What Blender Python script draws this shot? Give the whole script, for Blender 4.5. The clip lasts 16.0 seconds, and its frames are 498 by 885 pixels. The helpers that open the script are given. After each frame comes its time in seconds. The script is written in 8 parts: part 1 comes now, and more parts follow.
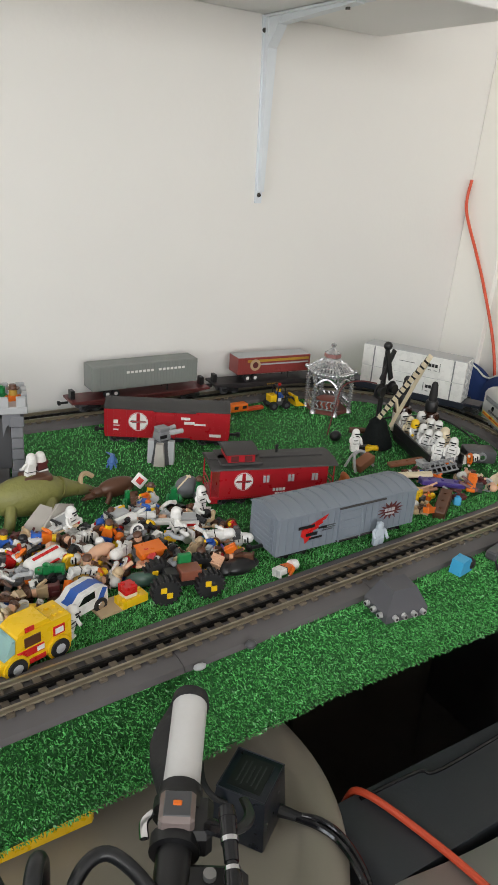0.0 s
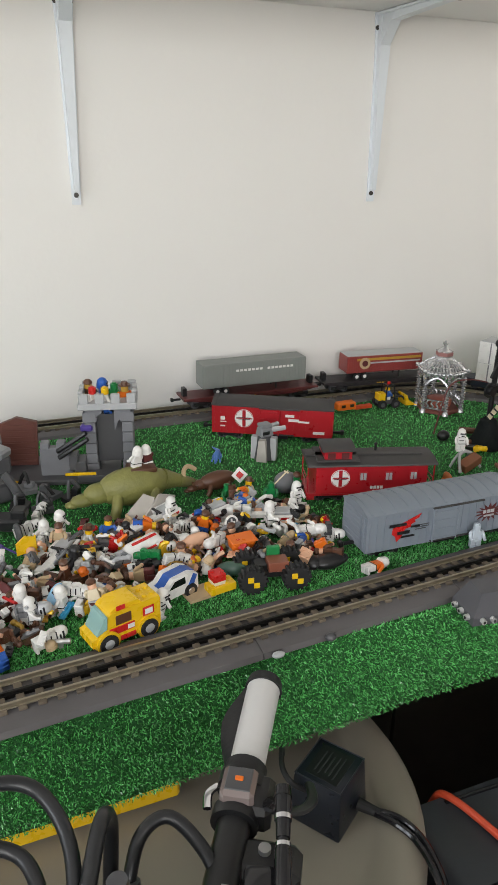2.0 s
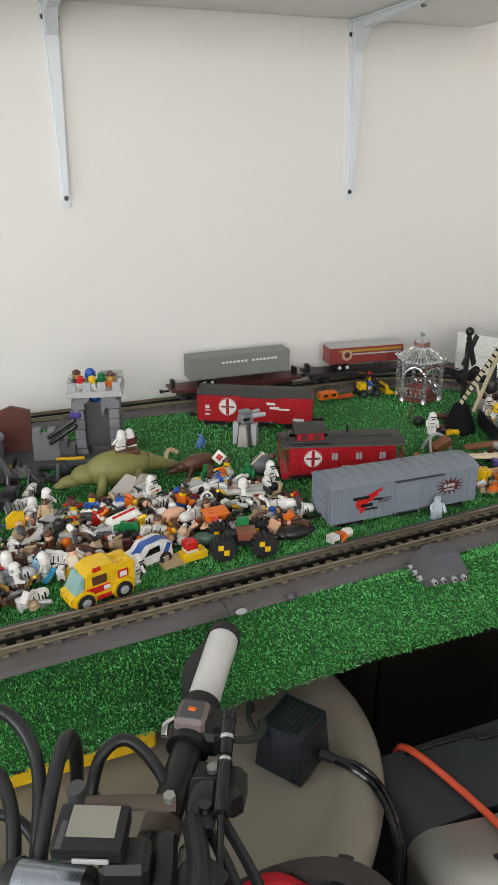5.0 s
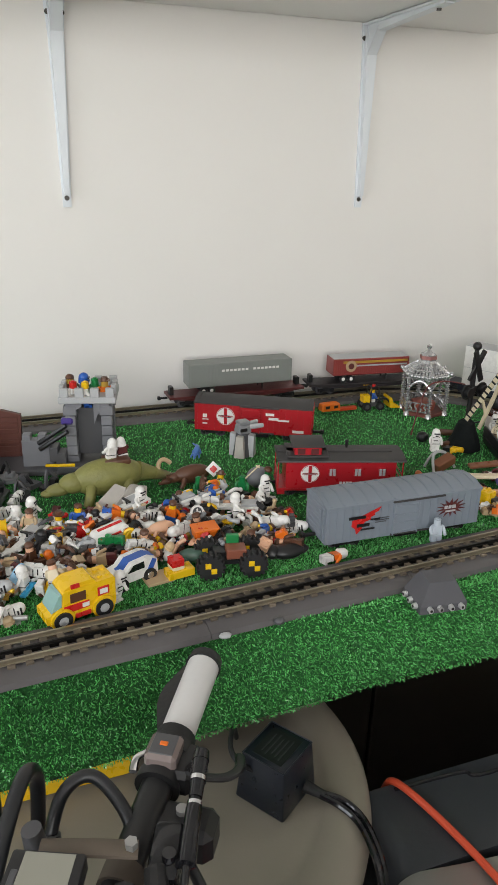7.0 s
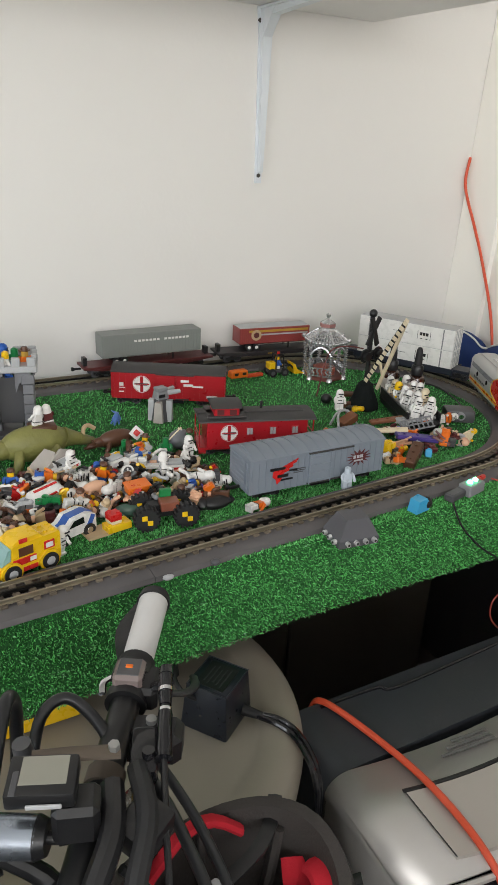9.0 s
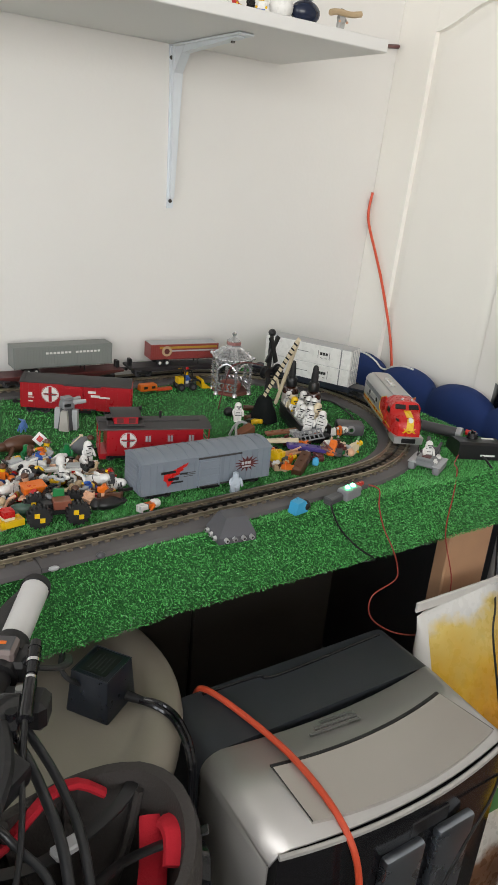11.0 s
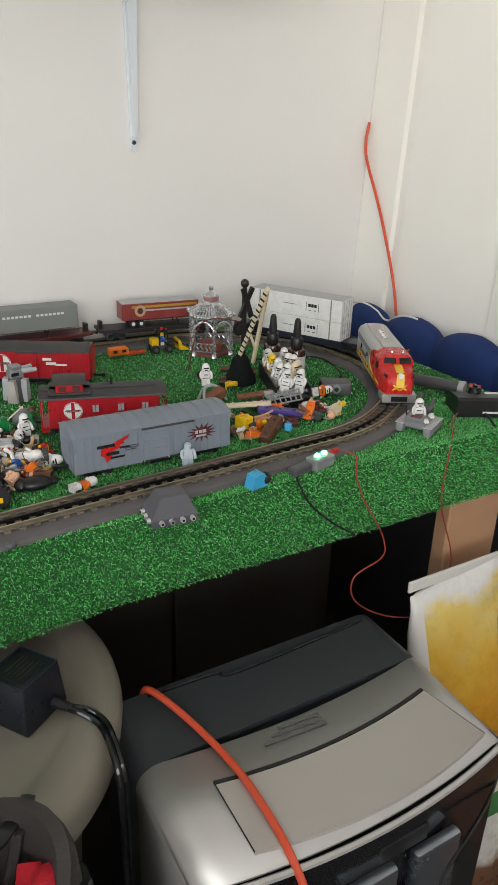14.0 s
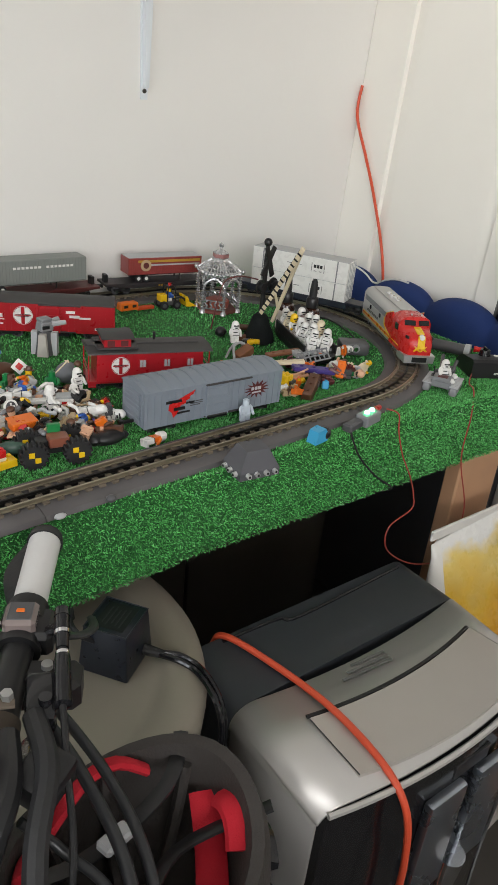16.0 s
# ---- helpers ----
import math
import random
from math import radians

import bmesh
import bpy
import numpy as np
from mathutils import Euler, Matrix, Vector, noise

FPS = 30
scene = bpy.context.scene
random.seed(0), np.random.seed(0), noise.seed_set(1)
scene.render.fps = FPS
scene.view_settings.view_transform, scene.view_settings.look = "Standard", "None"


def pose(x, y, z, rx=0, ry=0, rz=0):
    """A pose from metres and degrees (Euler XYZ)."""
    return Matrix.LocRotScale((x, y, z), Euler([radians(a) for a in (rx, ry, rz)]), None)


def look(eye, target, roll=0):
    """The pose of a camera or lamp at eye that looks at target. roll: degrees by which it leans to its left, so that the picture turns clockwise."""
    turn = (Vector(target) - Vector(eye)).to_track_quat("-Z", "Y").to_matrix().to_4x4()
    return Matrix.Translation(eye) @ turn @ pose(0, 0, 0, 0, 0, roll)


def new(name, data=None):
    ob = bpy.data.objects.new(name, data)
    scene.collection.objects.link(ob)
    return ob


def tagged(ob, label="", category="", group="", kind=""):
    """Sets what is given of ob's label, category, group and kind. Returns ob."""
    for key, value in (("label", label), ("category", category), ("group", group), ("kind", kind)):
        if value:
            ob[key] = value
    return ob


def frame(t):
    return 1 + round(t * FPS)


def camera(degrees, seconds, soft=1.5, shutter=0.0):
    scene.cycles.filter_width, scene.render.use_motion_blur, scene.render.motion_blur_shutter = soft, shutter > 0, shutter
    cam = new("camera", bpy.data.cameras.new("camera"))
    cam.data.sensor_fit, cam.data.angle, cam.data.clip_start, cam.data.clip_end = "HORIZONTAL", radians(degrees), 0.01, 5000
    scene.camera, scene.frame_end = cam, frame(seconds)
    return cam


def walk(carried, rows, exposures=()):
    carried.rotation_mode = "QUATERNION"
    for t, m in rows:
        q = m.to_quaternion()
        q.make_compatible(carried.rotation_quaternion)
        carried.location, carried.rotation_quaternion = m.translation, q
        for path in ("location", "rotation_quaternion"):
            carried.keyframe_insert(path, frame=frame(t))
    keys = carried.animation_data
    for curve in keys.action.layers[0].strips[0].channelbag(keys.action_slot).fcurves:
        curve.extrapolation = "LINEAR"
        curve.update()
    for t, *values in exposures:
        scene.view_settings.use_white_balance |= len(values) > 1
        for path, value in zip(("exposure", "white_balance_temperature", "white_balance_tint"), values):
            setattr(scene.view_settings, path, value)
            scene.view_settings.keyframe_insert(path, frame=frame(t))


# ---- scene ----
cam = camera(38.3, 16.0)
PATH = [
    (0, (-0.733, -1.144, 1.209), (0.288, 0.406, 0.464), 4.2),
    (0.5, (-0.667, -1.172, 1.216), (0.268, 0.432, 0.471), 2.8),
    (1, (-0.634, -1.204, 1.22), (0.051, 0.527, 0.489), 0.7),
    (1.5, (-0.661, -1.2, 1.211), (-0.092, 0.567, 0.466), 0.2),
    (2, (-0.702, -1.181, 1.214), (-0.009, 0.534, 0.453), 1.0),
    (2.5, (-0.74, -1.163, 1.2), (0.159, 0.445, 0.42), 3.0),
    (3, (-0.738, -1.171, 1.192), (0.282, 0.352, 0.393), 4.6),
    (3.5, (-0.681, -1.207, 1.192), (0.29, 0.338, 0.373), 3.7),
    (4, (-0.614, -1.245, 1.186), (0.105, 0.433, 0.37), 0.6),
    (4.5, (-0.621, -1.263, 1.201), (-0.012, 0.483, 0.438), -0.3),
    (5, (-0.679, -1.261, 1.207), (-0.021, 0.475, 0.462), -0.2),
    (5.2, (-0.711, -1.259, 1.207), (-0.022, 0.46, 0.452), 0.3),
    (7.3, (-0.647, -1.233, 1.204), (-0.017, 0.518, 0.472), 1.2),
    (7.5, (-0.664, -1.238, 1.209), (-0.033, 0.512, 0.476), 0.9),
    (8, (-0.709, -1.253, 1.205), (-0.042, 0.479, 0.46), -0.3),
    (8.5, (-0.736, -1.272, 1.204), (0.076, 0.38, 0.422), 0.9),
    (9, (-0.717, -1.279, 1.204), (0.194, 0.323, 0.427), 2.8),
    (9.2, (-0.688, -1.284, 1.207), (0.214, 0.325, 0.435), 2.8),
    (11.3, (-0.702, -1.4, 1.218), (0.419, 0.106, 0.529), 6.0),
    (11.5, (-0.715, -1.412, 1.221), (0.449, 0.062, 0.534), 6.4),
    (12, (-0.712, -1.413, 1.218), (0.503, 0.012, 0.514), 6.0),
    (12.5, (-0.675, -1.401, 1.21), (0.52, 0.027, 0.481), 4.9),
    (13, (-0.603, -1.384, 1.193), (0.527, 0.077, 0.428), 3.7),
    (13.5, (-0.553, -1.37, 1.193), (0.483, 0.15, 0.407), 2.5),
    (14, (-0.528, -1.337, 1.177), (0.406, 0.236, 0.368), 1.8),
    (14.5, (-0.55, -1.319, 1.18), (0.359, 0.257, 0.35), 1.8),
    (15, (-0.612, -1.302, 1.189), (0.408, 0.205, 0.361), 1.9),
    (15.5, (-0.682, -1.278, 1.178), (0.432, 0.143, 0.317), 3.4),
    (16, (-0.709, -1.253, 1.175), (0.432, 0.124, 0.279), 6.0),
]
walk(cam, [(t, look(eye, target, roll)) for t, eye, target, roll in PATH])

# ---- world and light ----
world = bpy.data.worlds.new("sky")
scene.world = world
world.use_nodes = True
_wn = world.node_tree.nodes
_sky = _wn.new("ShaderNodeTexSky")
_sky.sky_type, _sky.sun_disc, _sky.sun_elevation, _sky.sun_rotation = "NISHITA", False, radians(40), radians(200)
world.node_tree.links.new(_sky.outputs[0], _wn["Background"].inputs[0])
_wn["Background"].inputs[1].default_value = 0.10


def area_light(name, m, sx, sy, watts, color):
    d = bpy.data.lights.new(name, "AREA")
    d.shape, d.size, d.size_y, d.energy, d.color = "RECTANGLE", sx, sy, watts, color
    ob = new(name, d)
    ob.matrix_world = m
    return ob


# daylight that enters by the wide garage opening, plus an added side lamp brightening the door
area_light("garage_opening_light", look((-1.5, -3.45, 1.48), (-0.9, 0, 1.30)), 2.3, 1.4, 62.5, (1.0, 0.985, 0.965))
area_light("side_window_light", look((-2.62, -1.3, 1.55), (0.5, -0.75, 0.9)), 1.1, 0.9, 16, (0.93, 0.97, 1.0))


# ---- helpers ----
MATS = {}


def mat(name, color, rough=0.45, metal=0.0, vary=0.12, scale=60.0, bump=0.0, bump_scale=200.0, spec=0.5, coat=0.0, dirt=0.0, island=0.0, rand=0.0, glass=0.0):
    """A procedural surface: base colour with fine and broad variation, relief, wear."""
    if name in MATS:
        return MATS[name]
    m = bpy.data.materials.new(name)
    m.use_nodes = True
    nt = m.node_tree
    n, l = nt.nodes, nt.links
    p = n["Principled BSDF"]
    p.inputs["Roughness"].default_value, p.inputs["Metallic"].default_value = rough, metal
    p.inputs["Specular IOR Level"].default_value = spec
    p.inputs["Coat Weight"].default_value = coat
    if glass:
        p.inputs["Transmission Weight"].default_value = glass
    co = n.new("ShaderNodeTexCoord")
    fine, broad = n.new("ShaderNodeTexNoise"), n.new("ShaderNodeTexNoise")
    fine.inputs["Scale"].default_value, fine.inputs["Detail"].default_value = scale, 4
    broad.inputs["Scale"].default_value, broad.inputs["Detail"].default_value = scale / 8, 2
    for t in (fine, broad):
        l.new(co.outputs["Object"], t.inputs["Vector"])
    mix = n.new("ShaderNodeMix")
    mix.data_type = "RGBA"
    mix.inputs[6].default_value = (*[c * (1 - vary) for c in color], 1)
    mix.inputs[7].default_value = (*[min(1, c * (1 + vary)) for c in color], 1)
    add = n.new("ShaderNodeMath")
    add.operation = "MULTIPLY_ADD"
    add.inputs[1].default_value = 0.5
    half = n.new("ShaderNodeMath")
    half.operation, half.inputs[1].default_value = "MULTIPLY", 0.5
    l.new(broad.outputs[0], half.inputs[0])
    l.new(fine.outputs[0], add.inputs[0])
    l.new(half.outputs[0], add.inputs[2])
    l.new(add.outputs[0], mix.inputs[0])
    out = mix.outputs[2]
    if island or rand:
        g = n.new("ShaderNodeNewGeometry" if island else "ShaderNodeObjectInfo")
        hsv = n.new("ShaderNodeHueSaturation")
        mr = n.new("ShaderNodeMapRange")
        k = island or rand
        mr.inputs[3].default_value, mr.inputs[4].default_value = 1 - k, 1 + k
        l.new(g.outputs["Random Per Island" if island else "Random"], mr.inputs[0])
        l.new(mr.outputs[0], hsv.inputs["Value"])
        l.new(out, hsv.inputs["Color"])
        out = hsv.outputs[0]
    if dirt:
        dn = n.new("ShaderNodeTexNoise")
        dn.inputs["Scale"].default_value, dn.inputs["Detail"].default_value = scale / 3, 6
        l.new(co.outputs["Object"], dn.inputs["Vector"])
        ramp = n.new("ShaderNodeValToRGB")
        ramp.color_ramp.elements[0].position, ramp.color_ramp.elements[1].position = 0.52, 0.72
        l.new(dn.outputs[0], ramp.inputs[0])
        dm = n.new("ShaderNodeMix")
        dm.data_type = "RGBA"
        dm.inputs[7].default_value = (0.09, 0.075, 0.06, 1)
        sc = n.new("ShaderNodeMath")
        sc.operation, sc.inputs[1].default_value = "MULTIPLY", dirt
        l.new(ramp.outputs[0], sc.inputs[0])
        l.new(sc.outputs[0], dm.inputs[0])
        l.new(out, dm.inputs[6])
        out = dm.outputs[2]
    l.new(out, p.inputs["Base Color"])
    rr = n.new("ShaderNodeMapRange")
    rr.inputs[3].default_value, rr.inputs[4].default_value = max(0.02, rough - 0.08), min(1, rough + 0.08)
    l.new(fine.outputs[0], rr.inputs[0])
    l.new(rr.outputs[0], p.inputs["Roughness"])
    if bump:
        bn = n.new("ShaderNodeTexNoise")
        bn.inputs["Scale"].default_value, bn.inputs["Detail"].default_value = bump_scale, 3
        l.new(co.outputs["Object"], bn.inputs["Vector"])
        b = n.new("ShaderNodeBump")
        b.inputs["Strength"].default_value, b.inputs["Distance"].default_value = bump, 0.002
        l.new(bn.outputs[0], b.inputs["Height"])
        l.new(b.outputs[0], p.inputs["Normal"])
    MATS[name] = m
    return m


def plastic(name, color, rough=0.32, **k):
    k.setdefault("vary", 0.08)
    k.setdefault("scale", 90)
    k.setdefault("bump", 0.05)
    return mat(name, color, rough, **k)


def glow(name, color, strength):
    m = mat(name, color, 0.3)
    p = m.node_tree.nodes["Principled BSDF"]
    p.inputs["Emission Color"].default_value, p.inputs["Emission Strength"].default_value = (*color, 1), strength
    return m


class Form:
    """Collects solids in one bmesh; .use(i) sets the material slot of what follows."""

    def __init__(self):
        self.bm, self.slot = bmesh.new(), 0

    def use(self, i):
        self.slot = i
        return self

    def _done(self, verts, m):
        faces = {f for v in verts for f in v.link_faces}
        for f in faces:
            f.material_index = self.slot
        bmesh.ops.transform(self.bm, matrix=m, verts=verts)
        return self

    def box(self, c, s, bevel=0.0, m=None, seg=1, taper=None):
        r = bmesh.ops.create_cube(self.bm, size=1)
        vs = r["verts"]
        for v in vs:
            v.co = Vector((v.co.x * s[0], v.co.y * s[1], v.co.z * s[2]))
            if taper and v.co.z > 0:
                v.co.x, v.co.y = v.co.x * taper[0], v.co.y * taper[1]
        if bevel:
            es = list({e for v in vs for e in v.link_edges})
            r = bmesh.ops.bevel(self.bm, geom=es, offset=bevel, segments=seg, affect="EDGES", profile=0.5)
            vs = list({v for f in r["faces"] for v in f.verts} | {v for v in vs if v.is_valid})
        return self._done(vs, Matrix.Translation(c) @ (m or Matrix()))

    def cyl(self, a, b, r, r2=None, seg=12, caps=True):
        a, b = Vector(a), Vector(b)
        d = b - a
        res = bmesh.ops.create_cone(self.bm, cap_ends=caps, segments=seg, radius1=r, radius2=r if r2 is None else r2, depth=d.length)
        q = d.to_track_quat("Z", "Y").to_matrix().to_4x4()
        return self._done(res["verts"], Matrix.Translation((a + b) / 2) @ q)

    def ball(self, c, r, seg=12, s=(1, 1, 1), m=None):
        res = bmesh.ops.create_uvsphere(self.bm, u_segments=seg, v_segments=max(6, seg // 2 + 1), radius=r)
        return self._done(res["verts"], Matrix.Translation(c) @ (m or Matrix()) @ Matrix.Diagonal((*s, 1)))

    def prism(self, pts, a, b, axis="y"):
        """A polygon of (u, v) pushed from a to b along an axis."""
        put = {"x": lambda u, v, w: (w, u, v), "y": lambda u, v, w: (u, w, v), "z": lambda u, v, w: (u, v, w)}[axis]
        lo = [self.bm.verts.new(put(u, v, a)) for u, v in pts]
        hi = [self.bm.verts.new(put(u, v, b)) for u, v in pts]
        n = len(pts)
        fs = [self.bm.faces.new(lo), self.bm.faces.new(hi[::-1])]
        fs += [self.bm.faces.new((lo[i], hi[i], hi[(i + 1) % n], lo[(i + 1) % n])) for i in range(n)]
        for f in fs:
            f.material_index = self.slot
        bmesh.ops.recalc_face_normals(self.bm, faces=fs)
        return self

    def lathe(self, prof, c=(0, 0, 0), seg=20, m=None):
        """A profile of (radius, height) turned about z."""
        rings = [[self.bm.verts.new((r * math.cos(t), r * math.sin(t), z)) for t in [2 * math.pi * i / seg for i in range(seg)]] for r, z in prof]
        fs = []
        for p, q in zip(rings, rings[1:]):
            fs += [self.bm.faces.new((p[i], p[(i + 1) % seg], q[(i + 1) % seg], q[i])) for i in range(seg)]
        if prof[0][0] > 1e-5:
            fs.append(self.bm.faces.new(rings[0][::-1]))
        if prof[-1][0] > 1e-5:
            fs.append(self.bm.faces.new(rings[-1]))
        for f in fs:
            f.material_index = self.slot
        return self._done([v for r in rings for v in r], Matrix.Translation(c) @ (m or Matrix()))

    def tube(self, pts, r, seg=8, smooth=6, flat=1.0):
        """A round cord along a smooth curve through pts."""
        P = [Vector(p) for p in pts]
        path = []
        for i in range(len(P) - 1):
            p0, p1, p2, p3 = P[max(i - 1, 0)], P[i], P[i + 1], P[min(i + 2, len(P) - 1)]
            for k in range(smooth):
                t = k / smooth
                path.append(0.5 * (2 * p1 + (p2 - p0) * t + (2 * p0 - 5 * p1 + 4 * p2 - p3) * t * t + (3 * p1 - p0 - 3 * p2 + p3) * t ** 3))
        path.append(P[-1])
        rings, up = [], Vector((0.13, 0.2, 1)).normalized()
        for i, p in enumerate(path):
            d = (path[min(i + 1, len(path) - 1)] - path[max(i - 1, 0)]).normalized()
            u = up - d * up.dot(d)
            u = u.normalized() if u.length > 1e-4 else d.orthogonal().normalized()
            up = u
            w = d.cross(u)
            rings.append([self.bm.verts.new(p + (u * math.cos(a) * flat + w * math.sin(a)) * r) for a in [2 * math.pi * k / seg for k in range(seg)]])
        fs = []
        for p, q in zip(rings, rings[1:]):
            fs += [self.bm.faces.new((p[i], p[(i + 1) % seg], q[(i + 1) % seg], q[i])) for i in range(seg)]
        fs += [self.bm.faces.new(rings[0][::-1]), self.bm.faces.new(rings[-1])]
        for f in fs:
            f.material_index = self.slot
        return self


def mesh_of(name, form, mats, smooth=35):
    me = bpy.data.meshes.new(name)
    form.bm.normal_update()
    form.bm.to_mesh(me)
    form.bm.free()
    for m in mats if isinstance(mats, (list, tuple)) else [mats]:
        me.materials.append(m)
    if smooth:
        me.polygons.foreach_set("use_smooth", [True] * len(me.polygons))
        me.set_sharp_from_angle(angle=radians(smooth))
    return me


def part(name, form, mats, parent=None, label="", smooth=35):
    ob = new(name, form if isinstance(form, bpy.types.Mesh) else mesh_of(name, form, mats, smooth))
    if parent:
        ob.parent = parent
    if label:
        tagged(ob, label)
    return ob


def thing(name, label, category, m=None, group="", kind=""):
    ob = new(name)
    ob.empty_display_size = 0.02
    if m:
        ob.matrix_world = m
    return tagged(ob, label, category, group, kind)


def single(name, form, mats, label, category, m=None, group="", kind="", smooth=35):
    ob = part(name, form, mats, None, "", smooth)
    if m:
        ob.matrix_world = m
    return tagged(ob, label, category, group, kind)


# ---- materials ----
WALL = mat("painted_wall", (0.80, 0.782, 0.752), 0.65, vary=0.025, scale=14, bump=0.12, bump_scale=120)
CEIL = mat("ceiling_paint", (0.82, 0.81, 0.79), 0.8, vary=0.03, scale=10)
DOORPAINT = mat("door_paint", (0.92, 0.89, 0.83), 0.42, vary=0.03, scale=12, bump=0.06, bump_scale=60)
SHELFWHITE = mat("white_shelf", (0.80, 0.79, 0.77), 0.45, vary=0.03, scale=16, bump=0.04)
STEELWHITE = mat("white_steel", (0.72, 0.76, 0.80), 0.35, vary=0.04, scale=30)
SCREW = mat("screw_head", (0.08, 0.075, 0.07), 0.4, 0.8)
TILE = mat("floor_tile", (0.060, 0.054, 0.048), 0.5, vary=0.2, scale=12, bump=0.1, dirt=0.3)
TURF = mat("turf_backing", (0.020, 0.125, 0.027), 0.9, vary=0.4, scale=400, bump=0.6, bump_scale=900)
BLADE = mat("turf_blade", (0.112, 0.455, 0.120), 0.22, vary=0.3, scale=9, island=0.68, spec=1.0)
PINE = mat("pine_wood", (0.52, 0.30, 0.17), 0.6, vary=0.2, scale=25, bump=0.15)
ROADBED = plastic("grey_roadbed", (0.105, 0.098, 0.10), 0.55, vary=0.15, dirt=0.15)
TIE = plastic("brown_tie", (0.135, 0.108, 0.078), 0.6, rand=0.25)
RAIL = mat("rail_steel", (0.42, 0.37, 0.28), 0.32, 0.85, vary=0.25, scale=120)
RAILBLACK = mat("blackened_rail", (0.012, 0.011, 0.010), 0.35, 0.3)
BLACK = plastic("black_plastic", (0.012, 0.012, 0.013), 0.38)
BLACKGLOSS = plastic("black_gloss", (0.010, 0.010, 0.012), 0.12)
RUBBER = mat("black_rubber", (0.014, 0.014, 0.015), 0.62, vary=0.2, bump=0.2)
DGREY = plastic("dark_grey_plastic", (0.075, 0.075, 0.08), 0.42)
MGREY = plastic("mid_grey_plastic", (0.22, 0.225, 0.235), 0.4)
LGREY = plastic("light_grey_plastic", (0.42, 0.43, 0.44), 0.38)
WHITE = plastic("white_plastic", (0.78, 0.77, 0.74), 0.28, dirt=0.05)
CREAM = plastic("cream_plastic", (0.72, 0.62, 0.44), 0.4)
RED = plastic("red_plastic", (0.42, 0.014, 0.022), 0.3)
BRED = plastic("bright_red_plastic", (0.55, 0.020, 0.018), 0.28)
YELLOW = plastic("yellow_plastic", (0.80, 0.50, 0.012), 0.28)
ORANGE = plastic("orange_plastic", (0.75, 0.16, 0.012), 0.3)
BLUE = plastic("blue_plastic", (0.022, 0.10, 0.42), 0.3)
AZURE = plastic("azure_plastic", (0.05, 0.36, 0.62), 0.3)
GREEN = plastic("green_plastic", (0.012, 0.20, 0.055), 0.3)
LIME = plastic("olive_plastic", (0.30, 0.31, 0.06), 0.42)
BROWN = plastic("brown_plastic", (0.10, 0.042, 0.022), 0.38)
MAROON = plastic("maroon_plastic", (0.105, 0.022, 0.022), 0.42)
TAN = plastic("tan_plastic", (0.50, 0.37, 0.22), 0.42)
SKIN = plastic("peach_plastic", (0.72, 0.42, 0.27), 0.4)
PURPLE = plastic("purple_plastic", (0.07, 0.045, 0.24), 0.35)
GOLD = plastic("mustard_plastic", (0.45, 0.27, 0.04), 0.35)
CLEAR = plastic("clear_teal_plastic", (0.45, 0.72, 0.70), 0.1, glass=0.5)
SILVER = mat("silver_paint", (0.50, 0.50, 0.49), 0.36, 0.55, vary=0.06, scale=50)
CHROME = mat("chrome", (0.72, 0.72, 0.74), 0.10, 1.0, vary=0.03)
CARGREY = plastic("freight_grey", (0.205, 0.235, 0.275), 0.48, vary=0.06)
ROOFDARK = plastic("weathered_roof", (0.045, 0.042, 0.042), 0.6, vary=0.25, dirt=0.2)
STONE = plastic("stone_grey_plastic", (0.18, 0.184, 0.20), 0.45, vary=0.15)

# ---- the room ----
Z = 0.78          # top of the table
XE = 0.555        # east side


def slab(name, c, s, m, label, bevel=0.0, kind="structure"):
    return single(name, Form().box((0, 0, 0), s, bevel), m, label, name.split("_")[0], Matrix.Translation(c), kind=kind)


slab("floor", (-0.6, -1.75, -0.05), (4.4, 3.9, 0.1), TILE, "brown grey garage floor tiles, dusty")
slab("ceiling", (-0.6, -1.75, 2.50), (4.4, 3.9, 0.1), CEIL, "plain white painted ceiling")
slab("wall_north", (-0.6, 0.06, 1.225), (4.4, 0.12, 2.45), WALL, "warm white painted plaster wall")
slab("wall_west_a", (-2.74, -0.37, 1.225), (0.12, 0.74, 2.45), WALL, "warm white painted side wall")
slab("wall_west_b", (-2.74, -2.8, 1.225), (0.12, 1.8, 2.45), WALL, "warm white painted side wall")
slab("wall_west_c", (-2.74, -1.32, 0.525), (0.12, 1.16, 1.05), WALL, "warm white painted wall under the added side opening")
slab("wall_west_d", (-2.74, -1.32, 2.25), (0.12, 1.16, 0.4), WALL, "warm white painted wall over the added side opening")
slab("wall_south_a", (-2.72, -3.64, 1.225), (0.16, 0.12, 2.45), WALL, "warm white painted wall beside the opening")
slab("wall_south_b", (0.6, -3.64, 1.225), (2.0, 0.12, 2.45), WALL, "warm white painted wall beside the opening")
slab("wall_south_c", (-1.52, -3.64, 2.37), (2.24, 0.12, 0.16), WALL, "warm white painted wall over the opening")
# unseen low wall, added to block light from the floor and lower things
slab("wall_partition", (-0.6, -2.40, 0.50), (4.16, 0.10, 1.0), WALL, "unseen low wall added to keep light off the lower things")
slab("wall_east", (1.54, -1.75, 1.225), (0.12, 3.66, 2.45), WALL, "warm white painted wall behind the storage")


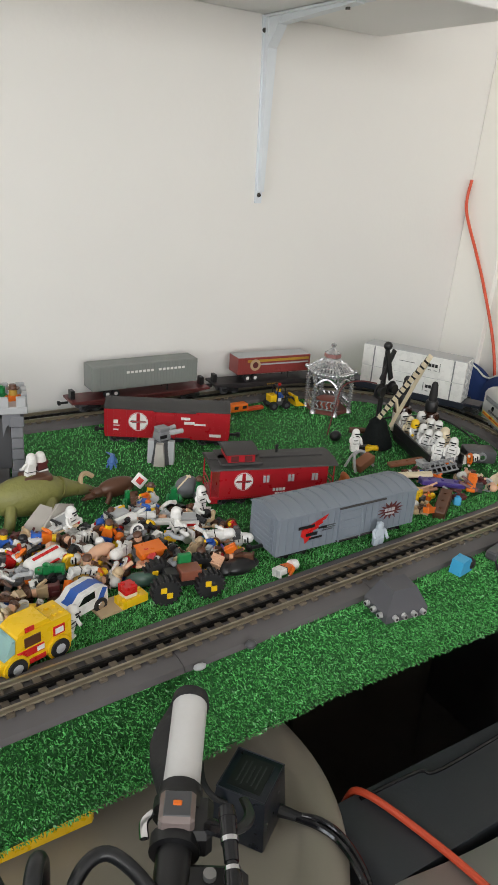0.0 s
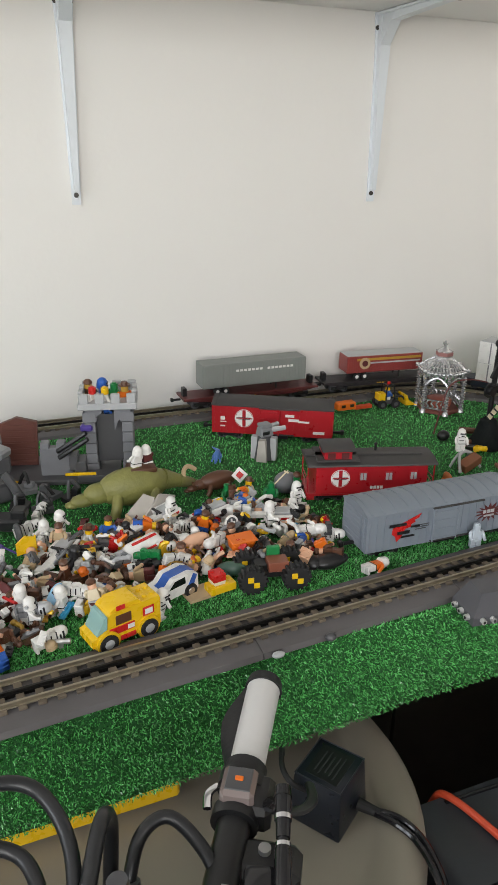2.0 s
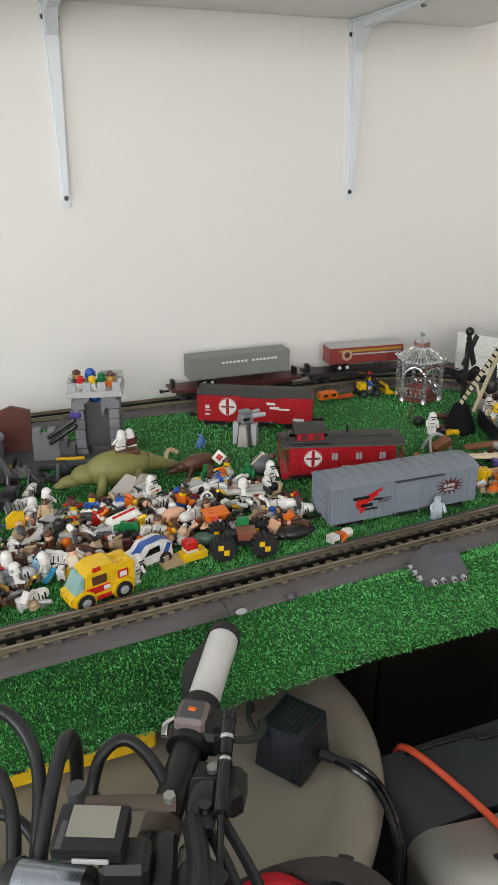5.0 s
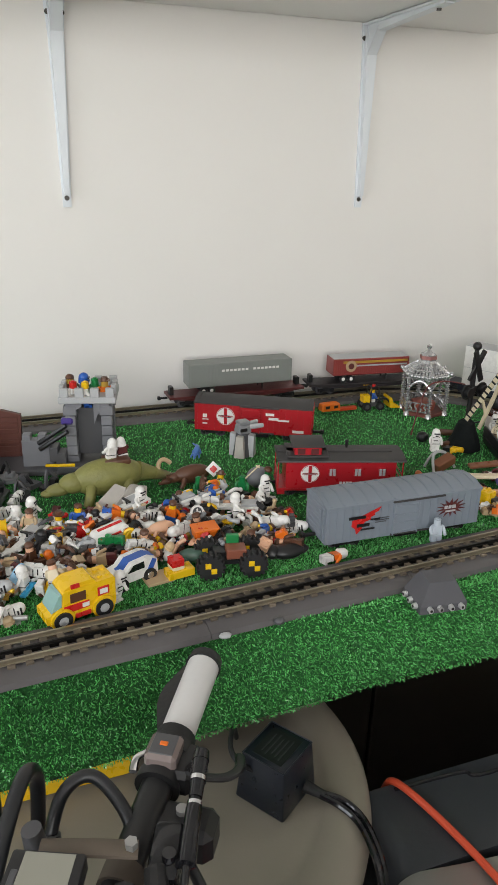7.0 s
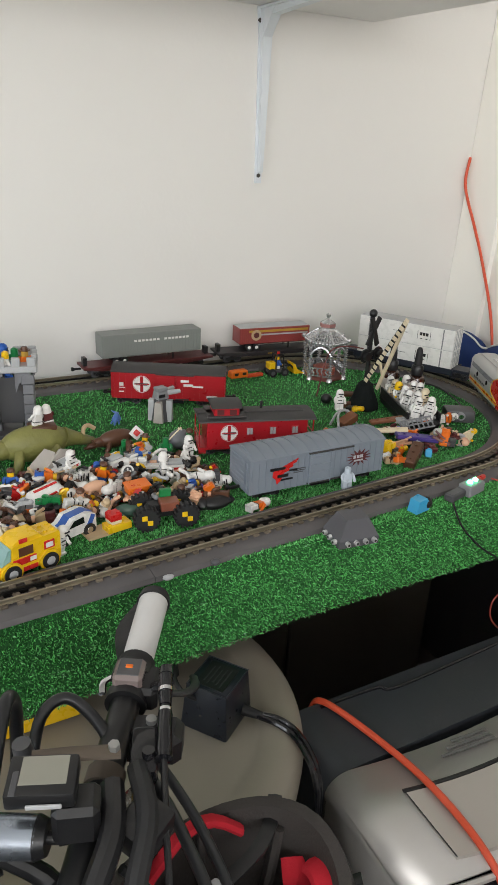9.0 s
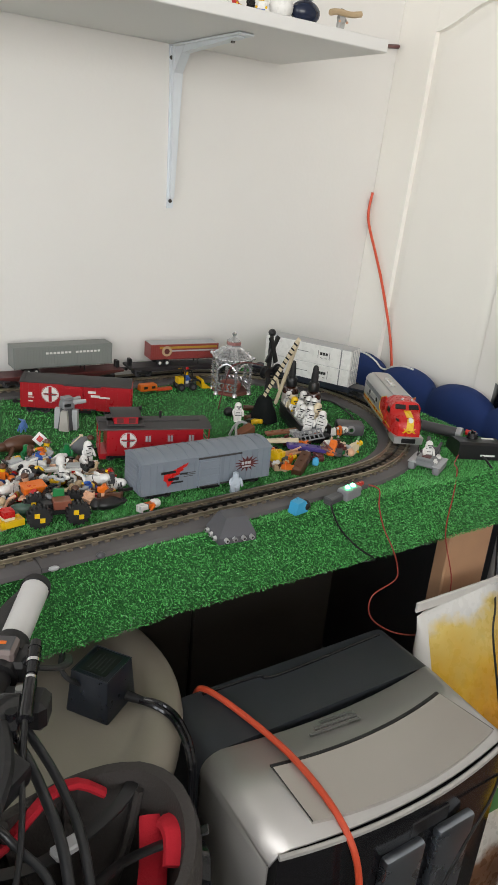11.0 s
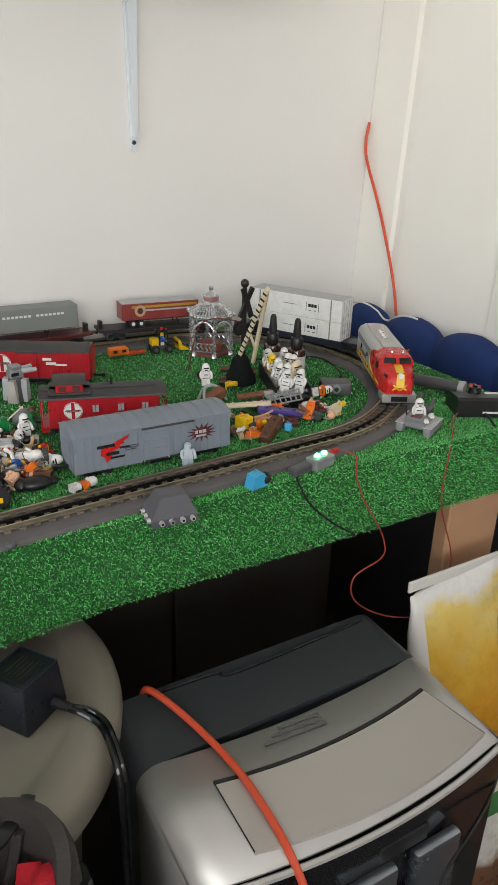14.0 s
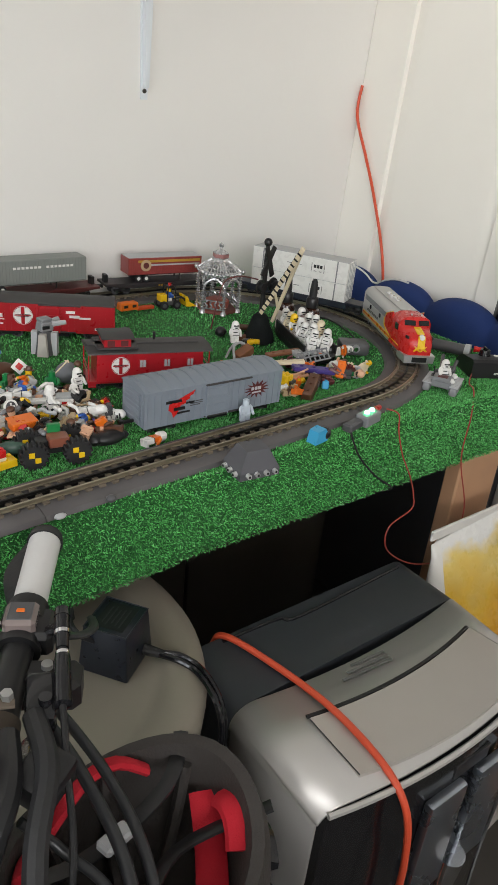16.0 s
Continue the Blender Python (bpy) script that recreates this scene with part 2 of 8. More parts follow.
def panel_door():
    d = thing("door_1", "cream painted moulded door with an arched panel, standing open", "door", pose(0.5004, -0.0002, 0, 0, 2.12, 0), kind="structure")
    y0, y1, h, th = -0.0005, -0.527, 2.03, 0.034
    f = Form()
    f.box((th / 2 + 0.006, (y0 + y1) / 2, h / 2 + 0.01), (th - 0.012, y0 - y1, h))
    part("core", f, DOORPAINT, d)
    st = 0.112
    for k, (a, b) in enumerate(((y0, y0 - st), (y1 + st, y1))):
        part("stile", Form().box((th / 2, (a + b) / 2, h / 2 + 0.01), (th, abs(a - b), h), 0.001), DOORPAINT, d)
    for za, zb in ((0.01, 0.24), (0.44, 0.58)):
        part("rail", Form().box((th / 2, (y0 + y1) / 2, (za + zb) / 2), (th, y0 - y1 - 2 * st, zb - za), 0.003), DOORPAINT, d)
    ya, yb = y0 - st, y1 + st
    arch = [(ya + (yb - ya) * k / 16, 1.525 + 0.046 * (0.5 - 0.5 * math.cos(math.pi * 2 * k / 16)) ** 0.9) for k in range(17)]
    part("rail", Form().prism([(ya, h + 0.01), *arch, (yb, h + 0.01)], 0, th, "x"), DOORPAINT, d)
    # raised panel with wide sloping edges
    f = Form()
    mid = (ya + yb) / 2

    def outline(inset, x):
        k = 1 - inset / (mid - yb)
        top = [(mid + (y - mid) * k, z - inset) for y, z in arch]
        return [f.bm.verts.new((x, y, z)) for y, z in [(mid + (ya - mid) * k, 0.58 + inset), *top, (mid + (yb - mid) * k, 0.58 + inset)]]

    loops = [outline(0.002, 0.0118), outline(0.006, 0.0100), outline(0.013, 0.0076), outline(0.024, 0.0040), outline(0.030, 0.0028), outline(0.034, 0.0026)]
    for a, b in zip(loops, loops[1:]):
        for q in range(len(a)):
            f.bm.faces.new((a[q], a[(q + 1) % len(a)], b[(q + 1) % len(a)], b[q]))
    f.bm.faces.new(loops[-1])
    bmesh.ops.recalc_face_normals(f.bm, faces=f.bm.faces)
    part("raised_panel", f, DOORPAINT, d, smooth=60)
    return d


panel_door()
# metal door post at the end of the panel
ALU = mat("brushed_aluminium", (0.42, 0.42, 0.41), 0.42, 0.7, vary=0.1, scale=40)
f = Form().box((0.010, 0, 1.02), (0.020, 0.026, 2.04), 0.003).box((-0.004, -0.004, 1.02), (0.010, 0.010, 2.04), 0.002)
single("door_post", f, ALU, "grey metal door post beside the open door", "door post", pose(0.512, -0.556, 0, 0, 2.12, 0), kind="structure")


def bracket(x):
    b = thing("shelf_bracket", "white steel shelf bracket screwed to the wall", "shelf bracket", Matrix.Translation((x, 0, 0)), group="brackets under the shelf")
    zt, zb = 1.4215, 1.128
    f = Form()
    f.prism([(-0.016, zt), (0.016, zt), (0.012, zt - 0.05), (0.0065, zb), (-0.0065, zb), (-0.012, zt - 0.05)], -0.0036, 0.0, "y")
    f.prism([(-0.011, zt), (0.011, zt), (0.0035, zb + 0.02), (-0.0035, zb + 0.02)], -0.014, -0.003, "y")
    part("wall_leg", f, STEELWHITE, b)
    f = Form().box((0, -0.125, zt - 0.0018), (0.030, 0.25, 0.0036), 0.0012)
    f.prism([(-0.013, zt - 0.0165), (-0.232, zt - 0.006), (-0.232, zt - 0.003), (-0.003, zt - 0.003)], -0.008, 0.008, "x")
    part("shelf_leg", f, STEELWHITE, b)
    part("brace", Form().prism([(-0.004, zt - 0.004), (-0.05, zt - 0.004), (-0.012, zt - 0.05), (-0.004, zt - 0.06)], -0.009, 0.009, "x"), STEELWHITE, b)
    for zz, dx in ((zt - 0.022, -0.0105), (zt - 0.022, 0.0105), (zb + 0.014, 0)):
        part("screw", Form().cyl((dx, -0.003, zz), (dx, -0.0062, zz), 0.0042, 0.0032, 10), SCREW, b)
    for dy in (0.20,):
        part("screw", Form().cyl((0.004, -dy, zt - 0.003), (0.004, -dy, zt - 0.0105), 0.0036, seg=8), SCREW, b)
    return b


for bx in (-1.04, -0.519, 0.0):
    bracket(bx)
single("shelf", Form().box((-0.605, -0.163, 1.4325), (1.69, 0.322, 0.0205), 0.0015), SHELFWHITE, "white laminated wall shelf on steel brackets", "shelf")

# ---- table and turf ----
TX0, TX1, TY0, TY1 = -1.30, 0.392, -0.690, -0.006
t = thing("table", "plywood train table on pine legs under green turf", "table")
part("tabletop", Form().box(((TX0 + TX1) / 2, (TY0 + TY1) / 2, Z - 0.022), (TX1 - TX0 - 0.02, TY1 - TY0 - 0.02, 0.034), 0.002), PINE, t)
part("apron", Form().box(((TX0 + TX1) / 2, TY0 + 0.036, Z - 0.077), (TX1 - TX0 - 0.06, 0.02, 0.075), 0.002), PINE, t)
for lx, ly in ((0.285, TY0 + 0.035), (0.37, TY1 - 0.06), (-1.22, TY0 + 0.05), (-1.22, TY1 - 0.06)):
    part("leg", Form().box((lx, ly, (Z - 0.04) / 2), (0.112, 0.03, Z - 0.04), 0.003), PINE, t)

# ---- turf mat ----
CX, CY, CR = 0.0, -0.338, 0.285          # centre and radius of the east curve
FRONT = radians(-86)                      # where the curve meets the front straight
FX, FY = CX + CR * math.cos(FRONT), CY + CR * math.sin(FRONT)
FD = Vector((math.sin(FRONT), -math.cos(FRONT)))


def off_track(x, y):
    """Distance of points from the middle of the track."""
    x, y = np.asarray(x, float), np.asarray(y, float)
    d = np.abs(np.hypot(x - CX, y - CY) - CR)
    ang = np.arctan2(y - CY, x - CX)
    arc = np.where((ang > FRONT) & (ang < math.pi / 2), d, 9.0)
    back = np.where(x <= CX, np.abs(y - (CY + CR)), 9.0)
    rx, ry = x - FX, y - FY
    along = rx * FD.x + ry * FD.y
    front = np.where(along >= 0, np.abs(rx * -FD.y + ry * FD.x), 9.0)
    return np.minimum(np.minimum(arc, back), front)


def turf_mat():
    lip = 0.012

    def drop(x):
        return 0.022 * min(1, max(0, (-0.30 - x) / 0.35)) + 0.003 * noise.noise((x * 7, 1, 0))

    f = Form()
    bm = f.bm
    xs = list(np.linspace(TX0, TX1, 40))
    # the sheet runs over the table, round the front edge and down
    ring = [(y, Z) for y in np.linspace(TY1, TY0 + lip, 24)]
    ring += [(TY0 + lip * (1 - math.sin(a)), Z - lip * (1 - math.cos(a))) for a in np.linspace(0.3, math.pi / 2, 5)]
    ring += [(TY0 - 0.002, z) for z in np.linspace(Z - 0.03, Z - 0.102, 5)]
    rows = []
    for x in xs:
        rows.append([bm.verts.new((x, y, z + 0.0012 * noise.noise((x * 9, y * 9, 0)) - drop(x) * max(0, (Z - 0.012 - z) / 0.09))) for y, z in ring])
    for a, b in zip(rows, rows[1:]):
        for i in range(len(ring) - 1):
            bm.faces.new((a[i], a[i + 1], b[i + 1], b[i]))
    # the east end hangs down as well
    end = rows[-1]
    prev = end
    for k in range(1, 7):
        ang = min(1, k / 3) * math.pi / 2
        nxt = [bm.verts.new((TX1 + lip * math.sin(ang), v.co.y, min(v.co.z, Z) - lip * (1 - math.cos(ang)) - max(0, k - 3) * 0.028 * max(0, (v.co.z - (Z - 0.1)) / 0.1))) for v in end]
        for i in range(len(ring) - 1):
            bm.faces.new((prev[i], prev[i + 1], nxt[i + 1], nxt[i]))
        prev = nxt
    bmesh.ops.recalc_face_normals(bm, faces=bm.faces)
    ob = single("turf_mat", f, TURF, "green artificial turf mat draped over the table edge", "turf mat")
    ob.modifiers.new("thickness", "SOLIDIFY").thickness = 0.003
    ob.modifiers["thickness"].offset = -1
    rng = np.random.default_rng(4)

    def field(n, ax, bx, ay, by):
        return rng.uniform(ax, bx, n), rng.uniform(ay, by, n)

    pts, nor = [], []
    for n, ax, bx, ay, by in ((120000, -1.0, TX1, TY0, -0.55), (95000, -1.0, TX1, -0.55, TY1), (6000, TX0, -1.0, TY0, TY1)):
        x, y = field(n, ax, bx, ay, by)
        keep = off_track(x, y) > 0.0375 + rng.uniform(-0.001, 0.0025, n)
        x, y = x[keep], y[keep]
        pts.append(np.stack([x, y, np.full(len(x), Z)], 1))
        nor.append(np.tile([0, 0, 1.0], (len(x), 1)))
    n = 62000
    x = rng.uniform(-1.0, TX1 + 0.008, n)
    z = rng.uniform(Z - 0.105, Z, n)
    z = Z - (Z - z) * (1 + np.clip((-0.30 - x) / 0.35, 0, 1) * 0.022 / 0.102)
    pts.append(np.stack([x, np.full(n, TY0 - 0.002) + np.clip((z - Z + 0.012), 0, 1) * 0.5, z], 1))
    nor.append(np.tile([0, -1.0, 0.25], (n, 1)))
    n = 14000
    y = rng.uniform(TY0, TY1, n)
    z = rng.uniform(Z - 0.08, Z, n)
    pts.append(np.stack([np.full(n, TX1 + 0.011) - np.clip((z - Z + 0.012), 0, 1) * 0.6, y, z], 1))
    nor.append(np.tile([1.0, 0, 0.25], (n, 1)))
    P, N = np.concatenate(pts), np.concatenate(nor)
    m = len(P)
    lean = rng.normal(0, 0.80, (m, 3))
    D = N + lean
    D /= np.linalg.norm(D, axis=1)[:, None]
    low = (D * N).sum(1) < 0.25
    D[low] = (N + 0.3 * lean)[low]
    D /= np.linalg.norm(D, axis=1)[:, None]
    W = np.cross(D, rng.normal(0, 1, (m, 3)))
    W /= np.linalg.norm(W, axis=1)[:, None]
    h = rng.uniform(0.0020, 0.0046, m)[:, None]
    w = rng.uniform(0.00042, 0.00070, m)[:, None]
    bend = D + 0.8 * np.cross(W, D) * rng.uniform(-1, 1, (m, 1))
    bend /= np.linalg.norm(bend, axis=1)[:, None]
    mid, tip = P + D * h * 0.55, P + D * h * 0.55 + bend * h * 0.5
    V = np.stack([P - W * w, P + W * w, mid + W * w * 0.9, mid - W * w * 0.9, tip], 1).reshape(-1, 3)
    base = np.arange(m)[:, None] * 5
    F4 = (base + np.array([0, 1, 2, 3])).tolist()
    F3 = (base + np.array([3, 2, 4])).tolist()
    me = bpy.data.meshes.new("turf_pile")
    me.from_pydata(V.tolist(), [], F4 + F3)
    me.materials.append(BLADE)
    b = part("turf_pile", me, None, ob)
    tagged(b, kind="stuff")


turf_mat()


# ---- track ----
def on_track(s):
    """Point and heading of travel at the arc distance s behind the locomotive's nose."""
    a = radians(-52) + s / CR
    if a < FRONT:
        d = (FRONT - a) * CR
        return Vector((FX + FD.x * d, FY + FD.y * d)), math.atan2(FD.y, FD.x)
    if a <= math.pi / 2:
        return Vector((CX + CR * math.cos(a), CY + CR * math.sin(a))), a - math.pi / 2
    return Vector((CX - (a - math.pi / 2) * CR, CY + CR)), 0.0


S_FRONT = (FRONT - radians(-52)) * CR - 0.98
S_BACK = (math.pi / 2 + radians(52)) * CR + 1.18
track = thing("track", "three rail model railway track on grey plastic roadbed", "track")
SECTION = 0.235
n_sec = int((S_BACK - S_FRONT) / SECTION)


def sweep(s0, s1, prof, step=0.012):
    f = Form()
    n = max(2, int((s1 - s0) / step))
    rings = []
    for k in range(n + 1):
        p, h = on_track(s0 + (s1 - s0) * k / n)
        side = Vector((-math.sin(h), math.cos(h)))
        rings.append([f.bm.verts.new((p.x + side.x * u, p.y + side.y * u, Z + v)) for u, v in prof])
    m = len(prof)
    for a, b in zip(rings, rings[1:]):
        for i in range(m):
            f.bm.faces.new((a[i], a[(i + 1) % m], b[(i + 1) % m], b[i]))
    f.bm.faces.new(rings[0]), f.bm.faces.new(rings[-1][::-1])
    bmesh.ops.recalc_face_normals(f.bm, faces=f.bm.faces)
    return f


for k in range(n_sec):
    a, b = S_FRONT + k * SECTION, S_FRONT + (k + 1) * SECTION - 0.0006
    part("roadbed", sweep(a, b, [(-0.037, 0.0005), (-0.0345, 0.0055), (-0.024, 0.0085), (0.024, 0.0085), (0.0345, 0.0055), (0.037, 0.0005)]), ROADBED, track)
S_END = S_FRONT + n_sec * SECTION
for u, m, w, h in ((-0.0145, RAIL, 0.0011, 0.0155), (0.0145, RAIL, 0.0011, 0.0155), (0.0, RAILBLACK, 0.0010, 0.0150)):
    part("rail", sweep(S_FRONT, S_END, [(u - w * 1.8, 0.0105), (u - w * 1.8, 0.0112), (u - w * 0.5, 0.0118), (u - w * 0.6, h - 0.0012), (u - w, h - 0.001), (u - w, h), (u + w, h), (u + w, h - 0.001), (u + w * 0.6, h - 0.0012), (u + w * 0.5, 0.0118), (u + w * 1.8, 0.0112), (u + w * 1.8, 0.0105)]), m, track)
part("rail_base", sweep(S_FRONT, S_END, [(-0.0019, 0.0085), (-0.0019, 0.0120), (0.0019, 0.0120), (0.0019, 0.0085)]), RAILBLACK, track, "black middle rail base")

# ---- railway cars ----
RT = Z + 0.0155      # top of the rails


def truck(parent, x, z=0.0, wr=0.0075, m=None):
    m = m or BLACK
    f = Form()
    for sy in (-1, 1):
        f.box((0, sy * 0.0195, 0.009), (0.036, 0.004, 0.006), 0.001).box((0, sy * 0.0195, 0.013), (0.014, 0.005, 0.005), 0.001)
        for dx in (-0.0125, 0.0125):
            f.cyl((dx, sy * 0.0212, 0.0078), (dx, sy * 0.0236, 0.0078), 0.0028, seg=8)
    f.box((0, 0, 0.013), (0.010, 0.042, 0.006), 0.001)
    t = part("truck", f, m, parent)
    t.location = (x, 0, z)
    for dx in (-0.0125, 0.0125):
        w = Form()
        for sy in (-1, 1):
            w.cyl((dx, sy * 0.0125, wr), (dx, sy * 0.0165, wr), wr, seg=16).cyl((dx, sy * 0.0120, wr), (dx, sy * 0.0128, wr), wr + 0.0015, seg=16)
        w.cyl((dx, -0.013, wr), (dx, 0.013, wr), 0.0018, seg=8)
        part("wheelset", w, DGREY, t)
    return t


def coupler(parent, x, z):
    s = 1 if x > 0 else -1
    f = Form().box((x + s * 0.007, 0, z), (0.016, 0.004, 0.004), 0.0008).box((x + s * 0.016, 0.001, z), (0.006, 0.008, 0.007), 0.0012)
    part("coupler", f, BLACK, parent)


def ring_logo(parent, x, y, z, r, side):
    """A round badge: white disc with a cross of the car's colour."""
    s = side
    f = Form().cyl((x, y, z), (x, y + s * 0.0006, z), r, seg=28)
    b = part("round_badge", f, WHITE, parent, "white round badge with a red cross")
    f = Form()
    f.box((x, y + s * 0.0007, z + r * 0.5), (r * 0.36, 0.0006, r * 0.86)).box((x, y + s * 0.0007, z - r * 0.5), (r * 0.36, 0.0006, r * 0.86))
    f.box((x, y + s * 0.00068, z), (r * 1.7, 0.0005, r * 0.10))
    for a in range(4):
        ang = radians(45 + 90 * a)
        f.tube([(x + r * 0.93 * math.cos(ang + q), y + s * 0.0006, z + r * 0.93 * math.sin(ang + q)) for q in (-0.5, -0.25, 0, 0.25, 0.5)], 0.0004, 4, 2)
    part("cross", f, RED, b)
    part("badge_bar", Form().box((x, y + s * 0.0009, z + r * 0.10), (r * 1.5, 0.0005, r * 0.05)).box((x, y + s * 0.0009, z - r * 0.10), (r * 1.3, 0.0005, r * 0.05)), BLACK, b)


def bars(parent, rows, y, m, side, name="lettering_bar"):
    f = Form()
    for x, z, w, h in rows:
        f.box((x, y + side * 0.0003, z), (w, 0.0006, h))
    part(name, f, m, parent)


def box_car(name, label, L, W, H, base, body, roofm, m, door_x, rib_n=0, wheels=True, open_door=False, roof_ribs=13):
    """base: height of the floor over the support."""
    c = thing(name, label, "toy train car", m)
    h = L / 2
    f = Form()
    f.prism([(-W / 2, base), (W / 2, base), (W / 2, base + H), (W / 4, base + H + 0.0045), (0, base + H + 0.006), (-W / 4, base + H + 0.0045), (-W / 2, base + H)], -h, h, "x")
    part("body", f, body, c)
    f = Form()
    f.prism([(-W / 2 - 0.0012, base + H - 0.001), (-W / 4, base + H + 0.0042), (0, base + H + 0.0058), (W / 4, base + H + 0.0042), (W / 2 + 0.0012, base + H - 0.001), (W / 2 + 0.0012, base + H + 0.001), (W / 4, base + H + 0.0062), (0, base + H + 0.0078), (-W / 4, base + H + 0.0062), (-W / 2 - 0.0012, base + H + 0.001)], -h - 0.001, h + 0.001, "x")
    roof = part("roof", f, roofm, c)
    for k in range(roof_ribs):
        x = -h + 0.006 + (L - 0.012) * k / (roof_ribs - 1)
        f = Form()
        for sy in (-1, 1):
            f.prism([(0, base + H + 0.0076), (sy * W / 4, base + H + 0.006), (sy * W * 0.49, base + H + 0.0012), (sy * W * 0.49, base + H + 0.0022), (sy * W / 4, base + H + 0.0072), (0, base + H + 0.0088)], x - 0.0013, x + 0.0013, "x")
        part("roof_rib", f, roofm, roof)
    for sx in (-1, 1):
        f = Form()
        for k in range(7):
            f.box((sx * h, 0, base + 0.006 + (H - 0.010) * k / 6), (0.0016, W * 0.86, 0.0022), 0.0006)
        e = part("end_panel", f, body, c)
        part("ladder", Form().box((sx * (h + 0.001), -W * 0.40, base + H * 0.5), (0.001, 0.0012, H * 0.9)).box((sx * (h + 0.001), -W * 0.28, base + H * 0.5), (0.001, 0.0012, H * 0.9)), body, e)
        coupler(c, sx * h, base + 0.001)
    for sy in (-1, 1):
        f = Form().box((door_x, sy * (W / 2 + 0.0008), base + H * 0.48), (L * 0.155, 0.0022, H * 0.90), 0.0006)
        sd = part("sliding_door", f, body, c)
        for k in range(4):
            part("door_rib", Form().box((door_x, sy * (W / 2 + 0.0022), base + H * (0.12 + 0.24 * k)), (L * 0.145, 0.0012, 0.0014), 0.0003), body, sd)
        for dx in (-1, 1):
            part("door_edge", Form().box((door_x + dx * L * 0.079, sy * (W / 2 + 0.001), base + H * 0.48), (0.0022, 0.0034, H * 0.94), 0.0004), body, sd)
        part("door_track", Form().box((door_x + L * 0.08, sy * (W / 2 + 0.0016), base + H * 0.965), (L * 0.34, 0.003, 0.0022), 0.0005), ROOFDARK, c)
        part("door_track", Form().box((door_x + L * 0.06, sy * (W / 2 + 0.0012), base + 0.0018), (L * 0.30, 0.0026, 0.0018), 0.0004), ROOFDARK, c)
        for k in range(rib_n):
            x = -h + 0.004 + (L - 0.008) * k / (rib_n - 1)
            if abs(x - door_x) > L * 0.085:
                part("side_seam", Form().box((x, sy * (W / 2 + 0.0002), base + H * 0.48), (0.0009, 0.0012, H * 0.92)), body, c)
    part("underframe", Form().box((0, 0, base - 0.002), (L * 0.92, W * 0.5, 0.004), 0.001).box((0.01, 0, base - 0.006), (0.03, W * 0.7, 0.006), 0.001), BLACK, c)
    if wheels:
        for sx in (-1, 1):
            truck(c, sx * (h - 0.032), base - 0.0175)
    return c


def lie(x0, y0, x1, y1, W, side=1, z=Z + 0.003):
    """Pose of a car whose near bottom edge runs from one point to the other."""
    a = math.atan2(y1 - y0, x1 - x0)
    n = Vector((-math.sin(a), math.cos(a))) * W / 2
    return pose((x0 + x1) / 2 + n.x, (y0 + y1) / 2 + n.y, z, 0, 0, math.degrees(a))


# grey box car that stands on the turf
gL, gW, gH = 0.206, 0.056, 0.046
gc = box_car("grey_box_car", "grey model railway box car standing on the turf", gL, gW, gH, 0.010, CARGREY, CARGREY, lie(-0.317, -0.583, -0.112, -0.586, gW), 0.0, 22, wheels=False)
for sx in (-1, 1):
    truck(gc, sx * 0.072, -0.0035)
y = -gW / 2 - 0.0003
wing = Form().prism([(-0.070, 0.037), (-0.034, 0.051), (-0.037, 0.046), (-0.042, 0.044), (-0.041, 0.041), (-0.047, 0.039), (-0.046, 0.036), (-0.054, 0.034), (-0.058, 0.024), (-0.064, 0.019), (-0.066, 0.026), (-0.071, 0.030)], y, y - 0.0008, "y")
part("wing_badge", wing, BRED, gc, "red wing shaped badge")
bars(gc, [(-0.064, 0.0405, 0.022, 0.0035), (-0.041, 0.0360, 0.012, 0.0022), (-0.056, 0.030, 0.016, 0.0040), (-0.050, 0.0245, 0.018, 0.0022)], y - 0.0009, BLACK, -1)
bars(gc, [(-0.031, 0.036, 0.018, 0.0010), (-0.031, 0.0335, 0.018, 0.0010), (-0.033, 0.031, 0.014, 0.0010)], y, DGREY, -1, "small_print")
burst = [((0.062 + (0.018 if k % 2 else 0.009) * math.cos(2 * math.pi * k / 28) * 1.15), 0.036 + (0.0125 if k % 2 else 0.006) * math.sin(2 * math.pi * k / 28)) for k in range(28)]
part("burst_badge", Form().prism(burst, y, y - 0.0007, "y"), MAROON, gc, "dark red star burst badge")
bars(gc, [(0.0545, 0.0375, 0.004, 0.0042), (0.0600, 0.0375, 0.004, 0.0042), (0.0655, 0.0375, 0.005, 0.0042), (0.061, 0.0320, 0.014, 0.0022)], y - 0.0008, LGREY, -1)

# red box car further back
rL, rW, rH = 0.190, 0.054, 0.046
rc = box_car("red_box_car", "red model railway box car with a dark roof on the turf", rL, rW, rH, 0.010, RED, ROOFDARK, lie(-0.358, -0.170, -0.190, -0.262, rW), -0.004, 20, open_door=False, wheels=False, roof_ribs=2)
for sx in (-1, 1):
    truck(rc, sx * 0.068, -0.0035)
y = -rW / 2 - 0.0003
# black strip on the closed side stands for shade inside the door opening
part("door_gap", Form().box((-0.014, y, 0.035), (0.012, 0.0012, 0.036)), BLACK, rc, "black strip standing for the shade in the half open door")
ring_logo(rc, -0.044, y, 0.036, 0.0148, -1)
bars(rc, [(-0.078, 0.035, 0.007, 0.006), (-0.077, 0.029, 0.010, 0.0015), (-0.078, 0.022, 0.008, 0.0022), (0.028, 0.044, 0.014, 0.0042), (0.034, 0.037, 0.016, 0.0044), (0.050, 0.035, 0.018, 0.0030), (0.074, 0.018, 0.018, 0.0045)], y, WHITE, -1)


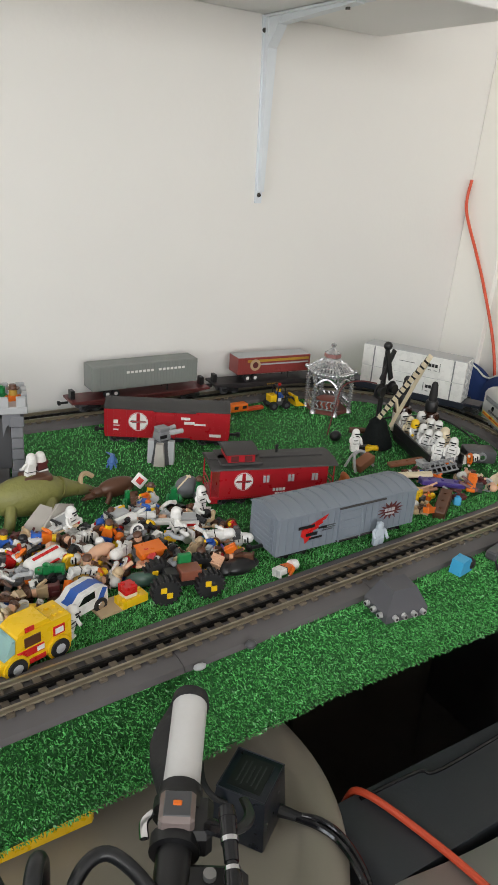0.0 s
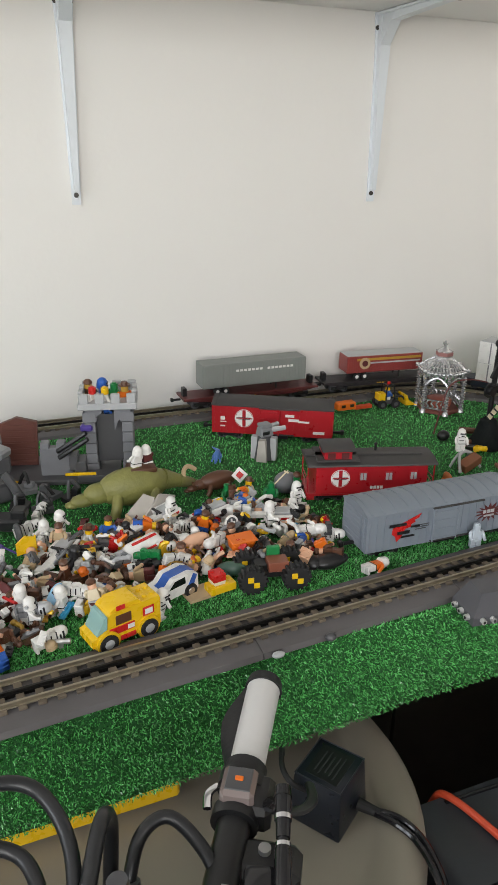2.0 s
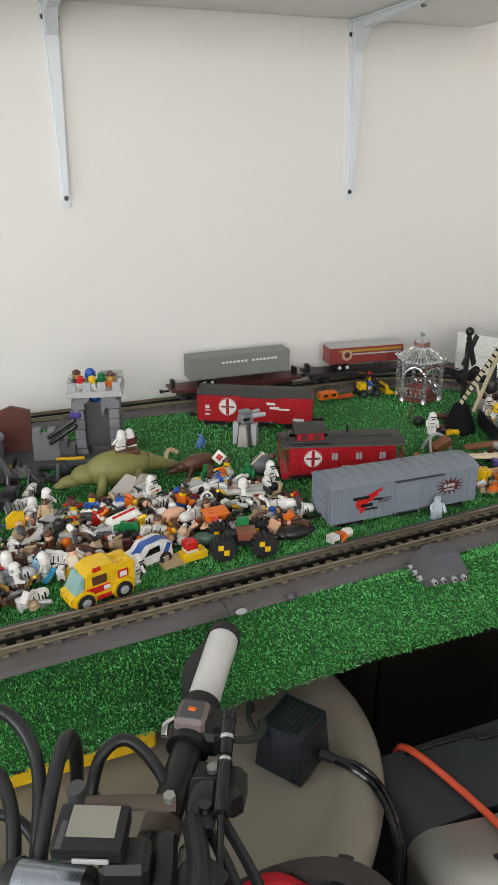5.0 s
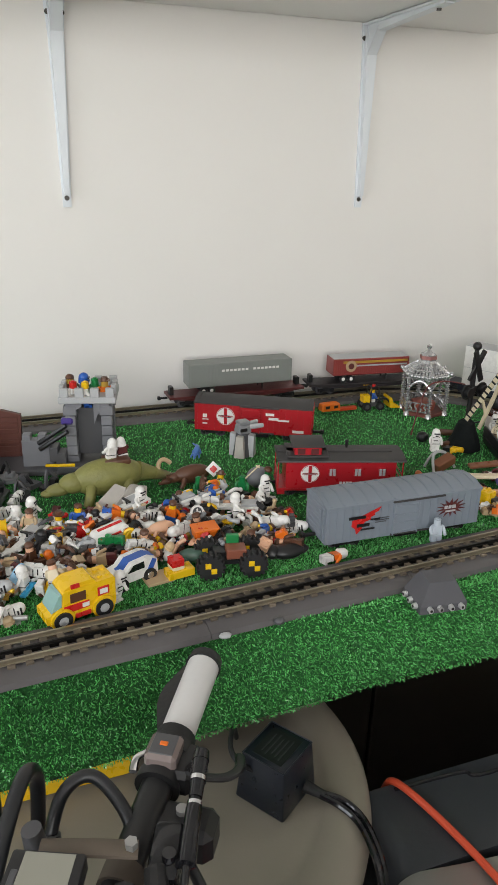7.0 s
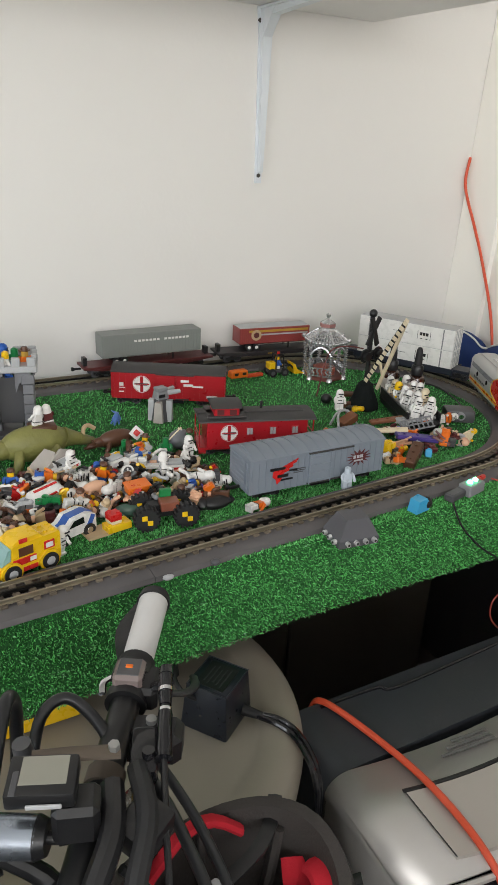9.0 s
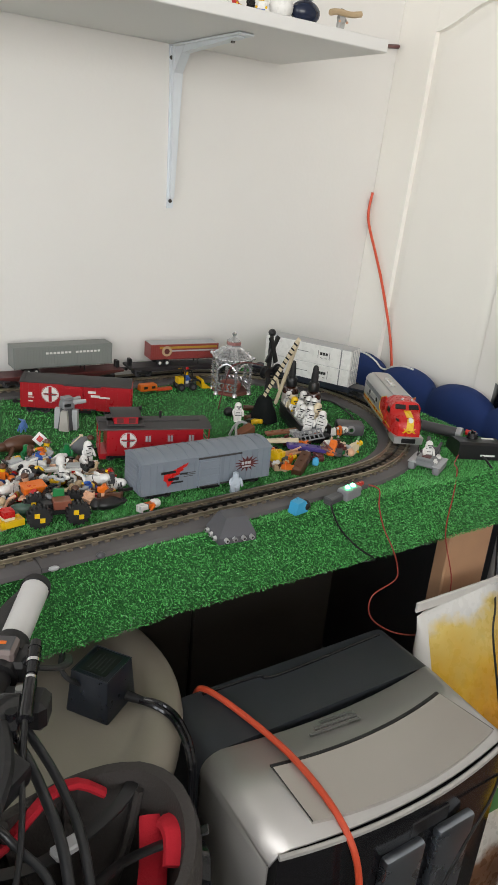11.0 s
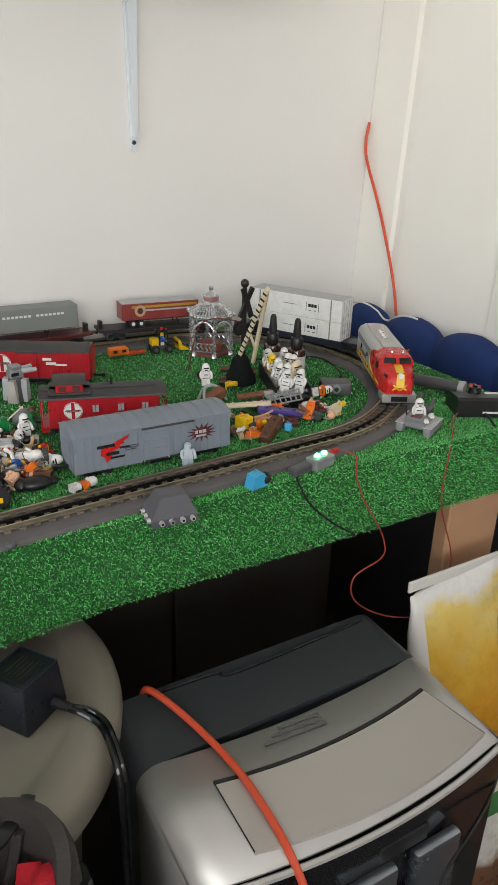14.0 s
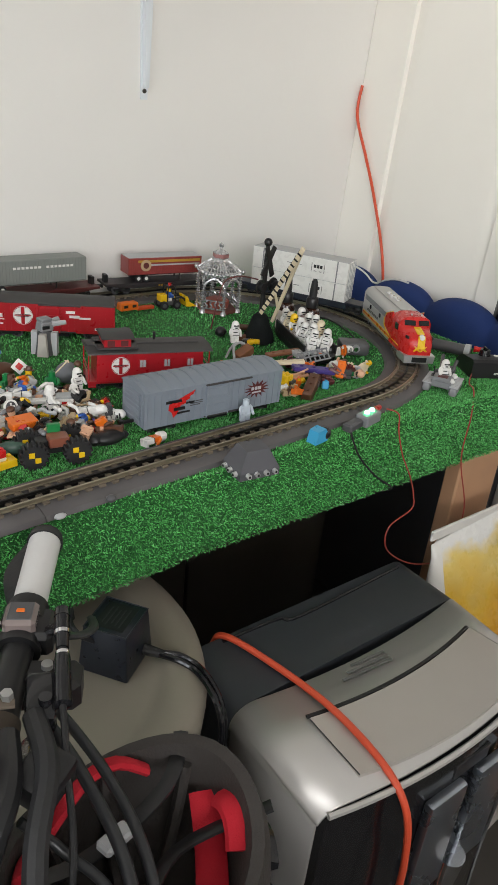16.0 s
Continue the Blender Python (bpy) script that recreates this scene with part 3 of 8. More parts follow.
def caboose():
    L, W, H, base = 0.172, 0.052, 0.040, 0.012
    c = thing("caboose", "red model railway caboose with dark roof and cupola", "toy train car", lie(-0.317, -0.428, -0.150, -0.478, W))
    h = L / 2
    part("body", Form().box((0, 0, base + H / 2), (L * 0.86, W, H), 0.0006), RED, c)
    part("platform", Form().box((0, 0, base - 0.0015), (L, W * 0.94, 0.004), 0.0008).box((0, 0, base - 0.006), (0.04, W * 0.6, 0.008), 0.001), RED, c)
    r = part("roof", Form().prism([(-W / 2 - 0.004, base + H), (W / 2 + 0.004, base + H), (W / 2 + 0.003, base + H + 0.002), (W / 4, base + H + 0.0055), (-W / 4, base + H + 0.0055), (-W / 2 - 0.003, base + H + 0.002)], -h, h, "x"), ROOFDARK, c)
    part("roof_walk", Form().box((0.02, 0, base + H + 0.0065), (L * 0.60, 0.011, 0.0016), 0.0003).box((-h + 0.012, 0, base + H + 0.0065), (0.022, 0.011, 0.0016), 0.0003), ROOFDARK, r)
    part("chimney", Form().cyl((0.012, 0.012, base + H + 0.004), (0.012, 0.012, base + H + 0.015), 0.002, seg=10).cyl((0.012, 0.012, base + H + 0.0145), (0.012, 0.012, base + H + 0.0165), 0.003, 0.001, 10), BLACK, r)
    k = part("cupola", Form().box((-0.045, 0, base + H + 0.011), (0.036, W * 0.80, 0.016), 0.0008), RED, c)
    part("cupola_roof", Form().prism([(-W * 0.46, base + H + 0.0185), (W * 0.46, base + H + 0.0185), (W * 0.25, base + H + 0.023), (-W * 0.25, base + H + 0.023)], -0.067, -0.023, "x"), ROOFDARK, k)
    part("cupola_base", Form().box((-0.045, 0, base + H + 0.0058), (0.056, W * 0.95, 0.003), 0.0008), ROOFDARK, k)
    for sy in (-1, 1):
        for x in (-0.012, 0.022, 0.055):
            w = part("window", Form().box((x, sy * (W / 2 + 0.0006), base + H * 0.62), (0.0105, 0.0018, 0.0125), 0.0004), RED, c)
            for dx in (-0.0023, 0.0023):
                part("pane", Form().box((x + dx, sy * (W / 2 + 0.0012), base + H * 0.62), (0.0036, 0.0018, 0.0098), 0.0002), LGREY, w)
        for x in (-0.054, -0.036):
            part("window", Form().box((x, sy * W * 0.405, base + H + 0.012), (0.010, 0.0012, 0.008), 0.0003), MAROON, k)
    ring_logo(c, -0.042, -W / 2 - 0.0003, base + H * 0.56, 0.0125, -1)
    bars(c, [(0.0 + 0.0045 * q, base + H * 0.22, 0.0034, 0.0040) for q in range(4)] + [(0.003 + 0.0035 * q, base + H * 0.08, 0.0026, 0.0026) for q in range(4)], -W / 2 - 0.0003, WHITE, -1)
    for sx in (-1, 1):
        f = Form()
        for y in (-W * 0.42, W * 0.42):
            f.cyl((sx * (h - 0.002), y, base), (sx * (h - 0.002), y, base + H), 0.0010, seg=6)
        for z in (0.010, 0.018):
            f.cyl((sx * (h - 0.002), -W * 0.42, base + z), (sx * (h - 0.002), W * 0.42, base + z), 0.0008, seg=6)
        part("end_railing", f, RED, c)
        part("step", Form().box((sx * (h - 0.006), -W * 0.42, base - 0.007), (0.010, 0.008, 0.0015)).box((sx * (h - 0.006), -W * 0.46, base - 0.004), (0.010, 0.001, 0.008)), RED, c)
        truck(c, sx * 0.054, -0.0025)
        coupler(c, sx * h, base - 0.001)
    return c


caboose()


def car_pose(s, z=RT, flip=0):
    """Pose of a car on the track with its middle s behind the nose."""
    a, _ = on_track(s - 0.07)
    b, _ = on_track(s + 0.07)
    mid = (a + b) / 2
    return pose(mid.x, mid.y, z, 0, 0, math.degrees(math.atan2(a.y - b.y, a.x - b.x)) + flip)


def locomotive():
    L, W, H = 0.240, 0.056, 0.070
    c = thing("locomotive", "silver and red streamlined model diesel locomotive on the track", "toy locomotive", car_pose(0.118) @ Matrix.Scale(0.95, 4))
    h, zb = L / 2, 0.014
    sec = [(-W / 2, zb), (W / 2, zb), (W / 2, H - 0.012), (W / 2 - 0.004, H - 0.005), (W / 2 - 0.012, H - 0.001), (0, H), (-W / 2 + 0.012, H - 0.001), (-W / 2 + 0.004, H - 0.005), (-W / 2, H - 0.012)]
    part("body", Form().prism(sec, -h, h - 0.078, "x"), SILVER, c, "silver ribbed body")
    part("cab", Form().prism([(u * 1.004, v + 0.0003) for u, v in sec], h - 0.078, h - 0.040, "x"), BRED, c, "red cab")
    for sy in (-1, 1):
        f = Form().prism([(h - 0.078, H - 0.004), (h - 0.104, H - 0.014), (h - 0.112, H - 0.026), (h - 0.108, H - 0.036), (h - 0.078, H - 0.044)], sy * (W / 2 + 0.0006), sy * (W / 2 - 0.002), "y")
        part("war_flash", f, BRED, c, "red curved flash")
        f = Form().tube([(h - 0.078, sy * (W / 2 + 0.0004), H - 0.003), (h - 0.105, sy * (W / 2 + 0.0004), H - 0.014), (h - 0.113, sy * (W / 2 + 0.0004), H - 0.026), (h - 0.109, sy * (W / 2 + 0.0004), H - 0.037), (h - 0.078, sy * (W / 2 + 0.0004), H - 0.046), (h - 0.03, sy * (W / 2 + 0.0004), H - 0.048)], 0.0009, 5, 4)
        part("flash_stripe", f, YELLOW, c)
        part("side_stripe", Form().box((-0.035, sy * (W / 2 + 0.0002), zb + 0.010), (L * 0.66, 0.001, 0.0018)).box((-0.035, sy * (W / 2 + 0.0002), zb + 0.0055), (L * 0.66, 0.001, 0.0018)), YELLOW, c)
        part("side_stripe", Form().box((-0.035, sy * (W / 2 + 0.0002), zb + 0.0078), (L * 0.66, 0.001, 0.0022)), BRED, c)
        f = Form()
        for k in range(26):
            f.box((-h + 0.010 + 0.0048 * k, sy * (W / 2 + 0.0003), H - 0.019), (0.0026, 0.0012, 0.009))
        part("grille", f, MGREY, c)
        for x in (-0.075, -0.02):
            part("porthole", Form().cyl((x, sy * (W / 2 - 0.001), H - 0.030), (x, sy * (W / 2 + 0.0008), H - 0.030), 0.0045, seg=14), BLACKGLOSS, c)
        bars(c, [(-0.088 + 0.0095 * k, H - 0.038, 0.006, 0.004) for k in range(7)], sy * (W / 2), DGREY, sy)
        part("door", Form().box((h - 0.068, sy * (W / 2 + 0.0006), H - 0.032), (0.012, 0.0012, 0.030), 0.0004), BRED, c)
        part("side_window", Form().box((h - 0.051, sy * (W / 2 + 0.0004), H - 0.020), (0.014, 0.0016, 0.011), 0.0006), BLACKGLOSS, c)
    # rounded bulldog nose, ring by ring
    f = Form()
    rings = []
    for k in range(9):
        q = k / 8
        x = h - 0.040 + 0.040 * q
        top = (H + 0.0003 if q < 0.05 else H - 0.002 - 0.014 * min(1, q / 0.28) if q < 0.28 else H - 0.016 - 0.012 * ((q - 0.28) / 0.72) ** 2.2)
        wd = W / 2 * (1.004 - 0.30 * q ** 2.6)
        ring = []
        for j in range(13):
            a = math.pi * j / 12
            ca, sa = math.cos(a), math.sin(a)
            u = wd * (1 if ca > 0 else -1) * abs(ca) ** 0.55
            v = zb + (top - zb) * abs(sa) ** 0.42
            ring.append(f.bm.verts.new((x, u, v)))
        rings.append(ring)
    for a, b in zip(rings, rings[1:]):
        for i in range(12):
            f.bm.faces.new((a[i], a[i + 1], b[i + 1], b[i]))
        f.bm.faces.new((a[12], a[0], b[0], b[12]))
    f.bm.faces.new(rings[0]), f.bm.faces.new(rings[-1][::-1])
    bmesh.ops.recalc_face_normals(f.bm, faces=f.bm.faces)
    nose = part("nose", f, BRED, c, "rounded red nose", smooth=60)
    for sy in (-1, 1):
        part("windscreen", Form().box((0, 0, 0), (0.0016, 0.019, 0.0095), 0.0007, m=pose(0, 0, 0, 0, -38, sy * 6)), BLACKGLOSS, nose).location = (h - 0.0335, sy * 0.0125, H - 0.0085)
    f = Form().box((0, 0, 0), (0.0012, 0.013, 0.022), 0.0004, m=pose(0, 0, 0, 0, -12, 0))
    part("nose_stripe", f, YELLOW, nose, "yellow centre stripe").location = (h + 0.0002, 0, zb + 0.024)
    part("nose_stripe", Form().box((0, 0, 0), (0.024, 0.013, 0.0012), 0.0004, m=pose(0, 0, 0, 0, 14, 0)), YELLOW, nose).location = (h - 0.0185, 0, H - 0.0173)
    f = Form().tube([(h + 0.0006 - 0.010 * abs(u) ** 2.4, u * 0.022, zb + 0.013 + 0.004 * math.cos(u * 6)) for u in (-1, -0.75, -0.5, -0.25, 0, 0.25, 0.5, 0.75, 1)], 0.0019, 6, 3)
    f.tube([(h + 0.0006 - 0.010 * abs(u) ** 2.4, u * 0.022, zb + 0.013 - 0.004 * math.cos(u * 6)) for u in (-1, -0.75, -0.5, -0.25, 0, 0.25, 0.5, 0.75, 1)], 0.0014, 6, 3)
    part("nose_wings", f, YELLOW, nose, "yellow winged stripe round the nose")
    part("headlight", Form().cyl((h - 0.004, 0, H - 0.0235), (h + 0.0012, 0, H - 0.0235), 0.0048, 0.0042, 14), WHITE, nose)
    for sy in (-1, 1):
        part("number_board", Form().box((h - 0.010, sy * 0.0225, H - 0.026), (0.010, 0.0014, 0.005), 0.0004, m=pose(0, 0, 0, 0, 0, -sy * 14)), BLACK, nose)
    p = part("pilot", Form().prism([(-W / 2 * 0.93, 0.003), (W / 2 * 0.93, 0.003), (W / 2 * 0.98, zb + 0.002), (-W / 2 * 0.98, zb + 0.002)], h - 0.034, h + 0.0035, "x"), SILVER, c, "silver pilot")
    part("coupler_box", Form().box((h + 0.0035, 0, 0.0090), (0.003, 0.026, 0.0085), 0.0006), BLACK, p)
    roof = part("roof_walk", Form().box((-0.035, 0, H + 0.0004), (0.15, 0.030, 0.0012), 0.0003), SILVER, c)
    for x in (-0.066, -0.050, -0.034, -0.018):
        part("roof_fan", Form().cyl((x, 0, H), (x, 0, H + 0.0028), 0.0062, 0.0052, 16), CHROME, roof)
    for dx in (0.0, 0.006):
        part("horn", Form().cyl((h - 0.052, 0.010 - dx * 3, H), (h - 0.044, 0.010 - dx * 3, H + 0.003), 0.0008, 0.002, 8), CHROME, roof)
    part("fuel_tank", Form().box((-0.006, 0, 0.011), (0.060, W * 0.8, 0.013), 0.002), DGREY, c)
    for sx in (-0.076, 0.070):
        truck(c, sx, 0.0, m=MGREY)
    coupler(c, -h, 0.012)


locomotive()


def stack_car():
    L, W = 0.300, 0.054
    c = thing("container_car", "black well car carrying two stacked white containers", "toy train car", car_pose(0.395) @ Matrix.Scale(0.89, 4))
    f = Form().box((0, 0, 0.012), (0.232, W * 1.06, 0.006), 0.001)
    for sy in (-1, 1):
        f.box((0, sy * W * 0.52, 0.0165), (0.236, 0.003, 0.013), 0.0006)
    for sx in (-1, 1):
        f.box((sx * 0.127, 0, 0.019), (0.044, W * 0.78, 0.006), 0.001)
    part("well_frame", f, plastic("navy_frame", (0.012, 0.016, 0.028), 0.45), c)
    for sx in (-1, 1):
        truck(c, sx * 0.128, 0)
        coupler(c, sx * 0.149, 0.013)
    for k in range(2):
        z0 = 0.0155 + k * 0.0455
        b = part("container", Form().box((0, 0, z0 + 0.0225), (0.222, W * 0.98, 0.0448), 0.0007), WHITE, c, "white container with dark seams")
        for sy in (-1, 1):
            y = sy * W * 0.49
            for x in (-0.086, 0.086):
                part("corner_seam", Form().box((x, y, z0 + 0.0225), (0.0026, 0.0016, 0.0435), 0.0003), MGREY, b)
            bars(b, [(0.043 * -sy + 0.0070 * k, z0 + 0.0265, 0.0056, 0.0066) for k in (-1, 0, 1)] + [(0.043 * -sy - 0.006, z0 + 0.0165, 0.006, 0.0012), (0.043 * -sy + 0.006, z0 + 0.0165, 0.006, 0.0012)], y, BLACK, sy, "logo_bar")
            bars(b, [(0.043 * -sy - 0.0145, z0 + 0.0240, 0.0009, 0.019), (0.043 * -sy + 0.0145, z0 + 0.0240, 0.0009, 0.019), (-0.012 * -sy, z0 + 0.0245, 0.034, 0.0010)], y, DGREY, sy, "logo_frame")
        for sx in (-1, 1):
            f = Form()
            for u in (-0.016, -0.006, 0.006, 0.016):
                f.cyl((sx * 0.1114, u, z0 + 0.002), (sx * 0.1114, u, z0 + 0.043), 0.0007, seg=6)
            part("door_bar", f, LGREY, b)
        part("container_roof", Form().box((0, 0, z0 + 0.0453), (0.219, W * 0.95, 0.0012), 0.0003), LGREY, b)
    return c


stack_car()


def trailer(label, L, W, H, body, m):
    """A road trailer with its own wheels and landing legs."""
    c = thing("toy_trailer", label, "toy trailer", m)
    part("box", Form().box((0, 0, 0.015 + H / 2), (L, W, H), 0.0012), body, c)
    for sy in (-1, 1):
        for k in range(34):
            part("side_rib", Form().box((-L / 2 + 0.004 + (L - 0.008) * k / 33, sy * W / 2, 0.015 + H / 2), (0.0010, 0.0012, H * 0.94)), body, c)
    part("frame", Form().box((0, 0, 0.0135), (L * 0.9, W * 0.5, 0.004), 0.0006), BLACK, c)
    for x in (-L * 0.36, -L * 0.36 + 0.017):
        for sy in (-1, 1):
            w = part("wheel", Form().cyl((x, sy * W * 0.30, 0.0072), (x, sy * W * 0.48, 0.0072), 0.0072, seg=16), RUBBER, c)
            part("hub", Form().cyl((x, sy * W * 0.47, 0.0072), (x, sy * W * 0.495, 0.0072), 0.004, 0.0032, 12), WHITE, w)
    f = Form()
    for sy in (-1, 1):
        f.cyl((L * 0.22, sy * W * 0.3, 0.0), (L * 0.22, sy * W * 0.3, 0.014), 0.0015, seg=6)
    part("landing_leg", f, BLACK, c)
    return c


def flat_car(s, label, body):
    L, W = 0.285, 0.052
    c = thing("flat_car", label, "toy train car", car_pose(s) @ Matrix.Scale(0.89, 4))
    part("deck", Form().box((0, 0, 0.0225), (L, W, 0.005), 0.0008), body, c)
    f = Form()
    for sy in (-1, 1):
        f.prism([(-L / 2, 0.020), (L / 2, 0.020), (L * 0.30, 0.014), (-L * 0.30, 0.014)], sy * W * 0.42 - 0.0015, sy * W * 0.42 + 0.0015, "y")
    part("side_sill", f, body, c)
    for sx in (-1, 1):
        part("stanchion", Form().box((sx * (L / 2 - 0.008), 0, 0.032), (0.008, 0.016, 0.018), 0.001), BLACK, c)
        truck(c, sx * (L / 2 - 0.038), 0.001)
        coupler(c, sx * L / 2, 0.018)
    for sy in (-1, 1):
        bars(c, [(-0.02 + 0.006 * k, 0.0180, 0.0042, 0.003) for k in range(5)], sy * (W * 0.42 + 0.0015), GOLD, sy)
    return c


flat_car(0.685, "black model railway flat car carrying a small trailer", plastic("black_deck", (0.022, 0.018, 0.020), 0.5))
flat_car(0.955, "maroon model railway flat car carrying a grey trailer", MAROON)
RUSTRED = plastic("rust_red_print", (0.26, 0.045, 0.04), 0.4)
m1 = car_pose(0.690) @ pose(0, 0, 0.0225) @ Matrix.Scale(0.93, 4)
t1 = trailer("red and gold printed toy trailer with a round badge", 0.165, 0.042, 0.034, RUSTRED, m1)
for sy in (-1, 1):
    part("gold_band", Form().box((0.008, sy * 0.0217, 0.042), (0.140, 0.0008, 0.0048)), GOLD, t1)
    part("pale_band", Form().box((0.012, sy * 0.0219, 0.0345), (0.130, 0.0008, 0.0030)), LGREY, t1)
    part("round_badge", Form().cyl((-0.045, sy * 0.0213, 0.034), (-0.045, sy * 0.0228, 0.034), 0.0115, seg=20), TAN, t1, "round pale badge")
    part("badge_centre", Form().cyl((-0.045, sy * 0.0213, 0.034), (-0.045, sy * 0.0232, 0.034), 0.0062, seg=16), MAROON, t1)
part("roof_sheet", Form().box((0, 0, 0.0492), (0.163, 0.040, 0.0014), 0.0003), LGREY, t1)
t2 = trailer("ribbed grey toy trailer on a flat car", 0.225, 0.046, 0.048, plastic("trailer_grey", (0.22, 0.235, 0.22), 0.5), car_pose(0.950) @ pose(0, 0, 0.0225) @ Matrix.Scale(0.86, 4))
for sy in (-1, 1):
    bars(t2, [(-0.040 + 0.0085 * k * 1.0, 0.048, 0.006, 0.0045) for k in range(15) if k != 7], sy * 0.0242, WHITE, sy)

# ---- in front of and beside the table ----
SHELLBLACK = mat("dark_grey_lid", (0.030, 0.034, 0.040), 0.5, vary=0.2, scale=60, bump=0.08, dirt=0.08)
BRUSHED = mat("brushed_steel", (0.58, 0.565, 0.545), 0.40, 0.48, vary=0.06, scale=30, bump=0.02)
SATIN = mat("satin_champagne", (0.47, 0.445, 0.41), 0.36, 0.45, vary=0.05, scale=40)
ORANGECORD = plastic("orange_cord", (0.66, 0.085, 0.035), 0.4)
BEIGE = mat("beige_plastic", (0.275, 0.248, 0.200), 0.42, vary=0.1, scale=14, bump=0.06, dirt=0.12)
DARKWOOD = mat("dark_veneer", (0.048, 0.042, 0.035), 0.4, vary=0.3, scale=10, bump=0.1)
NAVYPRINT = plastic("navy_film", (0.007, 0.014, 0.125), 0.16, vary=0.15, scale=30, bump=0.25)
CLEARFILM = plastic("clear_bottle", (0.62, 0.68, 0.70), 0.12, vary=0.1, glass=0.55)
BLUEFABRIC = mat("blue_fabric", (0.007, 0.028, 0.130), 0.85, vary=0.18, scale=40, bump=0.3, bump_scale=500)
STRAW = mat("straw", (0.72, 0.50, 0.24), 0.55, vary=0.3, scale=60, rand=0.3, bump=0.2)
FOAM = mat("helmet_foam", (0.040, 0.035, 0.032), 0.75, vary=0.3, scale=90, bump=0.4, bump_scale=400)
REDPAD = mat("red_padding", (0.50, 0.008, 0.022), 0.85, vary=0.2, scale=60, bump=0.3, bump_scale=600)


def bowed(x0, x1, y, bow, n=14):
    """Points of a front edge that bulges towards the viewer."""
    return [(x0 + (x1 - x0) * k / n, y - bow * (1 - (2 * k / n - 1) ** 2)) for k in range(n + 1)]


def ice_maker():
    c = thing("ice_maker", "silver and black ice maker with a bowed front and lid", "ice maker")
    x0, x1, yb, yf, zt = -0.352, 0.026, -0.745, -0.975, 0.588
    r = 0.030
    # body: profile across x with rounded top edges, set in depth
    sec = [(x0, 0.02), (x0, zt - r)] + [(x0 + r * (1 - math.cos(a)), zt - r + r * math.sin(a)) for a in np.linspace(0.2, math.pi / 2, 7)]
    sec += [(x1 - r * (1 - math.cos(a)), zt - r + r * math.sin(a)) for a in np.linspace(math.pi / 2, 0.2, 7)] + [(x1, zt - r), (x1, 0.02)]
    part("rear_body", Form().prism(sec, yb, -0.842, "y"), SHELLBLACK, c, "dark grey rear housing")
    part("top_seam", Form().tube([(x0 + 0.05, -0.752, zt + 0.0005), (x0 + 0.13, -0.755, zt + 0.001), (x0 + 0.16, -0.765, zt + 0.001), (x1 - 0.03, -0.757, zt + 0.0005)], 0.0022, 6), BLACKGLOSS, c)
    f = Form()
    dense = [(x0, 0.02), (x0, 0.2), (x0, 0.4)] + sec[1:9]
    top = [(x0 + r + (x1 - x0 - 2 * r) * k / 16, zt) for k in range(1, 16)]
    dense = dense + top + sec[9:-1] + [(x1, 0.4), (x1, 0.2), (x1, 0.02)]
    back, front = [], []
    for u, z in dense:
        q = 1 - (2 * (u - x0) / (x1 - x0) - 1) ** 2
        back.append(f.bm.verts.new((u, -0.838 - 0.018 * q, z + 0.001)))
        front.append(f.bm.verts.new((u, yf - 0.020 * q, z - 0.010 * (1 if z > zt - 0.02 else 0))))
    for k in range(len(dense) - 1):
        f.bm.faces.new((back[k], back[k + 1], front[k + 1], front[k]))
    bmesh.ops.recalc_face_normals(f.bm, faces=f.bm.faces)
    shell = part("silver_shell", f, BRUSHED, c, "brushed silver shell", smooth=50)
    shell.modifiers.new("thickness", "SOLIDIFY").thickness = 0.004
    # lid inlay with a dark curved finger slot
    a, b = bowed(x0 + 0.062, x1 - 0.046, -0.893, 0.014), bowed(x0 + 0.062, x1 - 0.028, yf + 0.006, 0.019)
    f = Form()
    va = [f.bm.verts.new((u, v, zt - 0.0035)) for u, v in a]
    vb = [f.bm.verts.new((u, v, zt - 0.0088)) for u, v in b]
    for k in range(len(a) - 1):
        f.bm.faces.new((va[k], vb[k], vb[k + 1], va[k + 1]))
    ex = bmesh.ops.extrude_face_region(f.bm, geom=f.bm.faces[:])
    bmesh.ops.translate(f.bm, verts=[g for g in ex["geom"] if isinstance(g, bmesh.types.BMVert)], vec=(0, 0, 0.0048))
    bmesh.ops.recalc_face_normals(f.bm, faces=f.bm.faces)
    part("lid", f, SATIN, c, "satin silver lid")
    part("finger_slot", Form().tube([(u, v + 0.004, zt - 0.0008) for u, v in a], 0.0028, 6, 2, flat=0.6), BLACK, c, "dark curved finger slot")
    for pts in ((a[0], b[0]), (a[-1], b[-1])):
        part("lid_seam", Form().tube([(pts[0][0], pts[0][1], zt + 0.0006), (pts[1][0], pts[1][1], zt - 0.0045)], 0.0009, 5, 2), BLACK, c)
    f = Form()
    for k in range(3):
        f.box((-0.185 + 0.006 * k, -0.876 + 0.0065 * k, zt + 0.0012), (0.075 - 0.012 * k, 0.0035, 0.0006), m=pose(0, 0, 0, 0, 0, -4))
    part("label_bar", f, plastic("label_grey", (0.12, 0.12, 0.115), 0.5), c)
    # black bowed front door
    fr = bowed(x0 + 0.012, x1 - 0.004, yf - 0.004, 0.021)
    f = Form().prism([(x0 + 0.012, yf + 0.05), *fr, (x1 - 0.004, yf + 0.05)], 0.03, zt - 0.022, "z")
    front_door = part("front_panel", f, BLACKGLOSS, c, "glossy black front panel", smooth=40)
    part("front_trim", Form().tube([(u, v - 0.001, zt - 0.016) for u, v in fr], 0.0035, 6, 2), BRUSHED, c)
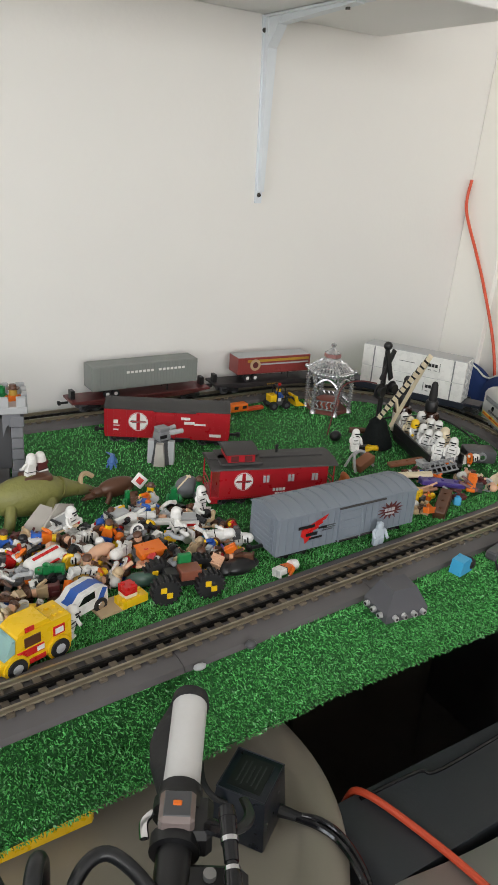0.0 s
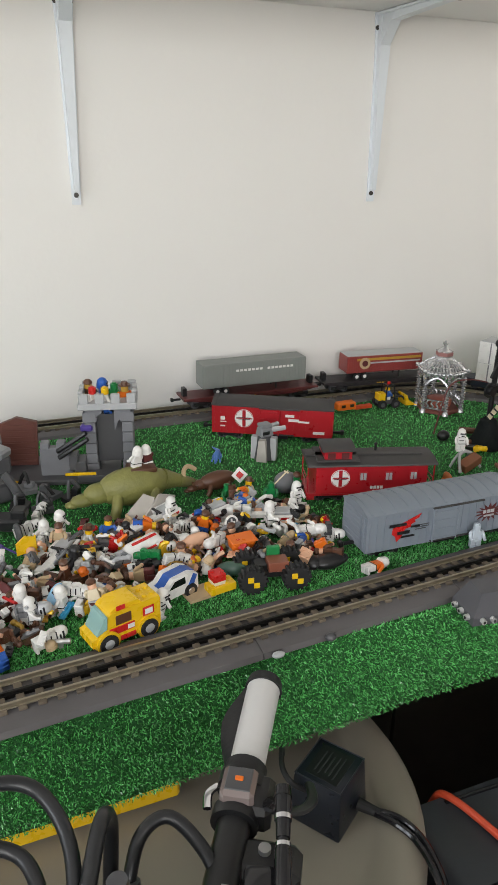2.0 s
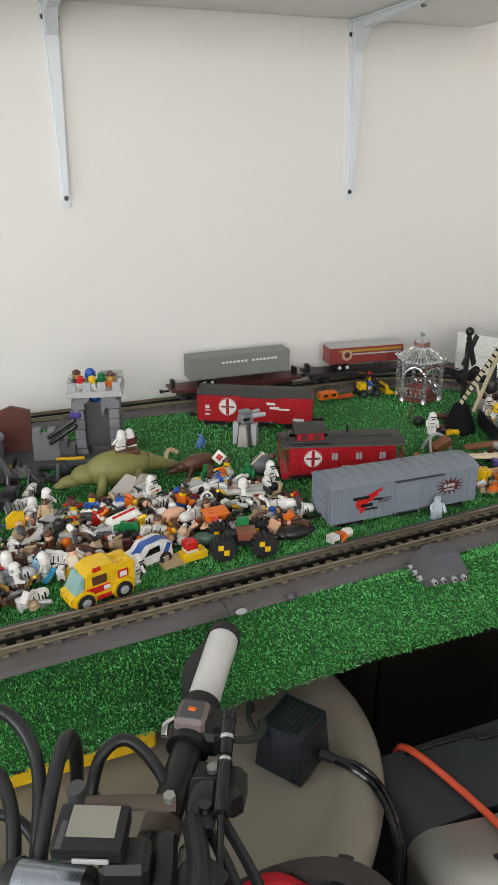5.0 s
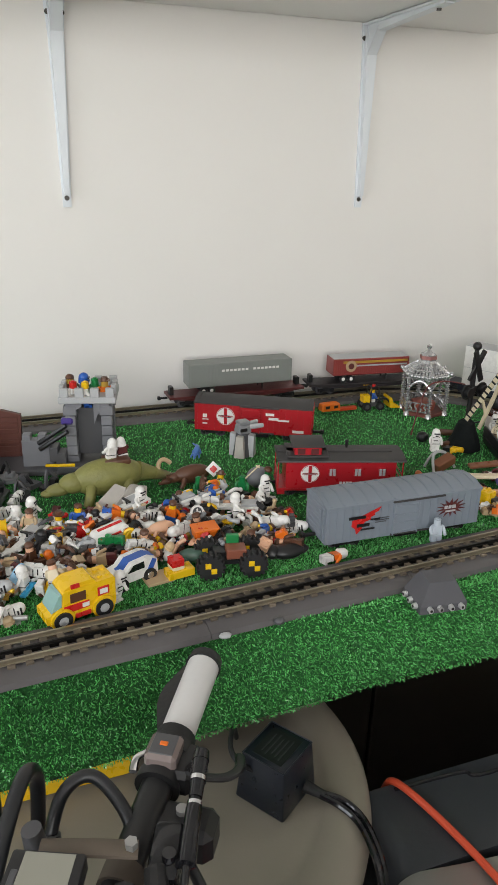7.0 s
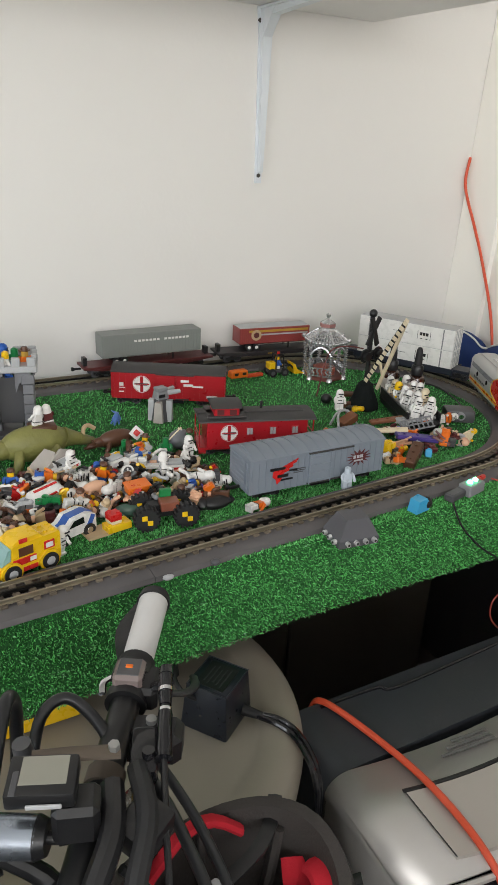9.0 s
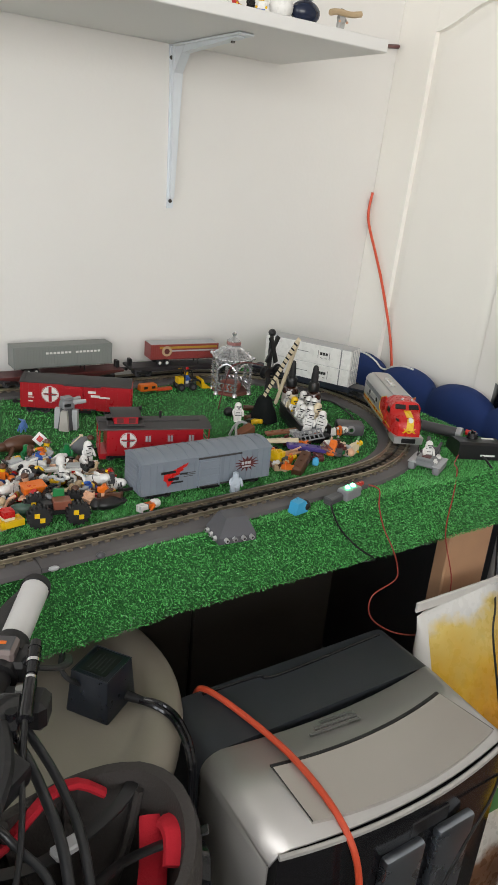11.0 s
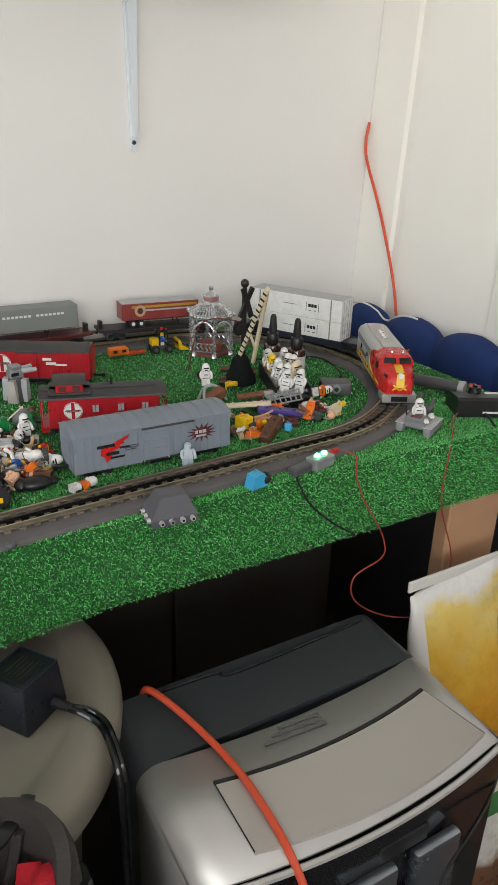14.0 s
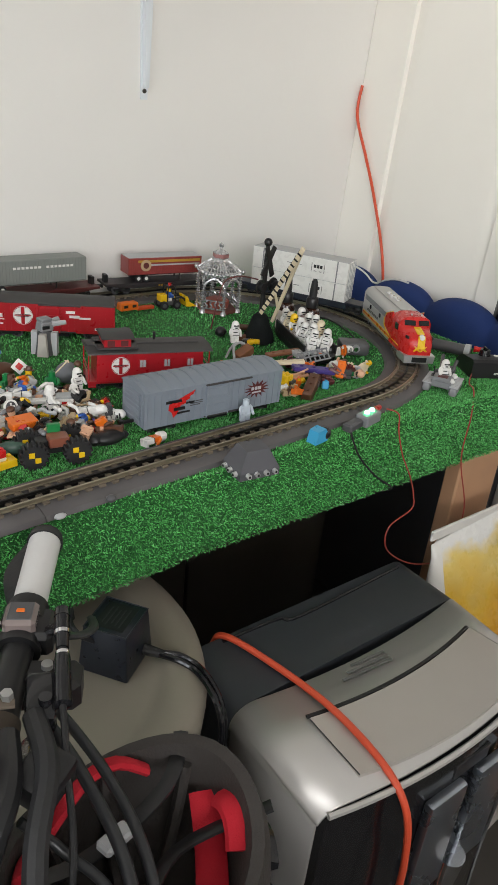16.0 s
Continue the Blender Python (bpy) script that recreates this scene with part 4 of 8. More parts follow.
    part("display_window", Form().box((-0.135, yf - 0.0245, zt - 0.056), (0.062, 0.003, 0.022), 0.001), BLACK, front_door)
    part("brand_mark", Form().box((-0.286, yf - 0.0135, zt - 0.052), (0.034, 0.0014, 0.008), 0.0005, m=pose(0, 0, 0, 0, 0, -9)), MGREY, front_door)
    for sx in (-0.178, -0.094):
        part("dispenser_flap", Form().box((sx, yf - 0.030, zt - 0.155), (0.062, 0.014, 0.17), 0.005, seg=2), mat("blued_steel", (0.42, 0.46, 0.52), 0.28, 0.95, vary=0.1, scale=20), front_door, "silver dispenser flap")
    part("dispenser_spout", Form().cyl((-0.136, yf - 0.036, zt - 0.25), (-0.136, yf - 0.036, zt - 0.20), 0.014, 0.018, 16), CHROME, front_door)
    for fx in (x0 + 0.03, x1 - 0.03):
        for fy in (yb - 0.02, yf + 0.02):
            part("foot", Form().cyl((fx, fy, 0), (fx, fy, 0.022), 0.014, seg=12), RUBBER, c)
    return c


ice_maker()
single("extension_cord", Form().tube([(-0.300, -0.70, 0.30), (-0.302, -0.722, 0.50), (-0.302, -0.734, 0.572), (-0.297, -0.752, 0.5940), (-0.278, -0.812, 0.5935), (-0.265, -0.885, 0.5935), (-0.262, -0.945, 0.590), (-0.262, -0.990, 0.578), (-0.258, -1.012, 0.545), (-0.250, -1.018, 0.48), (-0.240, -1.016, 0.40), (-0.232, -1.02, 0.15), (-0.23, -1.03, 0.006), (-0.30, -1.10, 0.006)], 0.0040, 10, 6), ORANGECORD, "orange extension cord lying over the ice maker", "cord", group="orange cords")
single("extension_cord", Form().tube([(0.536, -0.008, 1.19), (0.530, -0.012, 1.13), (0.532, -0.055, 1.05), (0.53, -0.094, 0.985), (0.525, -0.152, 0.874), (0.520, -0.184, 0.781), (0.518, -0.20, 0.70), (0.500, -0.21, 0.30), (0.488, -0.21, 0.006)], 0.0032, 10, 6), ORANGECORD, "orange extension cord hanging against the door", "cord", group="orange cords")


def seat_stool():
    c = thing("stool", "large round beige plastic stool with a rounded edge", "stool")
    cx, cy, R = -0.556, -0.667, 0.240
    prof = [(0.0, 0.606), (R * 0.62, 0.606), (R * 0.76, 0.607), (R * 0.80, 0.6085), (R * 0.815, 0.612), (R * 0.90, 0.6125), (R * 0.965, 0.609), (R * 0.99, 0.600), (R, 0.588), (R * 0.992, 0.560), (R * 0.97, 0.552), (R * 0.6, 0.55), (0, 0.55)]
    part("seat", Form().lathe(prof, (cx, cy, 0), 72), BEIGE, c, smooth=50)
    part("pedestal", Form().lathe([(R * 0.80, 0.0), (R * 0.82, 0.02), (R * 0.74, 0.30), (R * 0.80, 0.54), (0, 0.551)], (cx, cy, 0), 40), BEIGE, c)


seat_stool()


def adapter():
    c = thing("power_adapter", "black box shaped power adapter standing on the stool", "power adapter", pose(-0.428, -0.727, 0.6065, 0, 0, 35))
    f = Form().box((0, 0, 0.028), (0.062, 0.058, 0.056), 0.0025, seg=2, taper=(0.86, 0.86))
    part("housing", f, plastic("adapter_black", (0.010, 0.013, 0.020), 0.30), c)
    part("rim", Form().tube([(-0.0258, -0.0242, 0.0558), (0.0258, -0.0242, 0.0558), (0.0258, 0.0242, 0.0558), (-0.0258, 0.0242, 0.0558), (-0.0258, -0.0242, 0.0558)], 0.0009, 6, 1), MATS["adapter_black"], c)
    part("label_plate", Form().box((0, 0.0, 0.0562), (0.040, 0.034, 0.0006)), BLACK, c)
    f = Form()
    for k in range(5):
        f.box((0.0, -0.010 + 0.005 * k, 0.0567), (0.030 - 0.004 * (k % 3), 0.0014, 0.0005))
    part("print_bar", f, plastic("grey_print", (0.035, 0.035, 0.038), 0.5), c)
    part("strain_relief", Form().cyl((0.010, -0.028, 0.014), (0.013, -0.050, 0.012), 0.0065, 0.0045, 10), RUBBER, c)
    for dx in (0.0, 0.0075):
        part("cord", Form().tube([(0.010 + dx * 0.4, -0.046, 0.013), (0.013 + dx, -0.066, 0.010), (0.009 + dx, -0.088, 0.008), (-0.006 + dx, -0.110, 0.006), (-0.020 + dx, -0.1285, -0.010), (-0.024 + dx, -0.1345, -0.06), (-0.026 + dx, -0.137, -0.30), (-0.02 + dx, -0.14, -0.60)], 0.0034, 8), BLACKGLOSS, c)
    part("cord", Form().tube([(-0.026, 0.012, 0.040), (-0.036, 0.022, 0.052), (-0.030, 0.036, 0.058), (-0.004, 0.052, 0.054), (0.016, 0.062, 0.02)], 0.0028, 8), RUBBER, c)


adapter()


def bicycle():
    c = thing("bicycle", "black electric bicycle with a padded grip and cables", "bicycle")
    tip, inn = Vector((-0.508, -0.745, 0.799)), Vector((-0.554, -0.818, 0.790))
    d = (tip - inn).normalized()
    far = inn - d * 0.36
    bar = part("handlebar", Form().tube([inn + d * 0.02, inn, inn - d * 0.10, inn - d * 0.20, far], 0.0118, 14, 4), BLACK, c)
    side = d.cross(Vector((0, 0, 1))).normalized()
    f = Form().cyl(tip - d * 0.004, inn - d * 0.004, 0.0138, 0.0132, 20)
    grip = part("grip", f, mat("pale_grip", (0.62, 0.61, 0.60), 0.42, vary=0.1, scale=60, bump=0.15, dirt=0.12), c, "pale worn grip sleeve")
    part("end_cap", Form().cyl(tip - d * 0.006, tip + d * 0.003, 0.0156, 0.0142, 20), RUBBER, grip)
    part("inner_ring", Form().cyl(inn - d * 0.004, inn + d * 0.006, 0.0158, 0.0155, 20), RUBBER, grip)
    f = Form()
    L = tip - inn
    pts = []
    for k in range(9):
        q = k / 8
        w = 0.004 + 0.013 * math.sin(math.pi * min(1, q * 0.80 + 0.10)) ** 2
        pts.append((q, w))
    lo, hi = [], []
    for q, w in pts:
        p = inn + L * (0.05 + 0.93 * q)
        lo.append((p - side * 0.006 + Vector((0, 0, 0.002)), p - side * (0.010 + w) + Vector((0, 0, -0.006))))
    vs = [[f.bm.verts.new(v + Vector((0, 0, dz))) for v in pr for dz in (0.0045, -0.0045)] for pr in lo]
    for a, b in zip(vs, vs[1:]):
        for i, j in ((0, 2), (2, 3), (3, 1), (1, 0)):
            f.bm.faces.new((a[i], a[j], b[j], b[i]))
    f.bm.faces.new((vs[0][0], vs[0][1], vs[0][3], vs[0][2])), f.bm.faces.new((vs[-1][0], vs[-1][2], vs[-1][3], vs[-1][1]))
    bmesh.ops.recalc_face_normals(f.bm, faces=f.bm.faces)
    part("palm_rest", f, RUBBER, grip, "dark rubber palm wing", smooth=60)
    # thumb switch with a clear cover
    s0 = inn - d * 0.022
    part("switch_clamp", Form().cyl(inn - d * 0.004, inn - d * 0.014, 0.0178, seg=20).cyl(inn - d * 0.030, inn - d * 0.040, 0.0168, seg=20), BLACK, c)
    sw = part("thumb_switch", Form().box((0, 0, 0), (0.026, 0.024, 0.016), 0.003, m=pose(0, 0, 0, 0, 0, 59)), plastic("smoked_cover", (0.20, 0.16, 0.15), 0.12), c, "smoky clear thumb switch")
    sw.location = s0 + Vector((0, 0, 0.014))
    part("switch_button", Form().box((0.0, 0.0, 0.0085), (0.004, 0.006, 0.002), 0.0006, m=pose(0, 0, 0, 0, 0, 59)), ORANGE, sw)
    part("switch_frame", Form().box((0, 0, 0.0078), (0.020, 0.018, 0.0016), 0.0006, m=pose(0, 0, 0, 0, 0, 59)), DGREY, sw)
    # brake lever and its cable adjuster
    right = -side if (-side).x > 0 else side
    p0, p1 = Vector((-0.546, -0.866, 0.821)), Vector((-0.576, -0.934, 0.803))
    e = (p1 - p0).normalized()
    part("lever_clamp", Form().box((0, 0, 0), (0.034, 0.020, 0.022), 0.004, m=pose(0, 0, 0, 0, 0, 59)), BLACK, c).location = inn - d * 0.020 + right * 0.014
    part("lever_arm", Form().tube([inn - d * 0.018 + right * 0.010, inn - d * 0.026 + right * 0.022 + Vector((0, 0, 0.008)), p0 + e * 0.012], 0.0065, 10, 4, flat=0.7), BLACKGLOSS, c)
    adj = part("cable_adjuster", Form().cyl(p0 - e * 0.003, p0 + e * 0.004, 0.0052, 0.0060, 14).cyl(p0 + e * 0.004, p0 + e * 0.030, 0.0056, 0.0046, 14).cyl(p0 + e * 0.028, p0 + e * 0.034, 0.0038, seg=12), BLACKGLOSS, c, "glossy black cable adjuster")
    part("cable_boot", Form().lathe([(0.0046, 0.0), (0.0056, 0.004), (0.0054, 0.020), (0.0060, 0.034), (0.0064, 0.038), (0.0030, 0.039)], p0 + e * 0.034, 14, m=e.to_track_quat("Z", "Y").to_matrix().to_4x4()), BLACKGLOSS, adj)
    part("adjuster_ring", Form().cyl(p0 + e * 0.016, p0 + e * 0.019, 0.0058, seg=14).cyl(p0 + e * 0.033, p0 + e * 0.0355, 0.0050, seg=14), CHROME, adj)
    part("brake_cable", Form().tube([p1 - e * 0.004, p1 + e * 0.03 + Vector((0.002, 0, -0.008)), p1 + e * 0.08 + Vector((0.004, 0, -0.045)), p1 + e * 0.14 + Vector((-0.02, 0, -0.14))], 0.0024, 8), BLACK, c)
    part("brake_lever", Form().tube([inn - d * 0.024 + right * 0.030, inn - d * 0.012 + right * 0.044 - Vector((0, 0, 0.010)), inn + d * 0.006 + right * 0.050 - Vector((0, 0, 0.020)), inn + d * 0.026 + right * 0.046 - Vector((0, 0, 0.030))], 0.0042, 8, 5, flat=0.6), BLACK, c)
    part("chrome_trigger", Form().tube([inn - d * 0.012 - right * 0.017, inn - d * 0.022 - right * 0.022 + Vector((0, 0, 0.003)), inn - d * 0.034 - right * 0.020 + Vector((0, 0, 0.004))], 0.0032, 8, 4, flat=0.6), CHROME, c, "small chrome trigger")
    # right hand bracket, shifter body, stem
    part("shifter", Form().box((0, 0, 0), (0.030, 0.05, 0.03), 0.006, m=pose(0, 0, 0, 0, 0, 59)), BLACK, c).location = inn - d * 0.058 + right * 0.024 - Vector((0, 0, 0.012))
    part("pivot_bolt", Form().cyl((0, 0, 0), (0, 0, 0.004), 0.0042, seg=12), ALU, c).location = inn - d * 0.056 + right * 0.024 + Vector((0, 0, 0.003))
    worn = mat("worn_strap", (0.12, 0.095, 0.072), 0.6, vary=0.3, scale=60)
    sa, sb = Vector((-0.657, -0.897, 0.812)), Vector((-0.600, -0.912, 0.806))
    part("bracket_arm", Form().tube([sa, (sa + sb) / 2 + Vector((0, 0, 0.001)), sb], 0.0078, 10, 3, flat=0.45), worn, c, "worn brown bracket arm")
    part("strap_clamp", Form().cyl(inn - d * 0.100, inn - d * 0.114, 0.0142, seg=18), worn, c)
    part("caliper_block", Form().box((0, 0, 0), (0.034, 0.030, 0.026), 0.005, seg=2, m=pose(0, 0, 0, 12, -8, 30)).cyl((0.004, 0.004, 0.010), (0.004, 0.004, 0.018), 0.0055, seg=12), BLACK, c).location = (-0.600, -0.958, 0.782)
    part("lever_pivot", Form().box((0, 0, 0), (0.020, 0.038, 0.018), 0.004, seg=2, m=pose(0, 0, 0, 10, 0, -24)).cyl((0, -0.008, 0.008), (0, -0.008, 0.013), 0.0045, seg=10), BLACKGLOSS, c).location = (-0.583, -0.915, 0.797)
    part("hose", Form().tube([(-0.592, -0.925, 0.800), (-0.600, -0.965, 0.797), (-0.622, -1.000, 0.782), (-0.640, -1.040, 0.745)], 0.0075, 10, 5), RUBBER, c)
    part("hose", Form().tube([(-0.612, -0.930, 0.798), (-0.624, -0.965, 0.796), (-0.645, -0.990, 0.784), (-0.672, -1.020, 0.750)], 0.0085, 10, 5), BLACK, c)
    part("clamp_bolt", Form().cyl(sb + Vector((-0.004, 0.0, 0.004)), sb + Vector((-0.004, 0.0, 0.009)), 0.0042, seg=6), ALU, c)
    part("arm_end", Form().cyl(sa + Vector((-0.002, 0.012, -0.012)), sa + Vector((-0.004, 0.012, 0.004)), 0.0075, 0.0065, 14), DGREY, c, "dark cable ferrule")
    tilt = pose(0, 0, 0, 3, 0, -23)
    disp = part("display", Form().box((0, 0, 0), (0.0435, 0.031, 0.013), 0.0022, seg=2, m=tilt), BLACK, c, "black display unit")
    disp.location = (-0.6570, -0.932, 0.826)
    part("screen", Form().box((0.002, 0.002, 0.0062), (0.030, 0.022, 0.0012), 0.0004, m=tilt), mat("lcd_glass", (0.27, 0.265, 0.22), 0.14, vary=0.04), disp, "pale blank display glass")
    part("display_edge", Form().box((0, 0, 0), (0.022, 0.002, 0.0034), 0.0006, m=tilt), LGREY, disp).location = (-0.004, -0.0165, -0.003)
    part("display_button", Form().box((-0.0175, 0.0, 0.0062), (0.004, 0.018, 0.001), 0.0004, m=tilt), DGREY, disp)
    part("display_mount", Form().box((0, 0, 0), (0.030, 0.026, 0.030), 0.004, m=pose(0, 0, 0, 0, 0, -20)), BLACK, c).location = (-0.640, -0.945, 0.803)
    la, lb = Vector((-0.704, -0.918, 0.788)), Vector((-0.664, -0.941, 0.790))
    ld = (lb - la).normalized()
    lamp = part("head_lamp", Form().cyl(la, lb, 0.0140, 0.0136, 28), mat("satin_alloy", (0.34, 0.38, 0.44), 0.26, 0.9), c, "satin alloy lamp barrel")
    part("lamp_cap", Form().cyl(la - ld * 0.008, la + ld * 0.001, 0.0115, 0.0148, 24).cyl(la - ld * 0.011, la - ld * 0.008, 0.007, 0.0115, 24), BLACK, lamp)
    part("lamp_ring", Form().cyl(lb - ld * 0.001, lb + ld * 0.006, 0.0140, 0.011, 24).cyl(lb + ld * 0.006, lb + ld * 0.016, 0.0042, seg=14), BLACK, lamp)
    part("lamp_stud", Form().cyl(lb + ld * 0.014, lb + ld * 0.019, 0.0050, 0.0040, 14), BLACKGLOSS, lamp)
    part("lamp_bracket", Form().tube([la + ld * 0.02 - Vector((0, 0, 0.016)), la + ld * 0.03 + Vector((0.02, -0.02, -0.035)), Vector((-0.672, -1.00, 0.772))], 0.007, 10, 4), BLACK, lamp)
    part("stem", Form().tube([(-0.672, -1.02, 0.788), (-0.70, -0.99, 0.74), (-0.73, -0.95, 0.66)], 0.020, 14, 4), BLACK, c)
    part("stem_clamp", Form().box((0, 0, 0), (0.046, 0.05, 0.042), 0.008, seg=2, m=pose(0, 0, 0, 0, 0, 59)), DGREY, c).location = inn - d * 0.235
    part("clear_bracket", Form().box((0, 0, 0), (0.008, 0.034, 0.012), 0.003, m=pose(0, 0, 0, 20, 20, -22)), plastic("clear_acrylic", (0.50, 0.50, 0.52), 0.08, glass=0.9), c).location = inn - d * 0.130 + right * 0.022 + Vector((0, 0, 0.0))
    part("head_tube", Form().cyl((-0.73, -0.95, 0.68), (-0.77, -0.90, 0.50), 0.022, seg=16), BLACK, c)
    part("fork", Form().tube([(-0.77, -0.90, 0.50), (-0.80, -0.86, 0.36)], 0.026, 12, 2), BLACK, c)
    w = part("front_wheel", Form().tube([(-0.80 + 0.27 * math.cos(a) * 0.78, -0.86 + 0.27 * math.cos(a) * -0.62, 0.282 + 0.255 * math.sin(a)) for a in np.linspace(0, 2 * math.pi, 25)], 0.024, 8, 2), RUBBER, c)
    part("wheel_hub", Form().cyl((-0.83, -0.89, 0.282), (-0.77, -0.83, 0.282), 0.03, seg=14), DGREY, w)
    part("frame_tube", Form().tube([(-0.745, -0.93, 0.60), (-0.70, -1.20, 0.48), (-0.66, -1.55, 0.42), (-0.64, -1.75, 0.40)], 0.022, 12, 4), BLACK, c)
    part("rear_wheel", Form().tube([(-0.62 + 0.03 * math.cos(a), -2.0 + 0.255 * math.cos(a), 0.28 + 0.255 * math.sin(a)) for a in np.linspace(0, 2 * math.pi, 25)], 0.024, 8, 2), RUBBER, c)
    part("seat_stay", Form().tube([(-0.64, -1.75, 0.40), (-0.62, -2.0, 0.28)], 0.012, 10, 2), BLACK, c)
    # loops of cable over the lamp
    CAB = plastic("cable_jacket", (0.016, 0.017, 0.019), 0.34)
    for pts, r in (
        ([(-0.80, -0.90, 0.74), (-0.775, -0.85, 0.81), (-0.735, -0.815, 0.838), (-0.700, -0.815, 0.832), (-0.683, -0.850, 0.815), (-0.690, -0.900, 0.79), (-0.705, -0.945, 0.76)], 0.0062),
        ([(-0.82, -0.92, 0.72), (-0.790, -0.865, 0.785), (-0.745, -0.835, 0.812), (-0.712, -0.840, 0.805), (-0.703, -0.880, 0.795), (-0.712, -0.930, 0.765)], 0.0062),
        ([(-0.80, -0.93, 0.70), (-0.760, -0.865, 0.755), (-0.715, -0.850, 0.775), (-0.690, -0.880, 0.770), (-0.690, -0.925, 0.750)], 0.0052),
        ([(-0.705, -0.95, 0.76), (-0.684, -0.895, 0.800), (-0.664, -0.850, 0.822), (-0.655, -0.832, 0.800), (-0.660, -0.84, 0.74)], 0.0068),
        ([(-0.655, -0.87, 0.768), (-0.640, -0.850, 0.800), (-0.618, -0.846, 0.806), (-0.600, -0.870, 0.790), (-0.598, -0.900, 0.776)], 0.0060),
        ([(-0.580, -0.90, 0.775), (-0.570, -0.95, 0.755), (-0.572, -1.02, 0.735), (-0.60, -1.10, 0.69), (-0.68, -1.05, 0.62)], 0.0055),
        ([(-0.566, -0.89, 0.765), (-0.552, -0.95, 0.742), (-0.556, -1.02, 0.722), (-0.59, -1.12, 0.66), (-0.69, -1.06, 0.60)], 0.0050),
        ([(-0.620, -0.97, 0.770), (-0.600, -0.985, 0.745), (-0.585, -1.03, 0.73), (-0.62, -1.09, 0.68)], 0.0042),
    ):
        part("cable", Form().tube(pts, r * 0.78, 12, 7), CAB, c)
    part("cable_plug", Form().cyl((-0.655, -0.872, 0.764), (-0.652, -0.862, 0.782), 0.011, 0.009, 14), DGREY, c)


bicycle()


def helmet():
    c = thing("helmet", "upturned dark bicycle helmet with red padding", "helmet", pose(-0.548, -0.984, 0.700, -4, 4, 15))
    f = Form()
    seg, rings = 40, []
    prof = [(1.00, 0.012), (1.06, 0.000), (1.08, -0.020), (1.02, -0.055), (0.80, -0.095), (0.40, -0.118), (0.0, -0.122)]
    inner = [(0.90, 0.010), (0.86, -0.010), (0.80, -0.040), (0.62, -0.075), (0.30, -0.095), (0.0, -0.098)]

    def ring(k, z):
        out = []
        for i in range(seg):
            a = 2 * math.pi * i / seg
            w = 1 + 0.018 * math.sin(3 * a) * (k > 0.5)
            out.append(f.bm.verts.new((0.096 * k * w * math.cos(a), 0.084 * k * w * math.sin(a), z + 0.010 * math.cos(2 * a) * (k > 0.8))))
        return out

    allr = [ring(k, z) for k, z in inner[::-1][1:]] + [ring(k, z) for k, z in prof[:-1]]
    for a, b in zip(allr, allr[1:]):
        for i in range(seg):
            f.bm.faces.new((a[i], a[(i + 1) % seg], b[(i + 1) % seg], b[i]))
    f.bm.faces.new(allr[0]), f.bm.faces.new(allr[-1][::-1])
    bmesh.ops.recalc_face_normals(f.bm, faces=f.bm.faces)
    part("shell", f, FOAM, c, "dark foam shell", smooth=60)
    for i in range(7):
        a0 = radians(20 + 51 * i)
        pts = [(0.096 * 1.050 * math.cos(a0 + q), 0.084 * 1.050 * math.sin(a0 + q), -0.026 - 0.02 * abs(q)) for q in (-0.2, 0, 0.2)]
        part("side_flash", Form().tube(pts, 0.010, 6, 3, flat=0.9), REDPAD if i % 2 else BLACKGLOSS, c)
    # padding straps inside
    for a0, a1, z, r in ((0.75, 2.65, 0.000, 0.0075), (2.85, 3.5, -0.012, 0.008), (5.5, 6.1, -0.012, 0.009)):
        part("pad", Form().tube([(0.096 * 0.80 * math.cos(a), 0.084 * 0.80 * math.sin(a), z - 0.012 * math.sin(4 * a)) for a in np.linspace(a0, a1, 7)], r, 8, 3, flat=0.55), REDPAD, c, "red padding strip")
    part("pad", Form().tube([(0.078, 0.005, -0.012), (0.058, -0.020, -0.030), (0.030, -0.046, -0.040), (0.0, -0.062, -0.030)], 0.012, 8, 4, flat=0.3), REDPAD, c, "red padding strip")
    for a in (0.35, 1.15, 1.95, 2.75, 3.55, 4.4):
        ca, sa = 0.096 * math.cos(a), 0.084 * math.sin(a)
        part("foam_rib", Form().tube([(ca * 0.86, sa * 0.86, 0.004), (ca * 0.74, sa * 0.74, -0.030), (ca * 0.50, sa * 0.50, -0.064), (ca * 0.12, sa * 0.12, -0.086)], 0.0085, 8, 3, flat=0.6), FOAM, c)
    part("size_label", Form().box((-0.050, 0.048, -0.012), (0.016, 0.002, 0.010), 0.0005, m=pose(0, 0, 0, 30, 0, 40)), LGREY, c)
    part("pad", Form().tube([(0.03, -0.07, -0.03), (0.01, -0.03, -0.075), (-0.03, 0.05, -0.065)], 0.015, 8, 4, flat=0.4), BLACK, c, "black padding strip")
    part("pad", Form().tube([(-0.09, -0.02, -0.02), (-0.05, -0.03, -0.06), (0.02, -0.05, -0.07)], 0.014, 8, 4, flat=0.4), DGREY, c, "grey padding strip")
    part("chin_strap", Form().tube([(0.10, 0.05, 0.002), (0.05, 0.02, 0.004), (-0.02, 0.03, -0.015), (-0.09, 0.045, 0.006)], 0.007, 6, 5, flat=0.3), BLACK, c)
    part("chin_strap", Form().tube([(0.09, -0.05, 0.004), (0.03, -0.01, -0.02), (-0.05, -0.045, 0.004)], 0.007, 6, 5, flat=0.3), BLACK, c)
    part("buckle", Form().box((0.0, 0.02, -0.004), (0.026, 0.014, 0.008), 0.002), LGREY, c)


helmet()
